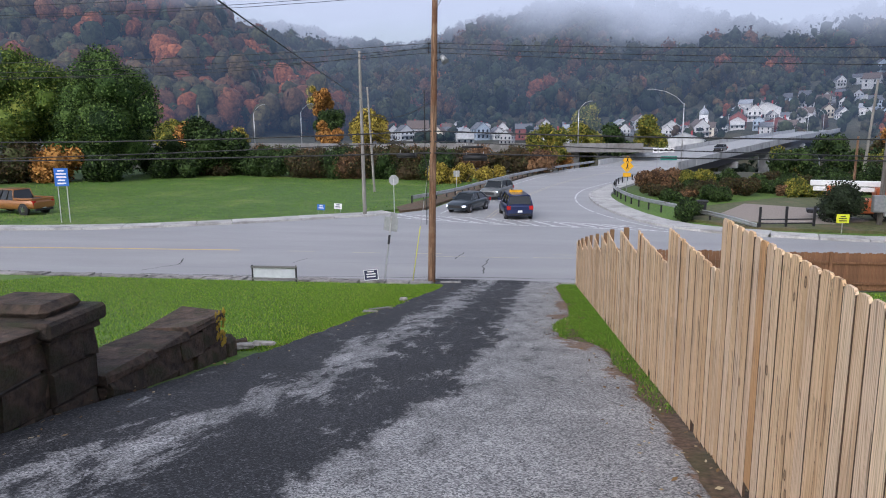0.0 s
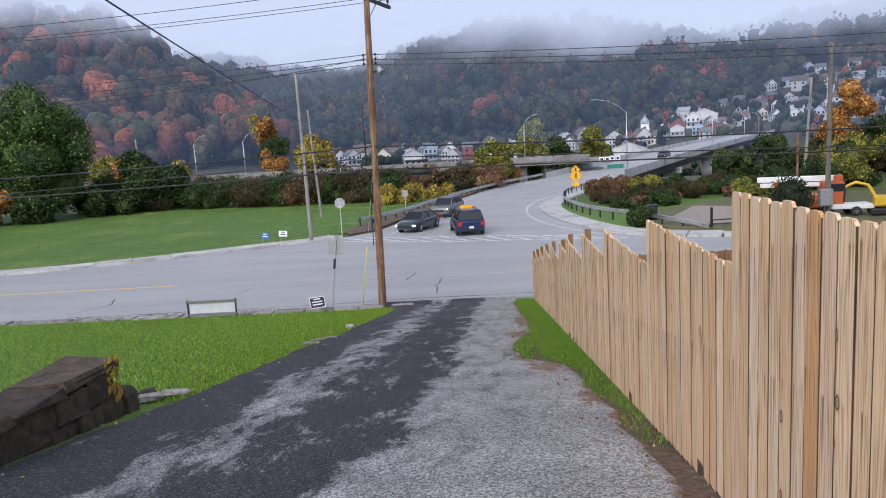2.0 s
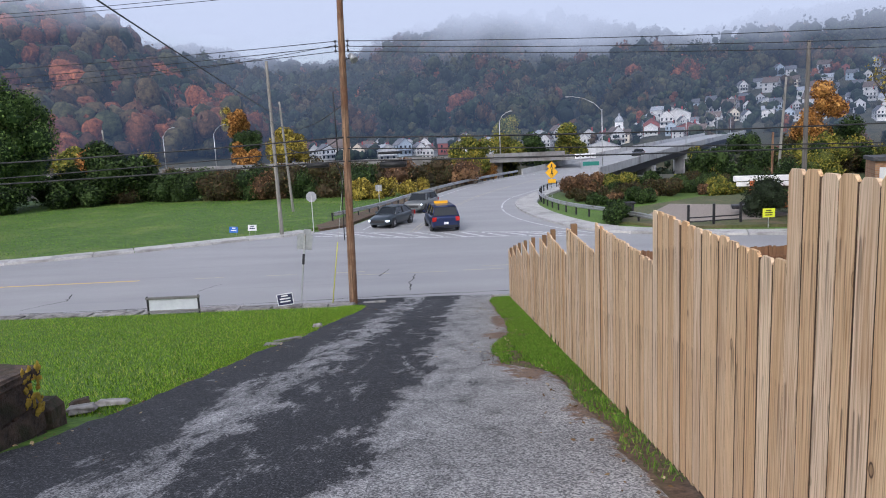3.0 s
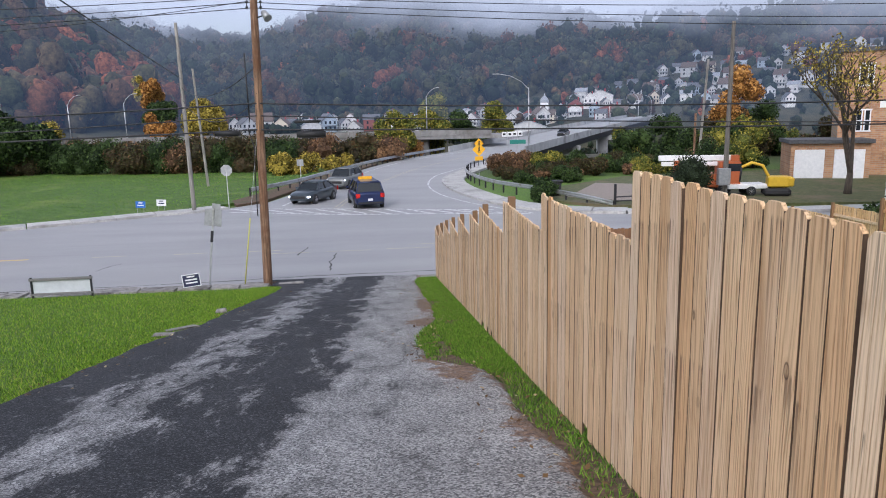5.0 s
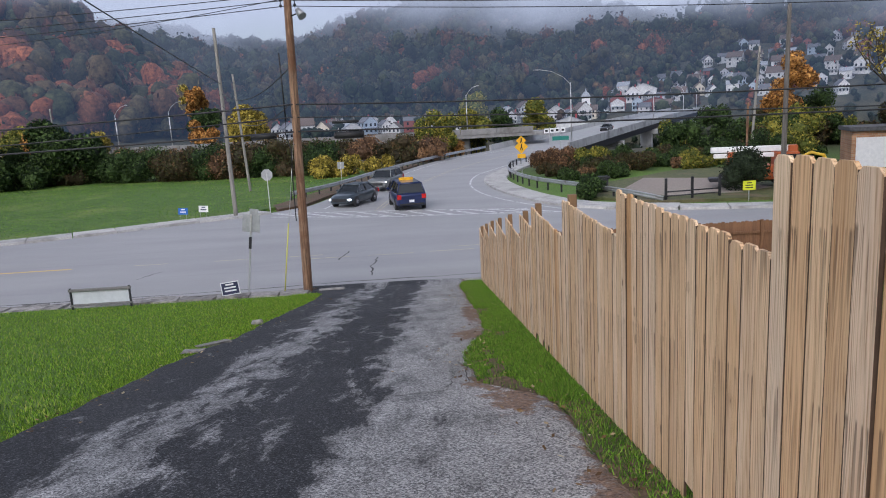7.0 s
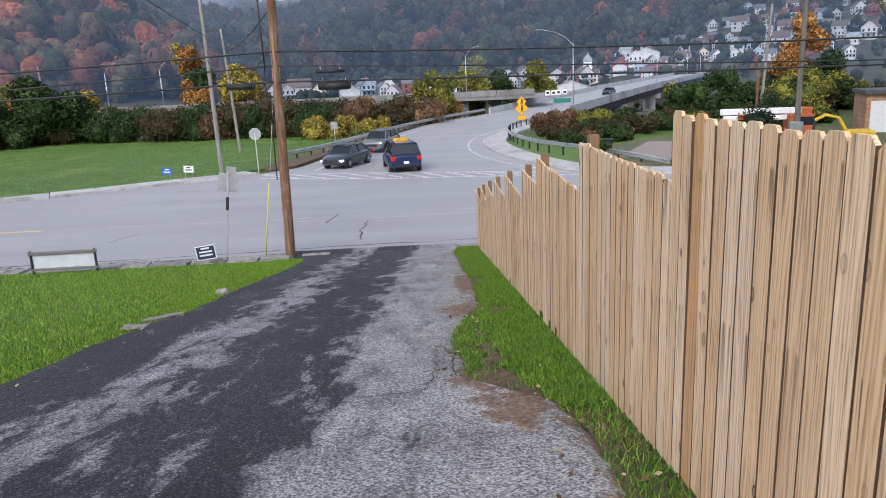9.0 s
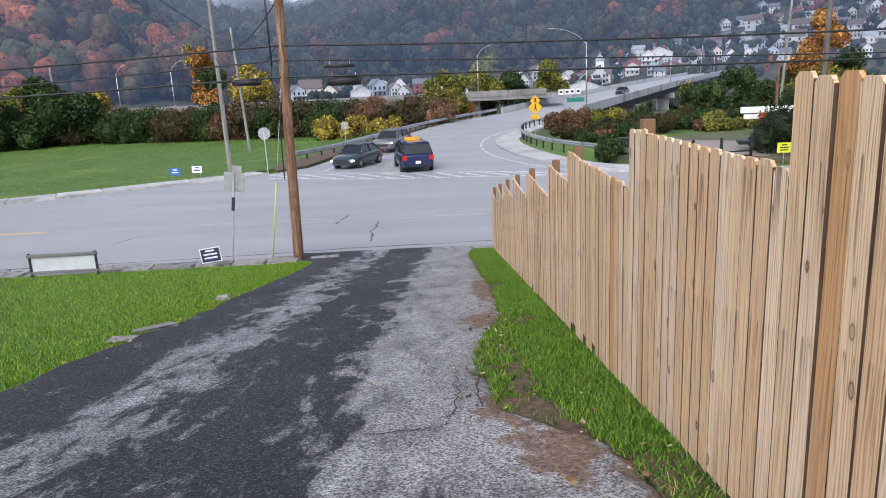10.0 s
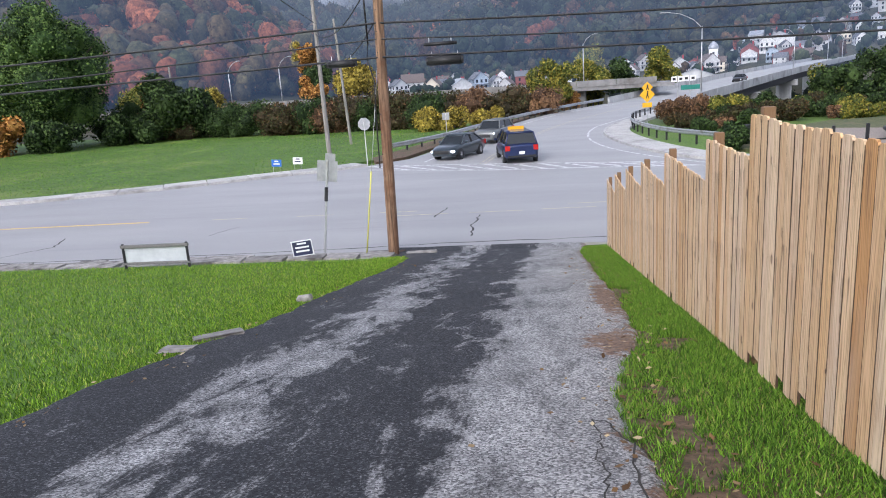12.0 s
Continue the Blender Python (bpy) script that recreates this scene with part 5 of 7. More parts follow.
for x, y in ((12.9, 87.5), (14.4, 88.5)):
    s = sign_post("route_sign", "white route marker signs on a post by the bridge", x, y, 0.0, 3.6)
    for k in range(2):
        bm = bmesh.new()
        block(bm, (-0.38 + 0.72 * k, -0.03, 3.2), (0.6, 0.012, 0.6), bevel=0.004)
        p = part("plate", bm, M_WHITE, s)
        bm = bmesh.new()
        block(bm, (-0.38 + 0.72 * k, -0.04, 3.2), (0.34, 0.006, 0.26))
        part("number_bar", bm, M_BLACK, p)
s = sign_post("street_sign", "green street name sign on a post", 13.9, 85.5, 0.0, 2.5)
bm = bmesh.new()
block(bm, (0, -0.03, 2.3), (2.0, 0.012, 0.5), bevel=0.004)
part("plate", bm, M_SIGNGREEN, s)
s = sign_post("yard_sign", "bright yellow-green yard sign on a short post", 16.9, 40.4, 0.1, 0.9)
bm = bmesh.new()
block(bm, (0, -0.03, 0.75), (0.75, 0.012, 0.55), bevel=0.004)
part("panel", bm, M_SIGNLIME, s)
bars(s, 0, 0.9, 0.5, 3, M_BLACK, -0.04, 0.14)


# ---- guardrails ----
def guardrail(pts, label, h=0.72):
    g = thing("guardrail", label, "guardrail")
    line = smooth_line(pts, 6)
    prof = ((0.0, -0.16), (0.05, -0.11), (0.05, -0.05), (0.0, 0.0), (0.05, 0.05), (0.05, 0.11), (0.0, 0.16))
    rows = []
    for i, p in enumerate(line):
        d = line[min(i + 1, len(line) - 1)] - line[max(i - 1, 0)]
        nrm = Vector((d.y, -d.x, 0)).normalized()
        rows.append([Vector((p.x, p.y, p.z + h - 0.16)) + nrm * a + Vector((0, 0, b)) for a, b in prof])
    bm = bmesh.new()
    loft(bm, rows, closed=False, caps=False, smooth=False)
    bmesh.ops.solidify(bm, geom=bm.faces[:], thickness=0.012)
    part("rail", bm, M_STEEL, g)
    for p, d in along(line, 1.95):
        bm = bmesh.new()
        n = Vector((-d.y, d.x, 0)).normalized() * 0.1
        block(bm, (p.x + n.x, p.y + n.y, p.z + h / 2 - 0.12), (0.12, 0.15, h + 0.2), bevel=0.008)
        part("post", bm, M_DARKMETAL, g)
    return g


guardrail([(-12.4, 52.6, 0.1), (-9.9, 58.8, 0.1), (-7.8, 68, 0.08), (-4.5, 81, 0.05), (-0.4, 93, 0.05), (6.3, 107.5, 0.1)], "galvanised steel guardrail following the curve of the road")
guardrail([(11.9, 85.5, 0.05), (7.2, 75, 0.08), (5.6, 68, 0.1), (5.3, 61, 0.1), (6.3, 53.4, 0.1), (8.5, 47.6, 0.1), (10.6, 43.4, -0.05), (12.2, 41.4, -0.35)], "galvanised steel guardrail round the corner, ending in the grass")


# ---- bridge ----
def bridge():
    b = thing("bridge", "long concrete road bridge on piers across the valley", "bridge")
    R0, R1 = Vector((18, 103.5, 0.0)), Vector((122, 306, 3.6))
    L0, L1 = Vector((7.3, 109, 0.0)), Vector((111.3, 311.5, 3.6))
    lift = lambda t: 0.35 * math.sin(math.pi * min(1, t * 1.4))
    N = 24
    def pt(a, c, t, dz):
        p = a.lerp(c, t)
        p.z += dz + lift(t)
        return p
    bm = bmesh.new()
    loft(bm, [[pt(L0, L1, k / N, -0.02), pt(R0, R1, k / N, -0.02), pt(R0, R1, k / N, -0.4), pt(L0, L1, k / N, -0.4)] for k in range(N + 1)], smooth=False)
    part("deck", bm, M_DECK, b)
    side = (R0 - L0).normalized()
    for a, c, s in ((R0, R1, 1), (L0, L1, -1)):
        for k in range(N):
            bm = bmesh.new()
            o = side * s
            rings = []
            for t in (k / N + 0.0004, (k + 1) / N - 0.0004):
                q = pt(a, c, t, 0)
                rings.append([q + Vector((0, 0, -0.45)), q + o * 0.35 + Vector((0, 0, -0.45)), q + o * 0.35 + Vector((0, 0, 0.86)), q + o * 0.1 + Vector((0, 0, 0.9)), q + Vector((0, 0, 0.2))])
            loft(bm, rings, smooth=False)
            part("parapet", bm, M_BRIDGE, b)
    for j in range(5):
        bm = bmesh.new()
        u = 0.04 + 0.23 * j
        rings = []
        for k in range(N + 1):
            t = max(0.015, k / N)
            p = pt(L0, L1, t, 0).lerp(pt(R0, R1, t, 0), u)
            o = side * 0.25
            rings.append([p - o + Vector((0, 0, -0.38)), p + o + Vector((0, 0, -0.38)), p + o + Vector((0, 0, -1.75)), p - o + Vector((0, 0, -1.75))])
        loft(bm, rings, smooth=False)
        part("girder", bm, M_DARKMETAL, b)
    for t in (0.02, 0.16, 0.32, 0.50, 0.68, 0.86):
        p = pt(L0, L1, t, 0).lerp(pt(R0, R1, t, 0), 0.5)
        ang = math.atan2(side.y, side.x)
        bm = bmesh.new()
        block(bm, (p.x, p.y, p.z - 2.3), (13.0, 1.3, 1.2), ang, 0.08)
        cap = part("pier_cap", bm, M_BRIDGE, b)
        for s in (-4.2, 4.2):
            bm = bmesh.new()
            block(bm, (p.x + side.x * s, p.y + side.y * s, p.z - 8), (2.2 if t > 0.05 else 4.2, 1.2, 11), ang, 0.1)
            part("pier_column", bm, M_BRIDGE, b)
    return b


bridge()
bm = bmesh.new()
prism(bm, [(105, 296), (128, 290), (165, 360), (150, 372)], -3, 3.9)
tagged(part("road_far", bm, M_ROAD), "grey road leading off the far end of the bridge", "road", kind="structure")
hw = thing("highway_viaduct", "low grey concrete highway viaduct behind the hedge", "bridge")
bm = bmesh.new()
block(bm, (-46, 125.7, 2.0), (128, 9, 0.6), radians(-4))
part("deck", bm, M_VIADUCT, hw)
for k in range(21):
    bm = bmesh.new()
    x = -108 + 6.0 * k
    block(bm, (x, 121.5 - (x + 50) * 0.07, 2.75), (5.95, 0.3, 0.95), radians(-4), 0.03)
    part("barrier", bm, M_VIADUCT, hw)
for k in range(7):
    bm = bmesh.new()
    x = -104 + 18 * k
    block(bm, (x, 126 - (x + 50) * 0.07, -0.5), (1.4, 5, 4.6), radians(-4), 0.06)
    part("pier_column", bm, M_VIADUCT, hw)


def street_lamp(x, y, z, h, reach, label, group=""):
    s = thing("street_lamp", label, "street lamp", group, at=pose(x, y, z))
    bm = bmesh.new()
    tube(bm, (0, 0, -0.3), (0, 0, h * 0.82), 0.11, 0.07)
    part("pole", bm, M_STEEL, s)
    bm = bmesh.new()
    path_tube(bm, [(0, 0, h * 0.8), (reach * 0.25, 0, h * 0.9), (reach * 0.6, 0, h * 0.97), (reach, 0, h)], 0.05)
    part("arm", bm, M_STEEL, s)
    bm = bmesh.new()
    block(bm, (reach * 1.08, 0, h - 0.02), (abs(reach) * 0.22, 0.3, 0.16), bevel=0.05)
    part("lamp_head", bm, M_SIGNBACK, s)
    return s


street_lamp(19.2, 106.0, 0.0, 11.6, -4.6, "tall steel street lamp reaching over the bridge road")
for x, y, r in ((4.5, 125, 2.0), (52, 172, -2.0), (74, 214, -2.0), (92, 252, -2.0), (-46.5, 122, 2.0), (-57, 125, 2.0)):
    street_lamp(x, y, 2.0, 8.5, r, "distant grey street lamp beside the road", "distant street lamps")

# ---- trees, hedge and brush ----
tree("large dense dark green tree at the field edge", -57.0, 78.0, -0.1, 15.6, 8.2, leafy("tree_green_leaves", ((0.0, (0.02, 0.05, 0.012)), (0.5, (0.045, 0.09, 0.02)), (1.0, (0.10, 0.15, 0.035))), bright=0.5), 34000, 0.23, 21, 0.45, 46, 0.06, puff=0.25)
tree("large green tree turning yellow at the field edge", -67.0, 76.0, -0.1, 17.5, 7.6, leafy("green_gold_leaves", ((0.0, (0.04, 0.08, 0.015)), (0.6, (0.08, 0.13, 0.02)), (1.0, (0.15, 0.17, 0.03))), bright=0.45), 20000, 0.24, 22, 0.4, 34, 0.10, puff=0.26)
tree("dark green tree with low boughs at the field edge", -45.0, 84.0, -0.1, 8.0, 5.0, M_LEAFG, 7000, 0.32, 23, 0.25, 12, 0.05)
HEDGE = ((M_LEAFG, "dark green hedge bush along the field"), (M_LEAFB, "brown and green brush along the field"), (M_LEAFB, "brown and green brush along the field"), (M_LEAFR, "russet autumn brush along the field"))
hr = random.Random(8)
for k in range(19):
    t = k / 18
    m, lab = HEDGE[hr.randrange(4)] if k % 3 else HEDGE[0]
    bush(lab, -55 + 41.5 * t, 86 - 9 * t + hr.uniform(-0.6, 0.6), 0.0, hr.uniform(2.0, 2.8), hr.uniform(3.0, 4.2), m, 2900, 0.2, 100 + k, 8, "field hedge")
for k in range(17):
    t = k / 16
    bush("tall bare russet brush behind the hedge", -48 + 46 * t, 98 - 6 * t + hr.uniform(-1, 1), 0.0, 2.4, hr.uniform(2.9, 3.5), (M_LEAFB, M_LEAFR, M_LEAFB)[k % 3], 1500, 0.22, 130 + k, 8, "back brush")
for k, (x, y, h, m, lab) in enumerate(((-70, 66, 4.5, M_LEAFO, "orange and green autumn bush under the trees"), (-64, 70, 5.0, M_LEAFB, "brown autumn bush under the trees"), (-59, 71, 4.0, M_LEAFO, "orange autumn bush under the trees"), (-54, 73, 3.2, M_LEAFG, "dark green bush under the trees"), (-75, 62, 6.0, M_LEAFYG, "yellow-green bush by the road"), (-66, 62, 2.6, M_LEAFG, "low green bush by the road"), (-49, 79, 3.0, M_LEAFG, "dark green bush at the field edge"))):
    bush(lab, x, y, 0.0, 3.4, h, m, 2200, 0.3, 150 + k, 9)
for k, (x, y, w, h) in enumerate(((-10.5, 74, 2.6, 2.0), (-7.6, 76.5, 2.4, 1.8), (-12.8, 72.5, 2.0, 2.1))):
    bush("low bright yellow bush beside the guardrail", x, y, 0.05, w, h, M_LEAFY, 1600, 0.2, 170 + k, 7, "yellow bushes")
tree("golden yellow autumn tree behind the hedge", -34.5, 128, -1.0, 11.5, 4.4, M_LEAFY, 3600, 0.36, 31, 0.22, 11, 0.15)
tree("small orange autumn tree behind the hedge", -45.5, 134, -1.0, 8.5, 3.0, M_LEAFO, 2200, 0.36, 32, 0.2, 8, 0.1)
tree("orange autumn tree below the hill", -63, 186, 2.0, 15.5, 3.6, M_LEAFO, 2000, 0.5, 33, 0.25, 8, 0.45)
tree("yellow autumn tree below the hill", -66.5, 190, 2.0, 16, 3.0, M_LEAFY, 1800, 0.5, 34, 0.25, 8, 0.45)
tree("low yellow tree behind the hedge", -74, 128, 0.0, 8.0, 6.0, M_LEAFYG, 3000, 0.4, 35, 0.2, 10, 0.05)
tree("orange and brown autumn tree behind the hedge", -63, 110, -0.5, 8.2, 4.2, M_LEAFO, 2400, 0.3, 38, 0.2, 10, 0.1)
tree("low golden tree behind the hedge", -57, 116, -0.5, 6.0, 3.6, M_LEAFY, 2200, 0.3, 39, 0.2, 9, 0.1)
tree("dark green tree below the hill", -58, 176, 0.0, 12.5, 4.6, M_LEAFG, 2600, 0.4, 48, 0.25, 10, 0.1)
tree("yellow-green roadside tree by the guardrail", -1.2, 101, -0.5, 7.8, 3.3, M_LEAFYG, 3600, 0.26, 36, 0.2, 11, 0.12)
bush("orange brush by the viaduct end", 1.6, 103.5, 0.0, 1.8, 2.2, M_LEAFO, 1300, 0.2, 37)
for k, (x, y, h, m) in enumerate(((6, 128, 8.5, M_LEAFYG), (13, 132, 8.0, M_LEAFG), (19, 140, 9.0, M_LEAFYG))):
    tree("green riverside tree beside the bridge", x, y, -5.0, h + 4, 4.2, m, 2600, 0.36, 40 + k, 0.22, 9, 0.2, "riverside trees")
tree("round green tree at the edge of the town", 14.5, 262, -2.0, 17, 7.0, M_LEAFYG, 2600, 0.6, 45, 0.3, 10, 0.15)
SCRUB = ((9.6, 68.5, 1.7, 1.9, M_LEAFR), (11.0, 70.0, 1.6, 1.9, M_LEAFR), (8.6, 62.0, 1.4, 1.0, M_LEAFB), (9.3, 57.5, 1.5, 0.8, M_LEAFG), (14.0, 69.5, 1.9, 1.9, M_LEAFYG), (12.4, 62.0, 1.8, 1.2, M_LEAFB), (17.0, 71.0, 2.2, 1.7, M_LEAFG))
SCRUB2 = ((17.0, 64.0, 2.2, 1.4, M_LEAFB), (20.5, 67.0, 2.6, 1.6, M_LEAFG), (22.5, 62.0, 2.4, 1.6, M_LEAFYG), (25.5, 66.0, 2.6, 1.8, M_LEAFG), (29.0, 64.5, 2.8, 2.2, M_LEAFG), (13.6, 58.5, 1.8, 1.1, M_LEAFG), (33.0, 67.0, 3.0, 2.8, M_LEAFYG))
for k, (x, y, w, h, m) in enumerate(SCRUB + SCRUB2):
    bush("russet grassy brush below the bridge" if m == M_LEAFR else "wild green and brown brush below the bridge", x, y, 0.0, w, h, m, 2600, 0.16, 200 + k, 8, "bridge brush")
for k in range(11):
    x, y = 36 + 2.8 * k, 80 + hr.uniform(-5, 8)
    tree("wild green and yellow tree below the bridge", x, y, -1.0, hr.uniform(5.0, 8.0), hr.uniform(2.6, 3.4), (M_LEAFG, M_LEAFYG, M_LEAFB)[k % 3], 2100, 0.26, 230 + k, 0.14, 9, 0.05, "valley trees")
br = random.Random(77)
for k in range(46):
    x = br.uniform(9.5, 36)
    y = br.uniform(56.5, 61) + 0.28 * (x - 9) + br.uniform(0, 11)
    m = (M_LEAFB, M_LEAFG, M_LEAFYG, M_LEAFB, M_LEAFR)[br.randrange(5)]
    bush("wild green and brown brush below the bridge", x, y, 0.0, br.uniform(0.9, 1.7), br.uniform(0.55, 1.35), m, 850, 0.15, 300 + k, 6, "bridge brush")
for k in range(13):
    x = 25.5 + 2.0 * k + br.uniform(-1, 1)
    tree("wild green and yellow tree below the bridge", x, 74 + 0.5 * (x - 25) + br.uniform(-4, 9), -1.5, br.uniform(4.5, 7.5), br.uniform(2.2, 3.2), (M_LEAFG, M_LEAFYG, M_LEAFG, M_LEAFB)[k % 4], 1700, 0.24, 360 + k, 0.14, 9, 0.05, "valley trees")
tree("orange autumn tree beyond the lot", 40.5, 84.0, 0.0, 11.0, 3.0, M_LEAFO, 2600, 0.28, 250, 0.2, 9, 0.2)
bush("broad-leaved green bush at the guardrail end", 8.6, 45.3, 0.05, 1.2, 1.35, M_LEAFG, 1500, 0.15, 251, 7)
bush("round dark evergreen bush by the work truck", 18.4, 43.6, 0.1, 1.1, 2.3, leafy("evergreen", ((0.0, (0.012, 0.02, 0.01)), (1.0, (0.03, 0.045, 0.02))), bright=0.4), 2400, 0.12, 252, 8)
for k, (x, y, z, w, h, m) in enumerate(((16.6, 22.6, 0.2, 1.5, 2.2, M_LEAFG), (18.4, 21.0, 0.5, 1.3, 2.9, M_LEAFG), (19.8, 20.2, 0.6, 1.2, 3.3, M_LEAFB), (21.4, 18.6, 0.9, 1.5, 2.4, M_LEAFR), (14.6, 24.2, 0.0, 1.0, 1.6, M_LEAFG))):
    bush("dark leafy shrub growing against the old house", x, y, z, w, h, m, 5200, 0.12, 260 + k, 9, "house shrubs")


def bare_tree(x, y, z, h, seed, label):
    """A nearly bare tree: limbs that fork four times, and a few yellow leaves left."""
    t = thing("tree", label, "tree", at=pose(x, y, z))
    r = random.Random(seed)
    bm = bmesh.new()
    tips = []
    def limb(p, d, l, rad, depth):
        q = p + d * l
        tube(bm, p, q, rad, rad * 0.68, 6 if depth < 2 else 4, depth == 0)
        if depth >= 2:
            tips.append(q)
        if depth == 5:
            return
        for k in range(3 if depth < 3 else 2):
            nd = (d + Vector((r.uniform(-0.75, 0.75), r.uniform(-0.75, 0.75), r.uniform(-0.15, 0.55)))).normalized()
            limb(q, nd, l * (r.uniform(1.25, 1.6) if depth == 0 else r.uniform(0.68, 0.9)), rad * 0.62, depth + 1)
    limb(Vector((0, 0, -0.2)), Vector((0.05, 0, 1)), h * 0.13, 0.27, 0)
    part("trunk", bm, M_BARK, t)
    rng = np.random.default_rng(seed)
    V = leaf_quads([(p.x, p.y, p.z, 0.3) for p in tips], 2200, 0.09, rng)
    ob = new("crown", quads_mesh("crown", V, M_LEAFY))
    ob.parent = t
    ob["label"] = "sparse yellow leaves"
    return t


bare_tree(28.6, 43.0, 0.0, 13.0, 5, "nearly bare tree with sparse yellow leaves")


# ---- grass ----
def grass(name, spots, h, w, seed, label, mat=None):
    """Blades standing on the ground at the spots, bent by chance: one object."""
    rng = np.random.default_rng(seed)
    P = np.array(spots)
    n = len(P)
    a = rng.uniform(0, 2 * np.pi, n)
    hh = h * rng.uniform(0.5, 1.3, n)
    side = np.stack([np.cos(a), np.sin(a), np.zeros(n)], 1) * w
    tip = np.stack([rng.normal(0, 0.45, n) * hh, rng.normal(0, 0.45, n) * hh, hh], 1)
    V = np.stack([P - side, P + side, P + tip + side * 0.25, P + tip - side * 0.25], 1)
    ob = new(name, quads_mesh(name, V, mat or M_BLADE))
    return tagged(ob, label, "grass", kind="stuff")


gr = random.Random(17)
spots = []
while len(spots) < 170000:
    y = 2.5 + 20.3 * gr.random() ** 0.8
    x = drive_left(y) + 0.06 - 17 * gr.random() ** 1.9
    if x > drive_left(y) - 0.12 and gr.random() < 0.5:
        continue
    if y < 4.4 and x > -6.75:
        continue
    if y > 22.2 - 0.03 * (-x) and x < -6.5 and gr.random() < 0.8:
        continue
    spots.append((x, y, drive_z(y) - 0.06))
grass("lawn_grass", spots, 0.055, 0.0065, 3, "short bright green lawn grass beside the driveway")
spots = []
while len(spots) < 115000:
    y = 1.5 + 22.4 * gr.random() ** 0.85
    x0, x1 = drive_right(y) - 0.05, 0.12
    if y < 6.0 and gr.random() < 0.82:
        continue
    if y < 3.0 and gr.random() < 0.6:
        continue
    x = x0 + (x1 - x0) * gr.random() ** 0.8
    # bare soil shows in ragged patches, most of all towards the drive
    bare = noise.noise(Vector((x * 1.9, y * 0.8, 3.1))) + 0.5 * noise.noise(Vector((x * 6.0, y * 5.0, 7.7)))
    if bare > 0.6 * (x - x0) / max(0.1, x1 - x0) + 0.09 and gr.random() < 0.93:
        continue
    spots.append((x, y, drive_z(y) - 0.016))
grass("verge_grass", spots, 0.055, 0.0045, 4, "tufted green grass strip along the fence foot", leafy("verge_blades", ((0.0, (0.036, 0.095, 0.008)), (0.5, (0.092, 0.195, 0.014)), (0.9, (0.155, 0.285, 0.024)), (1.0, (0.22, 0.2, 0.06))), bright=0.4))
spots = [(gr.uniform(0.3, 13.5), gr.uniform(0, 23.5)) for _ in range(14000)]
grass("yard_grass", [(x, y, drive_z(y) - 0.06) for x, y in spots], 0.1, 0.02, 5, "green yard grass behind the fence")
spots = []
while len(spots) < 60000:
    x, y = gr.uniform(-60, -8), gr.uniform(37, 86)
    kerb = np.interp(x, [p[0] for p in FAR_KERB], [p[1] for p in FAR_KERB]) + 1.9
    if y < kerb or x > np.interp(y, [46, 50, 59, 71, 85], [-15, -13.4, -11.4, -8.6, -4.8]):
        continue
    spots.append((x, y, 0.12))
grass("field_grass", spots, 0.05, 0.03, 6, "mown field grass with pale tufts", bpy.data.materials["verge_blades"])

# fallen leaves on the drive and along its edges
lr = np.random.default_rng(9)
n = 760
Y = lr.uniform(-2, 23, n)
side_l = lr.random(n) < 0.25
X = np.where(side_l, [drive_left(float(y)) for y in Y] + np.abs(lr.normal(0, 0.35, n)), [drive_right(float(y)) for y in Y] - lr.normal(0.02, 0.3, n))
C = np.stack([X, Y, np.array([drive_z(float(y)) for y in Y]) + 0.034], 1)
A = lr.uniform(0, 6.28, n)
S = lr.uniform(0.012, 0.035, n)[:, None]
u = np.stack([np.cos(A), np.sin(A), lr.normal(0, 0.25, n)], 1) * S
v = np.stack([-np.sin(A), np.cos(A), lr.normal(0, 0.25, n)], 1) * S * 0.6
leaves = new("fallen_leaves", quads_mesh("fallen_leaves", np.stack([C - u, C - v, C + u, C + v], 1), leafy("dead_leaves", ((0.0, (0.10, 0.055, 0.025)), (0.6, (0.20, 0.12, 0.05)), (1.0, (0.38, 0.32, 0.2))), bright=0.3)))
tagged(leaves, "small dry brown leaves scattered along the drive", "fallen leaves", kind="stuff")

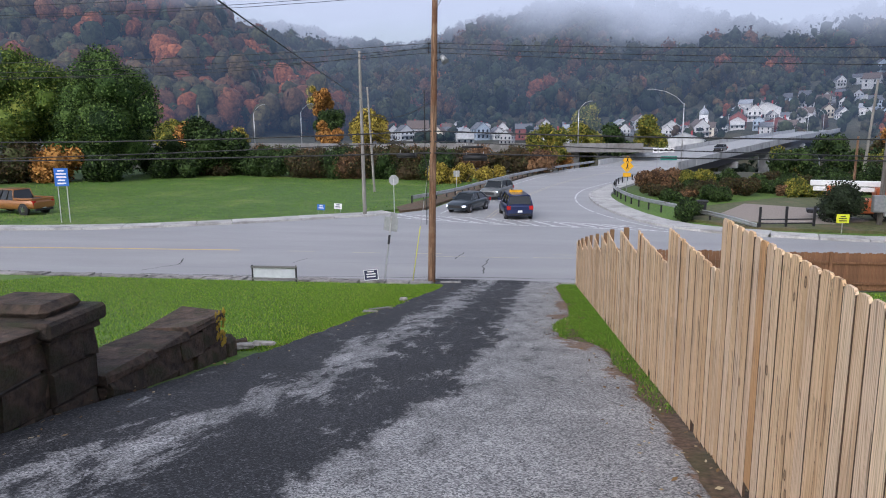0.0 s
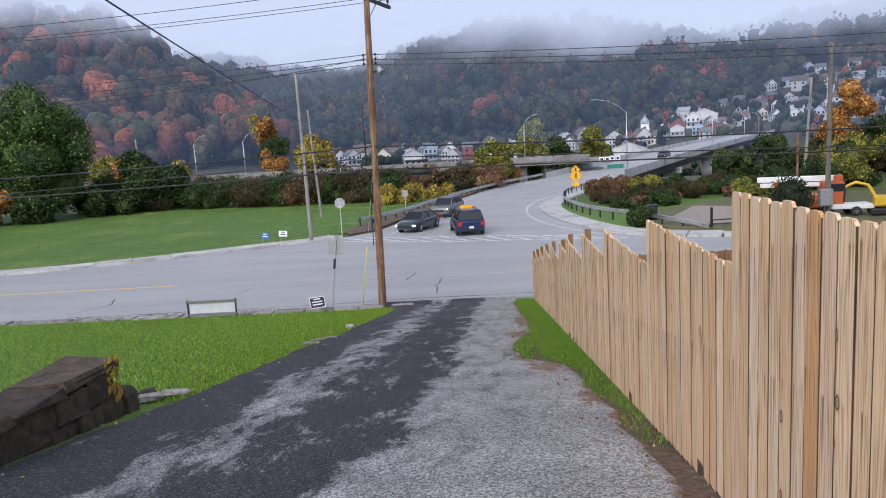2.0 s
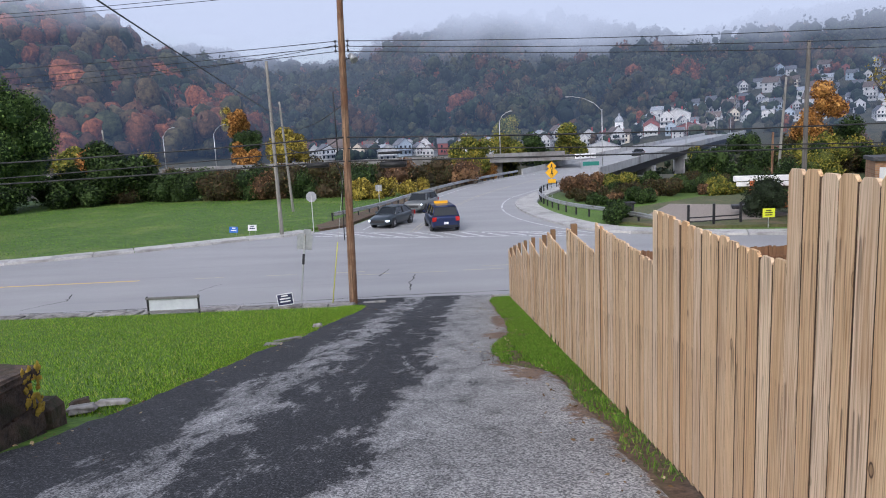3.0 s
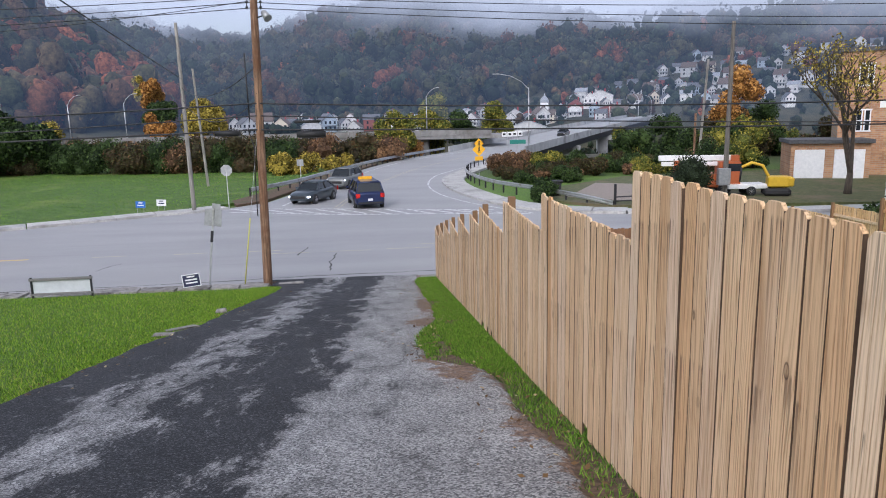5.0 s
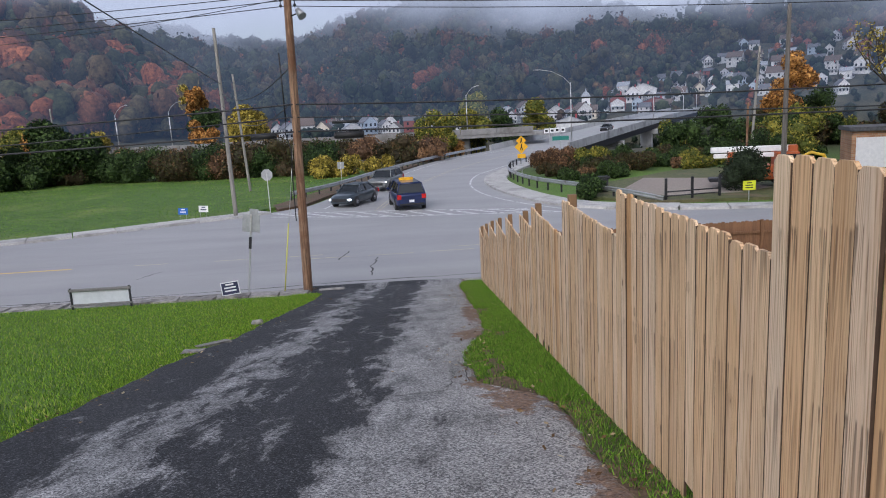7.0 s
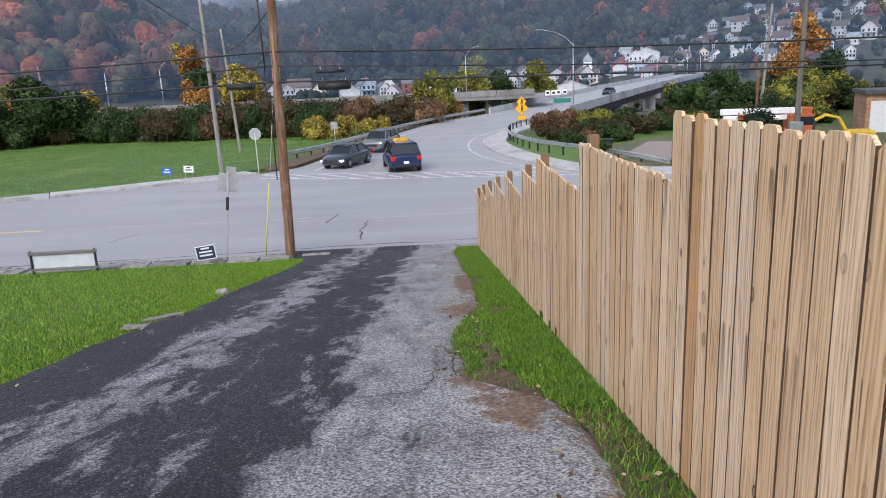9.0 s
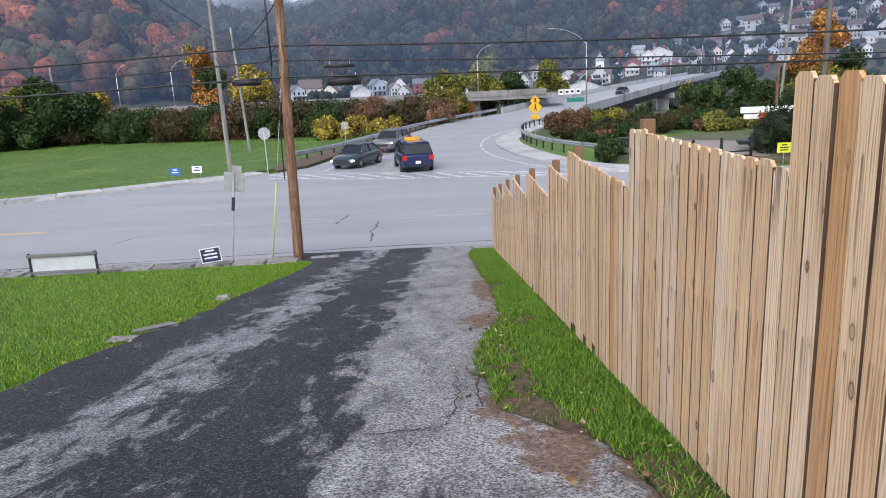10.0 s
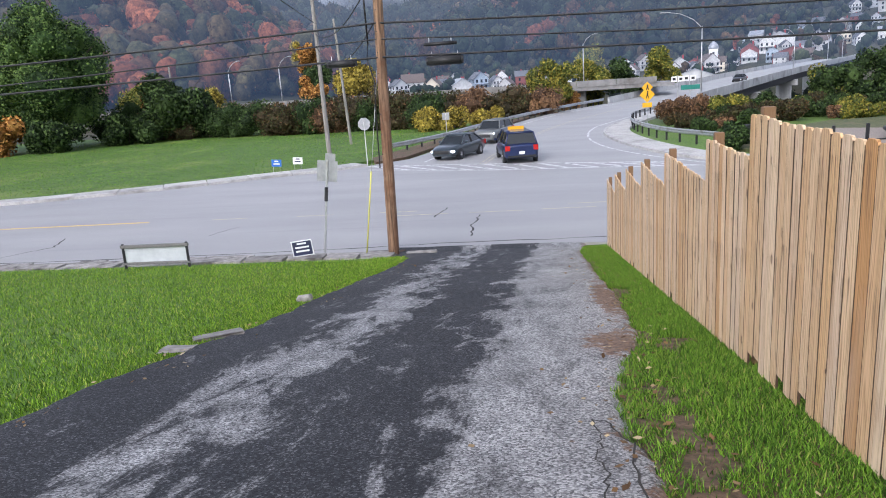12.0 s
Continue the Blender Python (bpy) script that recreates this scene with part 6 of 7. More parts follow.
# ---- the town across the river ----
def gable_house(w, d, h, roof_h, wall_mat, roof_mat, label, n_front=3, n_side=2, porch=True):
    """A small two-storey gabled house, gable end towards -y, on its base."""
    b = thing("house", label, "house")
    bm = bmesh.new()
    block(bm, (0, 0, h / 2 - 1.5), (w, d, h + 3.0))
    v = [bm.verts.new(p) for p in ((-w / 2, -d / 2, h), (w / 2, -d / 2, h), (0, -d / 2, h + roof_h), (-w / 2, d / 2, h), (w / 2, d / 2, h), (0, d / 2, h + roof_h))]
    bm.faces.new((v[0], v[1], v[2]))
    bm.faces.new((v[3], v[5], v[4]))
    part("wall", bm, wall_mat, b)
    bm = bmesh.new()
    o = 0.4
    k = roof_h / (w / 2)
    for s in (-1, 1):
        loft(bm, [[(s * (w / 2 + o), y, h - o * k), (0, y, h + roof_h), (0, y, h + roof_h + 0.2), (s * (w / 2 + o), y, h - o * k + 0.2)] for y in (-d / 2 - o, d / 2 + o)], smooth=False)
    roof = part("roof", bm, roof_mat, b)
    bm = bmesh.new()
    block(bm, (w * 0.18, d * 0.15, h + roof_h), (0.6, 0.6, 1.6))
    part("chimney", bm, M_RED, roof)
    for z in (1.6, 4.3):
        if z + 1 > h:
            continue
        for i in range(n_front):
            x = (i + 0.5) / n_front * w - w / 2
            bm = bmesh.new()
            block(bm, (x, -d / 2 - 0.03, z), (1.0, 0.1, 1.5))
            part("window", bm, M_GLASS, b)
        for i in range(n_side):
            y = (i + 0.5) / n_side * d - d / 2
            for s in (-1, 1):
                bm = bmesh.new()
                block(bm, (s * (w / 2 + 0.03), y, z), (0.1, 1.0, 1.5))
                part("window", bm, M_GLASS, b)
    if porch:
        bm = bmesh.new()
        block(bm, (0, -d / 2 - 1.0, 2.75), (w * 0.95, 2.0, 0.25))
        part("porch_roof", bm, roof_mat, b)
    return b


ROOFS = [surface("slate_roof", (0.09, 0.095, 0.11), (0.16, 0.165, 0.18), 2, 0.85), surface("brown_roof", (0.10, 0.075, 0.06), (0.16, 0.12, 0.10), 2, 0.85), surface("pale_roof", (0.28, 0.30, 0.33), (0.36, 0.38, 0.41), 2, 0.7)]
M_SIDING = surface("white_siding", (0.42, 0.43, 0.44), (0.66, 0.66, 0.66), 0.8, 0.7, random_tint=0.35)
WALLS = [("white", M_SIDING), ("pale grey", surface("grey_siding", (0.42, 0.44, 0.47), (0.52, 0.54, 0.57), 3, 0.7)), ("cream", surface("cream_siding", (0.55, 0.5, 0.4), (0.66, 0.6, 0.5), 3, 0.7)), ("brick red", surface("red_siding", (0.18, 0.05, 0.04), (0.26, 0.08, 0.06), 3, 0.8)), ("pale blue", surface("blue_siding", (0.3, 0.37, 0.45), (0.4, 0.47, 0.55), 3, 0.7))]
kinds = []
for (nm, wm), rf, w, d, h, rh in ((WALLS[0], 0, 7, 9, 5.6, 3.4), (WALLS[0], 1, 8, 10, 6.0, 3.6), (WALLS[1], 0, 7.5, 9, 5.6, 3.0), (WALLS[2], 1, 7, 8, 5.4, 3.2), (WALLS[0], 2, 9, 8, 5.2, 2.6), (WALLS[3], 0, 9, 9, 6.0, 2.6), (WALLS[4], 0, 7, 9, 5.6, 3.0)):
    kinds.append(gable_house(w, d, h, rh, wm, ROOFS[rf], "small %s gabled town house with a pitched roof" % nm))
ORDER = (0, 2, 1, 3, 0, 4, 6, 0, 1, 5, 2, 0, 4, 1)
tr = random.Random(23)
STREETS = ((-13, 6, 285, 16), (-11, 7, 318, 15), (-9, 8, 350, 11), (9, 18, 300, 9), (10, 30, 328, 17), (14, 38, 352, 22), (17, 42, 378, 22), (20, 43, 404, 20), (22, 43, 432, 14))
used, count = set(), 0
for a0, a1, r, n in STREETS:
    for k in range(n):
        az = radians(a0 + (a1 - a0) * (k + tr.uniform(0.25, 0.75)) / n)
        rr = r + tr.uniform(-9, 9)
        x, y = -1.4 + rr * math.sin(az), -5.6 + rr * math.cos(az)
        kind = ORDER[count % len(ORDER)]
        count += 1
        m = pose(x, y, land(x, y), 0, 0, tr.choice((0, 90, 20, -15, 75)) - math.degrees(az)) @ Matrix.Diagonal((tr.uniform(0.68, 0.9),) * 3 + (1,))
        src = kinds[kind]
        if kind in used:
            src = copy_thing(src, m)
        else:
            src.matrix_basis = m
            used.add(kind)
        src["group"] = "town houses"
for az, r, label, wm, rf, w, d, h in ((9.6, 300, "tall plain white gabled house near the bridge", M_SIDING, 2, 7, 9, 5.0), (16.2, 335, "large white house with a blue-grey roof", M_SIDING, 2, 11, 8, 5.0), (14.3, 312, "red barn-like building near the bridge", WALLS[3][1], 0, 6.5, 8, 4.0), (17.0, 300, "dark red brick warehouse by the bridge end", WALLS[3][1], 0, 13, 9, 3.2), (0.5, 275, "long low white commercial building", M_SIDING, 2, 13, 8, 3.2), (10.6, 262, "long white-roofed shed by the river", M_SIDING, 2, 13, 8, 1.6)):
    b = gable_house(w, d, h, 2.4, wm, ROOFS[rf], label, 4, 2, False)
    a = radians(az)
    x, y = -1.4 + r * math.sin(a), -5.6 + r * math.cos(a)
    b.matrix_basis = pose(x, y, max(land(x, y), -1.0) - 0.3, 0, 0, -az)
# the church with its domed tower
a = radians(11.9)
cx, cy = -1.4 + 300 * math.sin(a), -5.6 + 300 * math.cos(a)
ch = thing("church", "white church with a domed bell tower", "church", at=pose(cx, cy, land(cx, cy), 0, 0, -12) @ Matrix.Diagonal((0.72, 0.72, 0.72, 1)))
bm = bmesh.new()
block(bm, (0, 4, 3.0), (7, 12, 9))
block(bm, (0, -3, 5.0), (4.5, 4.5, 13))
part("wall", bm, M_WHITE, ch)
bm = bmesh.new()
loft(bm, [[(r * math.cos(k * math.pi / 5), -3 + r * math.sin(k * math.pi / 5), z) for k in range(10)] for r, z in ((2.4, 11.5), (2.6, 12.2), (2.2, 13.4), (1.2, 14.6), (0.5, 15.2), (0.15, 16.6))])
part("dome", bm, ROOFS[2], ch)
for z in (3, 6, 9):
    bm = bmesh.new()
    block(bm, (0, -5.28, z), (1.1, 0.1, 1.7))
    part("window", bm, M_GLASS, ch)


# ---- old house, brick block and garages to the side ----
def window_unit(parent, m, w, h, mat=None):
    """A double-hung sash window in a white frame."""
    bm = bmesh.new()
    for x, z, sx, sz in ((-w / 2, 0, 0.1, h + 0.1), (w / 2, 0, 0.1, h + 0.1), (0, h / 2, w + 0.2, 0.12), (0, -h / 2, w + 0.2, 0.12), (0, 0, w, 0.07)):
        block(bm, (x, 0, z), (sx, 0.12, sz))
    f = part("window", bm, M_WHITE, parent)
    f.matrix_basis = m
    for z in (-h / 4, h / 4):
        bm = bmesh.new()
        block(bm, (0, 0.02, z), (w - 0.08, 0.03, h / 2 - 0.06))
        part("pane", bm, M_GLASS, f)
    return f


def old_house():
    """Derelict clapboard house, its long side facing up the yard."""
    h = thing("derelict_house", "derelict wooden house with white paint peeling off dark boards", "house", at=pose(20.4, 24.0, 0.0, 0, 0, -41))
    L, D, H = 11.0, 8.0, 13.0
    bm = bmesh.new()
    block(bm, (L / 2, D / 2 + 0.05, H / 2 - 0.5), (L - 0.1, D - 0.1, H + 1))
    part("wall", bm, M_PEEL, h)
    me = None
    n = 40
    for k in range(n):
        z = 0.6 + k * 0.3
        if me is None:
            bm = bmesh.new()
            loft(bm, [[(x, 0.06, 0), (x, -0.035, 0), (x, -0.005, 0.31), (x, 0.06, 0.31)] for x in (0.05, L)], smooth=False)
            ob = part("clapboard", bm, M_PEEL, h)
            ob.location = (0, 0, z)
            me = ob.data
        else:
            share("clapboard", me, h, pose(0, 0, z))
    bm = bmesh.new()
    block(bm, (0.0, -0.03, H / 2), (0.22, 0.12, H))
    part("corner_trim", bm, M_WHITE, h)
    bm = bmesh.new()
    path_tube(bm, [(0.2, -0.1, 6.0), (1.5, -0.12, 5.75), (3.5, -0.12, 5.8), (7, -0.12, 6.3)], 0.03)
    part("cable", bm, M_WHITE, h)
    window_unit(h, pose(2.5, -0.08, 5.75), 0.85, 1.5)
    window_unit(h, pose(8.6, -0.08, 5.0), 0.85, 1.5)
    window_unit(h, pose(5.5, -0.08, 10.2), 0.85, 1.6)
    bm = bmesh.new()
    prism(bm, [(-0.5, -0.5), (L + 0.5, -0.5), (L + 0.5, D + 0.5), (-0.5, D + 0.5)], H + 0.05, H + 0.3)
    loft(bm, [[(x, -0.5, H + 0.3), (x, D + 0.5, H + 0.3), (x, D / 2, H + 3.2)] for x in (-0.5, L + 0.5)], smooth=False)
    part("roof", bm, M_ROOF, h)
    # the low wing at its end
    W = 2.5
    bm = bmesh.new()
    block(bm, (-W / 2, 2.6, 2.95), (W, 4.6, 5.9))
    wing = part("wing", bm, M_PEEL_WING, h)
    for k in range(17):
        bm = bmesh.new()
        z = 0.6 + k * 0.3
        loft(bm, [[(x, 0.32, z), (x, 0.26, z), (x, 0.29, z + 0.31), (x, 0.32, z + 0.31)] for x in (-W, -0.05)], smooth=False)
        part("clapboard", bm, M_PEEL_WING, wing)
    bm = bmesh.new()
    block(bm, (-1.2, 0.22, 4.2), (0.85, 0.1, 2.5), bevel=0.01)
    part("door", bm, M_WHITE, wing)
    bm = bmesh.new()
    loft(bm, [[(-W - 0.4, y, 5.85), (-W - 0.4, y, 6.05), (0, y, 7.0), (0, y, 6.75)] for y in (-0.25, 5.2)], smooth=False)
    part("wing_roof", bm, M_ROOF, h)
    bm = bmesh.new()
    block(bm, (-W / 2 - 0.2, -0.28, 5.98), (W + 0.4, 0.06, 0.3))
    part("fascia", bm, M_WHITE, wing)
    return h


old_house()
bb = thing("brick_building", "buff brick apartment block with a flat parapet roof", "building", at=pose(36.0, 56.0, 0.0, 0, 0, -31))
bm = bmesh.new()
block(bm, (9, 8, 4.9), (18, 16, 10.6))
part("wall", bm, M_BRICK, bb)
bm = bmesh.new()
block(bm, (9, 8, 10.35), (18.4, 16.4, 0.35))
part("parapet", bm, M_ROOF, bb)
bm = bmesh.new()
loft(bm, [[(r * math.cos(k * math.pi / 6) * 1.6 + 12, r * math.sin(k * math.pi / 6) + 9, z) for k in range(12)] for r, z in ((5.5, 10.5), (4.2, 11.9), (1.5, 12.6))])
part("roof", bm, M_ROOF, bb)
for x in (1.5, 2.1, 5.45, 7.4, 9.7, 12.2):
    for z in (8.3, 4.6):
        window_unit(bb, pose(x, -0.04, z), 0.85 if x > 3 else 0.4, 1.75)
gb = thing("garage_building", "low buff garage with white peeling doors", "building", at=pose(31.0, 54.0, 0.0, 0, 0, -20))
bm = bmesh.new()
block(bm, (2.8, 2.2, 1.4), (5.8, 4.4, 3.2))
part("wall", bm, M_BRICK, gb)
bm = bmesh.new()
block(bm, (2.8, 2.1, 3.05), (6.2, 4.8, 0.3))
part("roof", bm, M_ROOF, gb)
for x in (1.3, 4.2):
    bm = bmesh.new()
    block(bm, (x, -0.05, 1.2), (2.2, 0.1, 2.4), bevel=0.01)
    part("door", bm, M_WHITE, gb)

# ---- the yard's other fences ----
for yf, top in ((14.2, 3.92), (16.65, 3.5), (19.1, 3.08), (21.55, 2.64), (24.0, 2.2)):
    fence_panel(yf, 2.43, top, 13.7, drive_z, M_PINE_IN, M_POST, "yellow pine fence panel showing its rails and posts", "yard fence panels", True, rise=0.06)
for k in range(5):
    f = thing("fence_panel", "brown stained board fence panel along the road", "fence panel", "brown fence panels", at=pose(0.4 + 2.45 * k, 24.35, -0.05))
    for j in range(17):
        me = picket_mesh(0.136, 1.55 + 0.02 * math.sin(j * 2.1))
        me.materials.append(M_BROWNF)
        me.materials.append(M_BROWNF)
        share("picket", me, f, pose(0.07 + 0.143 * j, 0, 0.05, 0, 0, 90))
    for z in (0.35, 1.2):
        bm = bmesh.new()
        block(bm, (1.22, -0.05, z), (2.44, 0.04, 0.09))
        part("rail", bm, M_BROWNF, f)
    bm = bmesh.new()
    block(bm, (2.44, -0.08, 0.8), (0.1, 0.1, 1.7), bevel=0.006)
    part("post", bm, M_BROWNF, f)
f = thing("post_fence", "dark wooden post and rail fence by the lot", "fence")
for x, y in ((12.4, 41.6), (14.1, 41.9), (15.9, 42.2)):
    bm = bmesh.new()
    block(bm, (x, y, 0.65), (0.14, 0.14, 1.5), bevel=0.012)
    part("post", bm, M_DARKMETAL, f)
for z in (0.32, 0.58):
    bm = bmesh.new()
    tube(bm, (12.4, 41.55, z), (15.9, 42.15, z), 0.04)
    part("rail", bm, M_DARKMETAL, f)

# ---- vehicles ----
def wheel(parent, x, y, r, w, side):
    bm = bmesh.new()
    loft(bm, [[(x + q * math.cos(k * math.pi / 10), y + s, r + q * math.sin(k * math.pi / 10)) for k in range(20)] for q, s in ((r * 0.62, -w / 2), (r * 0.94, -w / 2), (r, -w / 2 + 0.03), (r, w / 2 - 0.03), (r * 0.94, w / 2), (r * 0.62, w / 2))])
    t = part("wheel", bm, M_BLACK, parent)
    bm = bmesh.new()
    ys = y + side * (w / 2 + 0.004)
    for k in range(7):
        a = k * 2 * math.pi / 7
        block(bm, (x + math.cos(a) * r * 0.36, ys, r + math.sin(a) * r * 0.36), (r * 0.5, 0.03, r * 0.17), m=Matrix.Translation((x + math.cos(a) * r * 0.36, ys, r + math.sin(a) * r * 0.36)) @ Matrix.Rotation(-a, 4, "Y") @ Matrix.Translation((-(x + math.cos(a) * r * 0.36), -ys, -(r + math.sin(a) * r * 0.36))))
    tube(bm, (x, ys - side * 0.02, r), (x, ys + side * 0.02, r), r * 0.16, n=10)
    part("rim", bm, M_CHROME, t)


def car(name, label, cat, at, paint, length, width, body, cabin, wheel_x, wheel_r, bed=None, plate_y=0.0):
    """A car facing +x. body: stations (x, sill, belt, half width). cabin: (x at the belt, x at the roof) for the windscreen and the rear, and the roof's height."""
    c = thing(name, label, cat, at=at)
    hw = width / 2
    bm = bmesh.new()
    rings = []
    for x, lo, hi, f in body:
        w = hw * f
        half = [(0.0, lo), (w * 0.86, lo), (w * 0.97, lo + 0.1), (w, lo + (hi - lo) * 0.45), (w * 0.985, hi - 0.12), (w * 0.93, hi - 0.02), (w * 0.6, hi + 0.015), (0.0, hi + 0.03)]
        rings.append([(x, y, z) for y, z in half] + [(x, -y, z) for y, z in half[-2:0:-1]])
    loft(bm, rings)
    shell = part("body", bm, paint, c)
    (fx0, fx1), (rx0, rx1), roof, belt = cabin
    ins, top = hw * 0.90, hw * 0.70
    # glasshouse: dark panes inside painted pillars and roof
    bm = bmesh.new()
    lo = [(fx0, ins), (rx0, ins), (rx0, -ins), (fx0, -ins)]
    hi = [(fx1, top), (rx1, top), (rx1, -top), (fx1, -top)]
    loft(bm, [[(x, y, belt - 0.05) for x, y in lo], [(x, y, roof - 0.05) for x, y in hi]], smooth=False)
    part("window", bm, M_GLASS, c)
    bm = bmesh.new()
    loft(bm, [[(x * 1.0 + s[0], y * s[1], z) for (x, y), s in zip(hi, ((0.04, k), (-0.04, k), (-0.04, k), (0.04, k)))] for z, k in ((roof - 0.07, 1.05), (roof - 0.01, 1.02), (roof + 0.03, 0.8))])
    part("roof", bm, paint, c)
    mid = [0.0, 0.36, 0.70, 1.0] if cat != "car" or length > 4.9 else [0.0, 0.48, 1.0]
    for s in (-1, 1):
        for u in mid:
            a = Vector((fx0 + (rx0 - fx0) * u, s * (ins + 0.012), belt - 0.04))
            b = Vector((fx1 + (rx1 - fx1) * u, s * (top + 0.02), roof - 0.03))
            bm = bmesh.new()
            tube(bm, a, b, 0.045, 0.04, 6)
            part("pillar", bm, paint if u in (0.0, 1.0) else M_BLACK, c)
        bm = bmesh.new()
        block(bm, (fx0 - 0.35, s * (hw + 0.08), belt + 0.08), (0.16, 0.2, 0.15), bevel=0.04)
        part("mirror", bm, paint, c)
        bm = bmesh.new()
        block(bm, (length / 2 - 0.22, s * hw * 0.70, body[-2][2] - 0.13), (0.36, hw * 0.42, 0.15), bevel=0.04)
        part("headlight", bm, M_LAMP if "lit" in label else M_LENS, c)
        bm = bmesh.new()
        block(bm, (-length / 2 + 0.09, s * hw * 0.80, body[1][2] - 0.22), (0.2, hw * 0.3, 0.3 if cat != "pickup truck" else 0.4), bevel=0.03)
        part("taillight", bm, M_TAIL, c)
        for x in wheel_x:
            bm = bmesh.new()
            loft(bm, [[(x + q * math.cos(k * math.pi / 8), s * (hw * d), wheel_r + q * math.sin(k * math.pi / 8)) for k in range(16)] for q, d in ((wheel_r * 1.16, 0.8), (wheel_r * 1.16, 1.004))])
            part("wheel_arch", bm, M_BLACK, c)
            wheel(c, x, s * (hw - 0.09), wheel_r, 0.22, s)
        for u in mid[1:-1]:
            bm = bmesh.new()
            block(bm, (fx0 + (rx0 - fx0) * u + 0.16, s * (hw * 0.985), belt - 0.15), (0.16, 0.03, 0.035), bevel=0.008)
            part("door_handle", bm, paint, c)
    bm = bmesh.new()
    block(bm, (length / 2 - 0.02, 0, body[-1][1] + 0.18), (0.08, hw * 1.2, 0.22), bevel=0.02)
    part("grille", bm, M_BLACK, c)
    bm = bmesh.new()
    block(bm, (-length / 2 + 0.0, 0, 0.62 if cat != "pickup truck" else 0.6), (0.03, 0.32, 0.16), bevel=0.005)
    part("number_plate", bm, M_WHITE, c)
    bm = bmesh.new()
    block(bm, (-length / 2 + 0.06, 0, 0.42), (0.14, width * 0.8, 0.14), bevel=0.03)
    part("bumper", bm, M_BLACK, c)
    return c


def paint(name, c):
    return plain(name, c, 0.28, 0.25, 0.6)


SEDAN = ((-2.28, 0.42, 0.78, 0.78), (-2.1, 0.28, 0.98, 0.92), (-1.2, 0.22, 0.98, 1.0), (0.2, 0.2, 0.93, 1.0), (1.0, 0.22, 0.92, 1.0), (1.8, 0.24, 0.80, 0.96), (2.15, 0.26, 0.68, 0.86), (2.28, 0.34, 0.58, 0.72))
SUV = ((-2.2, 0.5, 0.95, 0.82), (-2.08, 0.34, 1.12, 0.94), (-1.2, 0.28, 1.1, 1.0), (0.2, 0.26, 1.06, 1.0), (1.0, 0.28, 1.05, 1.0), (1.8, 0.3, 0.98, 0.97), (2.12, 0.32, 0.9, 0.9), (2.22, 0.42, 0.74, 0.8))
VAN = ((-2.57, 0.48, 0.95, 0.84), (-2.45, 0.3, 1.1, 0.95), (-1.2, 0.24, 1.08, 1.0), (0.4, 0.22, 1.04, 1.0), (1.3, 0.24, 1.02, 1.0), (2.0, 0.26, 0.9, 0.96), (2.42, 0.28, 0.74, 0.86), (2.57, 0.36, 0.6, 0.74))
TRUCK = ((-2.95, 0.6, 0.98, 0.92), (-2.85, 0.5, 1.15, 0.97), (-1.0, 0.42, 1.15, 1.0), (0.2, 0.4, 1.15, 1.0), (1.2, 0.4, 1.15, 1.0), (2.4, 0.42, 1.1, 0.98), (2.8, 0.45, 1.02, 0.92), (2.92, 0.5, 0.8, 0.84))
car("sedan", "dark blue-grey sedan with lit headlights near the crosswalk", "car", pose(-7.3, 49.4, 0, 0, 0, -112), paint("paint_slate", (0.04, 0.055, 0.068)), 4.56, 1.78, SEDAN, ((1.05, 0.35), (-1.75, -1.0), 1.44, 0.95), (-1.33, 1.36), 0.32)
car("suv", "silver-grey compact suv with lit headlights on the road", "car", pose(-5.7, 58.9, 0, 0, 0, -107), paint("paint_pewter", (0.16, 0.17, 0.17)), 4.42, 1.86, SUV, ((1.05, 0.5), (-2.0, -1.72), 1.66, 1.07), (-1.3, 1.34), 0.35)
van = car("minivan", "dark blue minivan taxi with a yellow roof sign", "minivan", pose(-3.5, 46.5, 0, 0, 0, 100), paint("paint_navy", (0.008, 0.020, 0.085)), 5.15, 1.98, VAN, ((1.75, 0.85), (-2.45, -2.25), 1.76, 1.05), (-1.55, 1.5), 0.34)
bm = bmesh.new()
block(bm, (-0.3, 0, 1.86), (0.12, 0.95, 0.2), bevel=0.02)
part("roof_sign", bm, M_SIGNYEL, van, "yellow taxi roof sign")
bars(van, 0.3, 1.0, 0.7, 1, M_WHITE, -0.99, 0.09)
pick = car("pickup_truck", "orange-brown crew-cab pickup truck parked on the grass", "pickup truck", pose(-42.2, 43.6, 0.12, 0, 0, 168), paint("paint_copper", (0.36, 0.15, 0.05)), 5.85, 2.0, TRUCK, ((1.55, 0.95), (-0.85, -0.7), 1.92, 1.15), (-1.85, 1.85), 0.42)
bm = bmesh.new()
block(bm, (-1.95, 0, 1.16), (1.75, 1.7, 0.06))
part("bed", bm, M_BLACK, pick)
for s in (-1, 1):
    bm = bmesh.new()
    block(bm, (-1.9, s * 0.93, 1.24), (1.95, 0.12, 0.16), bevel=0.03)
    part("bed_rail", bm, bpy.data.materials["paint_copper"], pick)
bm = bmesh.new()
block(bm, (-2.84, 0, 1.2), (0.1, 1.75, 0.2), bevel=0.03)
part("tailgate", bm, bpy.data.materials["paint_copper"], pick)
car("sedan", "small dark car driving on the bridge", "car", pose(33.5, 143.0, 0.75, 0.6, 0, -118), paint("paint_black", (0.012, 0.012, 0.014)), 4.56, 1.78, SEDAN, ((1.05, 0.35), (-1.75, -1.0), 1.44, 0.95), (-1.33, 1.36), 0.32)

M_ORANGE = plain("machine_orange", (0.42, 0.10, 0.025), 0.5)
M_MYEL = plain("machine_yellow", (0.62, 0.40, 0.02), 0.5)
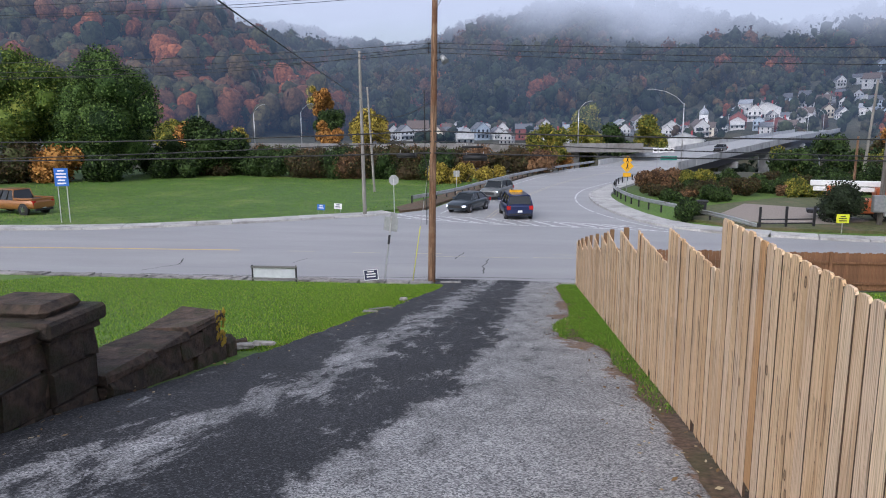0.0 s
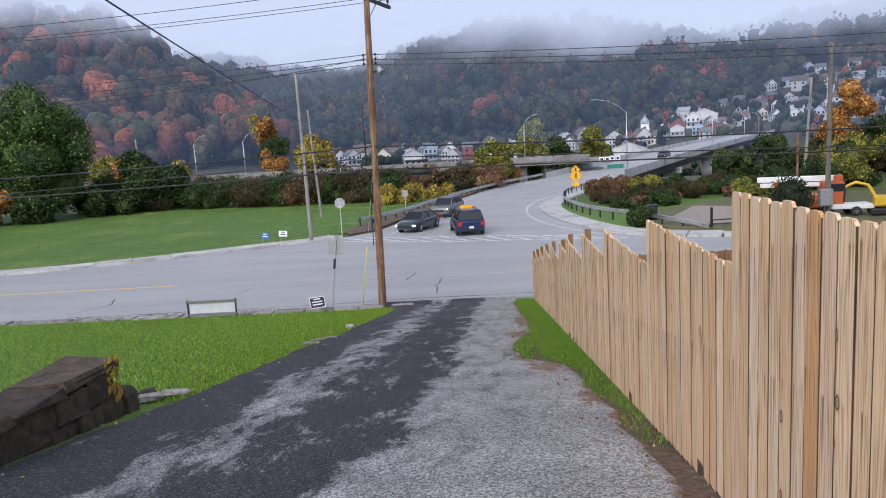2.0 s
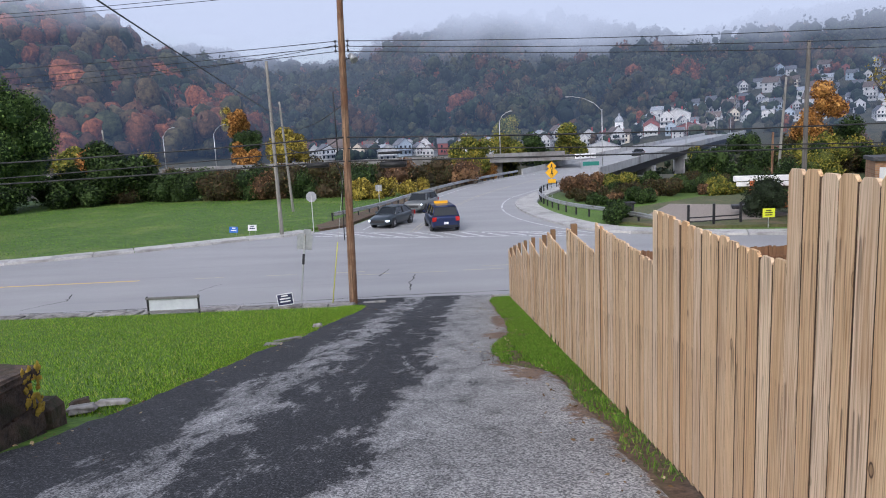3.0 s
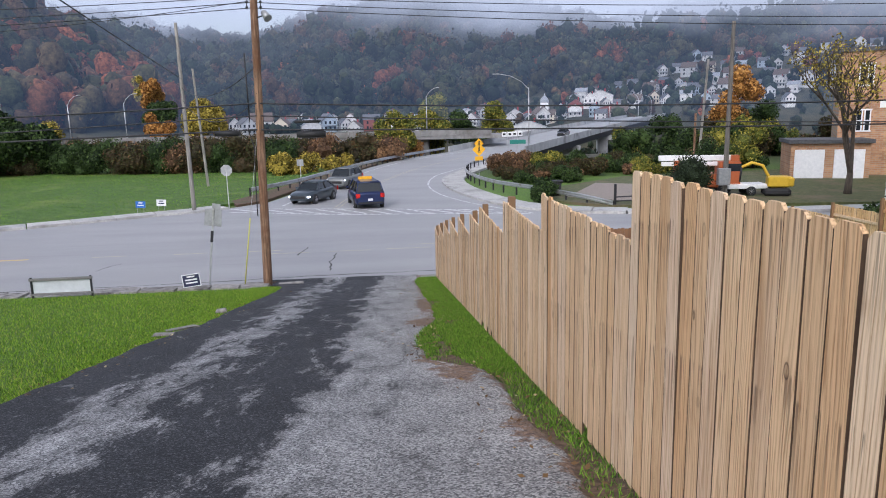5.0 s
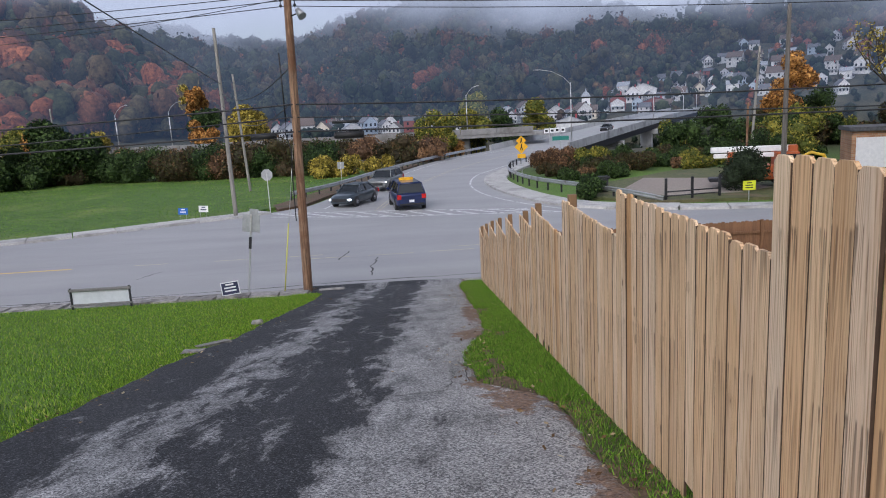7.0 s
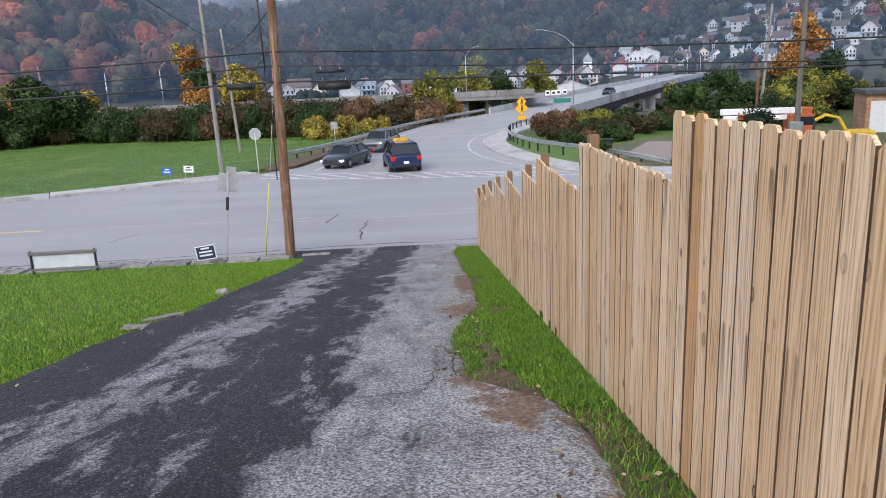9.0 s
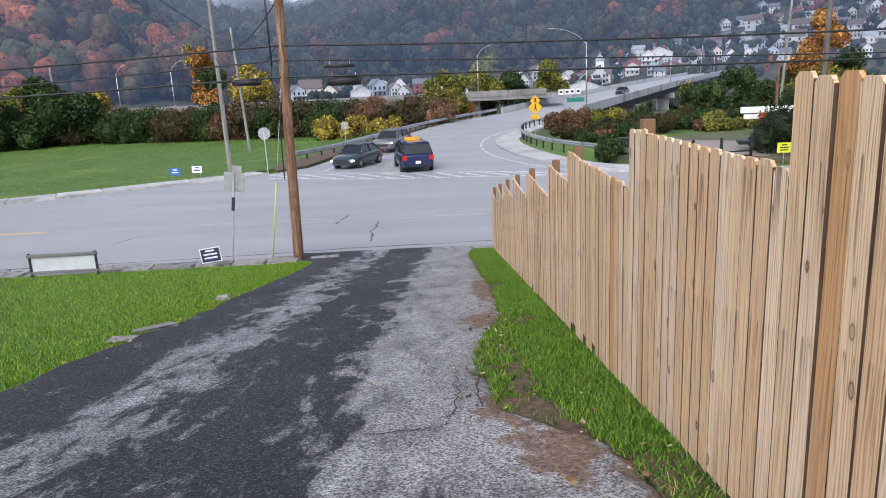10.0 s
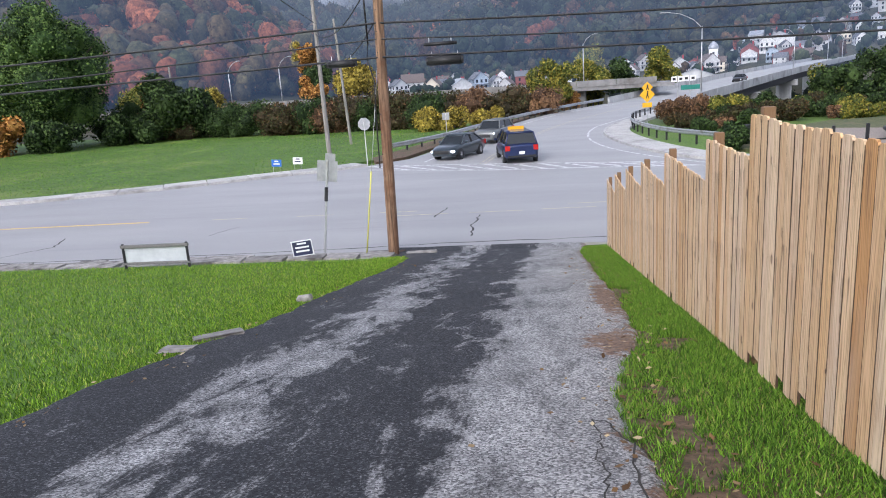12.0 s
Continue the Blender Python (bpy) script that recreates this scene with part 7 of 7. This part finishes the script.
bt = thing("bucket_truck", "orange and white bucket truck with its boom folded", "work truck", at=pose(19.0, 46.2, 0.1, 0, 0, -16))
for nm, c, s, m in (("body", (0.6, 0, 0.95), (2.6, 2.0, 0.9), M_ORANGE), ("cab", (2.6, 0, 1.4), (1.4, 2.0, 1.7), M_ORANGE), ("chassis", (0.6, 0, 0.5), (5.4, 1.2, 0.25), M_DARKMETAL), ("turret", (-0.6, 0, 1.8), (0.7, 0.7, 1.0), M_ORANGE), ("bucket", (3.0, -0.2, 2.35), (0.55, 0.6, 0.6), M_ORANGE)):
    bm = bmesh.new()
    block(bm, c, s, bevel=0.06)
    part(nm, bm, m, bt)
bm = bmesh.new()
block(bm, (0.6, 0, 2.45), (5.2, 0.35, 0.38), bevel=0.04)
part("boom", bm, M_WHITE, bt, "white folding boom")
bm = bmesh.new()
block(bm, (0.2, 0, 2.05), (4.0, 0.3, 0.3), bevel=0.04)
part("boom", bm, M_WHITE, bt)
bm = bmesh.new()
block(bm, (2.9, 0, 1.85), (0.9, 2.02, 0.55), bevel=0.03)
part("window", bm, M_GLASS, bt)
for x in (-1.0, 2.3):
    for s in (-1, 1):
        wheel(bt, x, s * 0.9, 0.42, 0.26, s)
ex = thing("excavator", "yellow compact excavator with a folded arm", "excavator", at=pose(24.0, 43.6, 0.08, 0, 0, 160))
for s in (-0.55, 0.55):
    bm = bmesh.new()
    block(bm, (0, s, 0.28), (1.7, 0.3, 0.5), bevel=0.14)
    part("track", bm, M_BLACK, ex)
for nm, c, s, m in (("body", (-0.1, 0, 0.95), (1.4, 1.1, 0.7), M_MYEL), ("counterweight", (-0.8, 0, 0.95), (0.4, 1.2, 0.6), M_MYEL)):
    bm = bmesh.new()
    block(bm, c, s, bevel=0.08)
    part(nm, bm, m, ex)
bm = bmesh.new()
path_tube(bm, [(0.4, 0, 1.1), (0.9, 0, 2.0), (1.6, 0, 2.2), (2.2, 0, 1.9)], 0.11, 6)
part("arm", bm, M_MYEL, ex)
bm = bmesh.new()
tube(bm, (2.2, 0, 1.9), (2.3, 0, 0.9), 0.09, 0.07, 6)
part("stick", bm, M_DARKMETAL, ex)
tl = thing("trailer", "white flatbed trailer parked in the lot", "trailer", at=pose(22.3, 44.6, 0.08, 0, 0, -8))
bm = bmesh.new()
block(bm, (0, 0, 0.62), (2.6, 1.6, 0.3), bevel=0.03)
part("body", bm, M_WHITE, tl)
for s in (-1, 1):
    wheel(tl, 0.2, s * 0.78, 0.32, 0.2, s)
ub = thing("utility_box", "grey metal utility box on the pole", "utility box", at=pose(20.05, 43.0, 1.0))
bm = bmesh.new()
block(bm, (0, 0, 0.5), (0.8, 0.4, 1.1), bevel=0.03)
part("body", bm, M_SIGNBACK, ub)
bm = bmesh.new()
block(bm, (0, -0.22, 0.5), (0.66, 0.03, 0.95), bevel=0.01)
part("door", bm, M_SIGNBACK, ub)
bn = thing("litter_bin", "black bin standing behind the guardrail", "bin", at=pose(9.9, 47.4, 0.1))
bm = bmesh.new()
tube(bm, (0, 0, 0), (0, 0, 0.95), 0.4, 0.46, 12)
part("body", bm, M_BLACK, bn)
bm = bmesh.new()
block(bm, (0, 0, 1.0), (1.0, 0.8, 0.14), bevel=0.05)
part("lid", bm, M_BLACK, bn)

# ---- small stones at the edge of the drive ----
sr = random.Random(31)
for x, y, sx, sy, sz, m, lab in ((-5.6, 10.72, 0.34, 0.22, 0.03, M_DIRTSLAB, "flat pale stone at the lawn edge"), (-5.52, 11.5, 0.56, 0.34, 0.03, M_DIRTSLAB, "flat grey stone at the lawn edge"), (-5.5, 14.4, 0.24, 0.2, 0.12, M_DIRTSLAB, "rough grey rock at the lawn edge"), (-6.1, 4.6, 0.3, 0.24, 0.1, M_DIRTSLAB, "broken stone below the wall end"), (-5.95, 5.0, 0.36, 0.2, 0.06, M_DIRTSLAB, "broken flat stone below the wall end"), (-6.3, 4.9, 0.24, 0.2, 0.12, M_STONE, "dark stone below the wall end")):
    bm = bmesh.new()
    block(bm, (0, 0, 0), (sx, sy, sz), bevel=min(sx, sy, sz) * 0.3)
    for v in bm.verts:
        v.co += Vector((sr.uniform(-1, 1), sr.uniform(-1, 1), sr.uniform(-0.5, 0.5))) * 0.025
    ob = part("stone", bm, m)
    ob.matrix_basis = pose(x, y, drive_z(y) + sz * 0.1, -9.8, 0, sr.uniform(-20, 40))
    tagged(ob, lab, "stone")
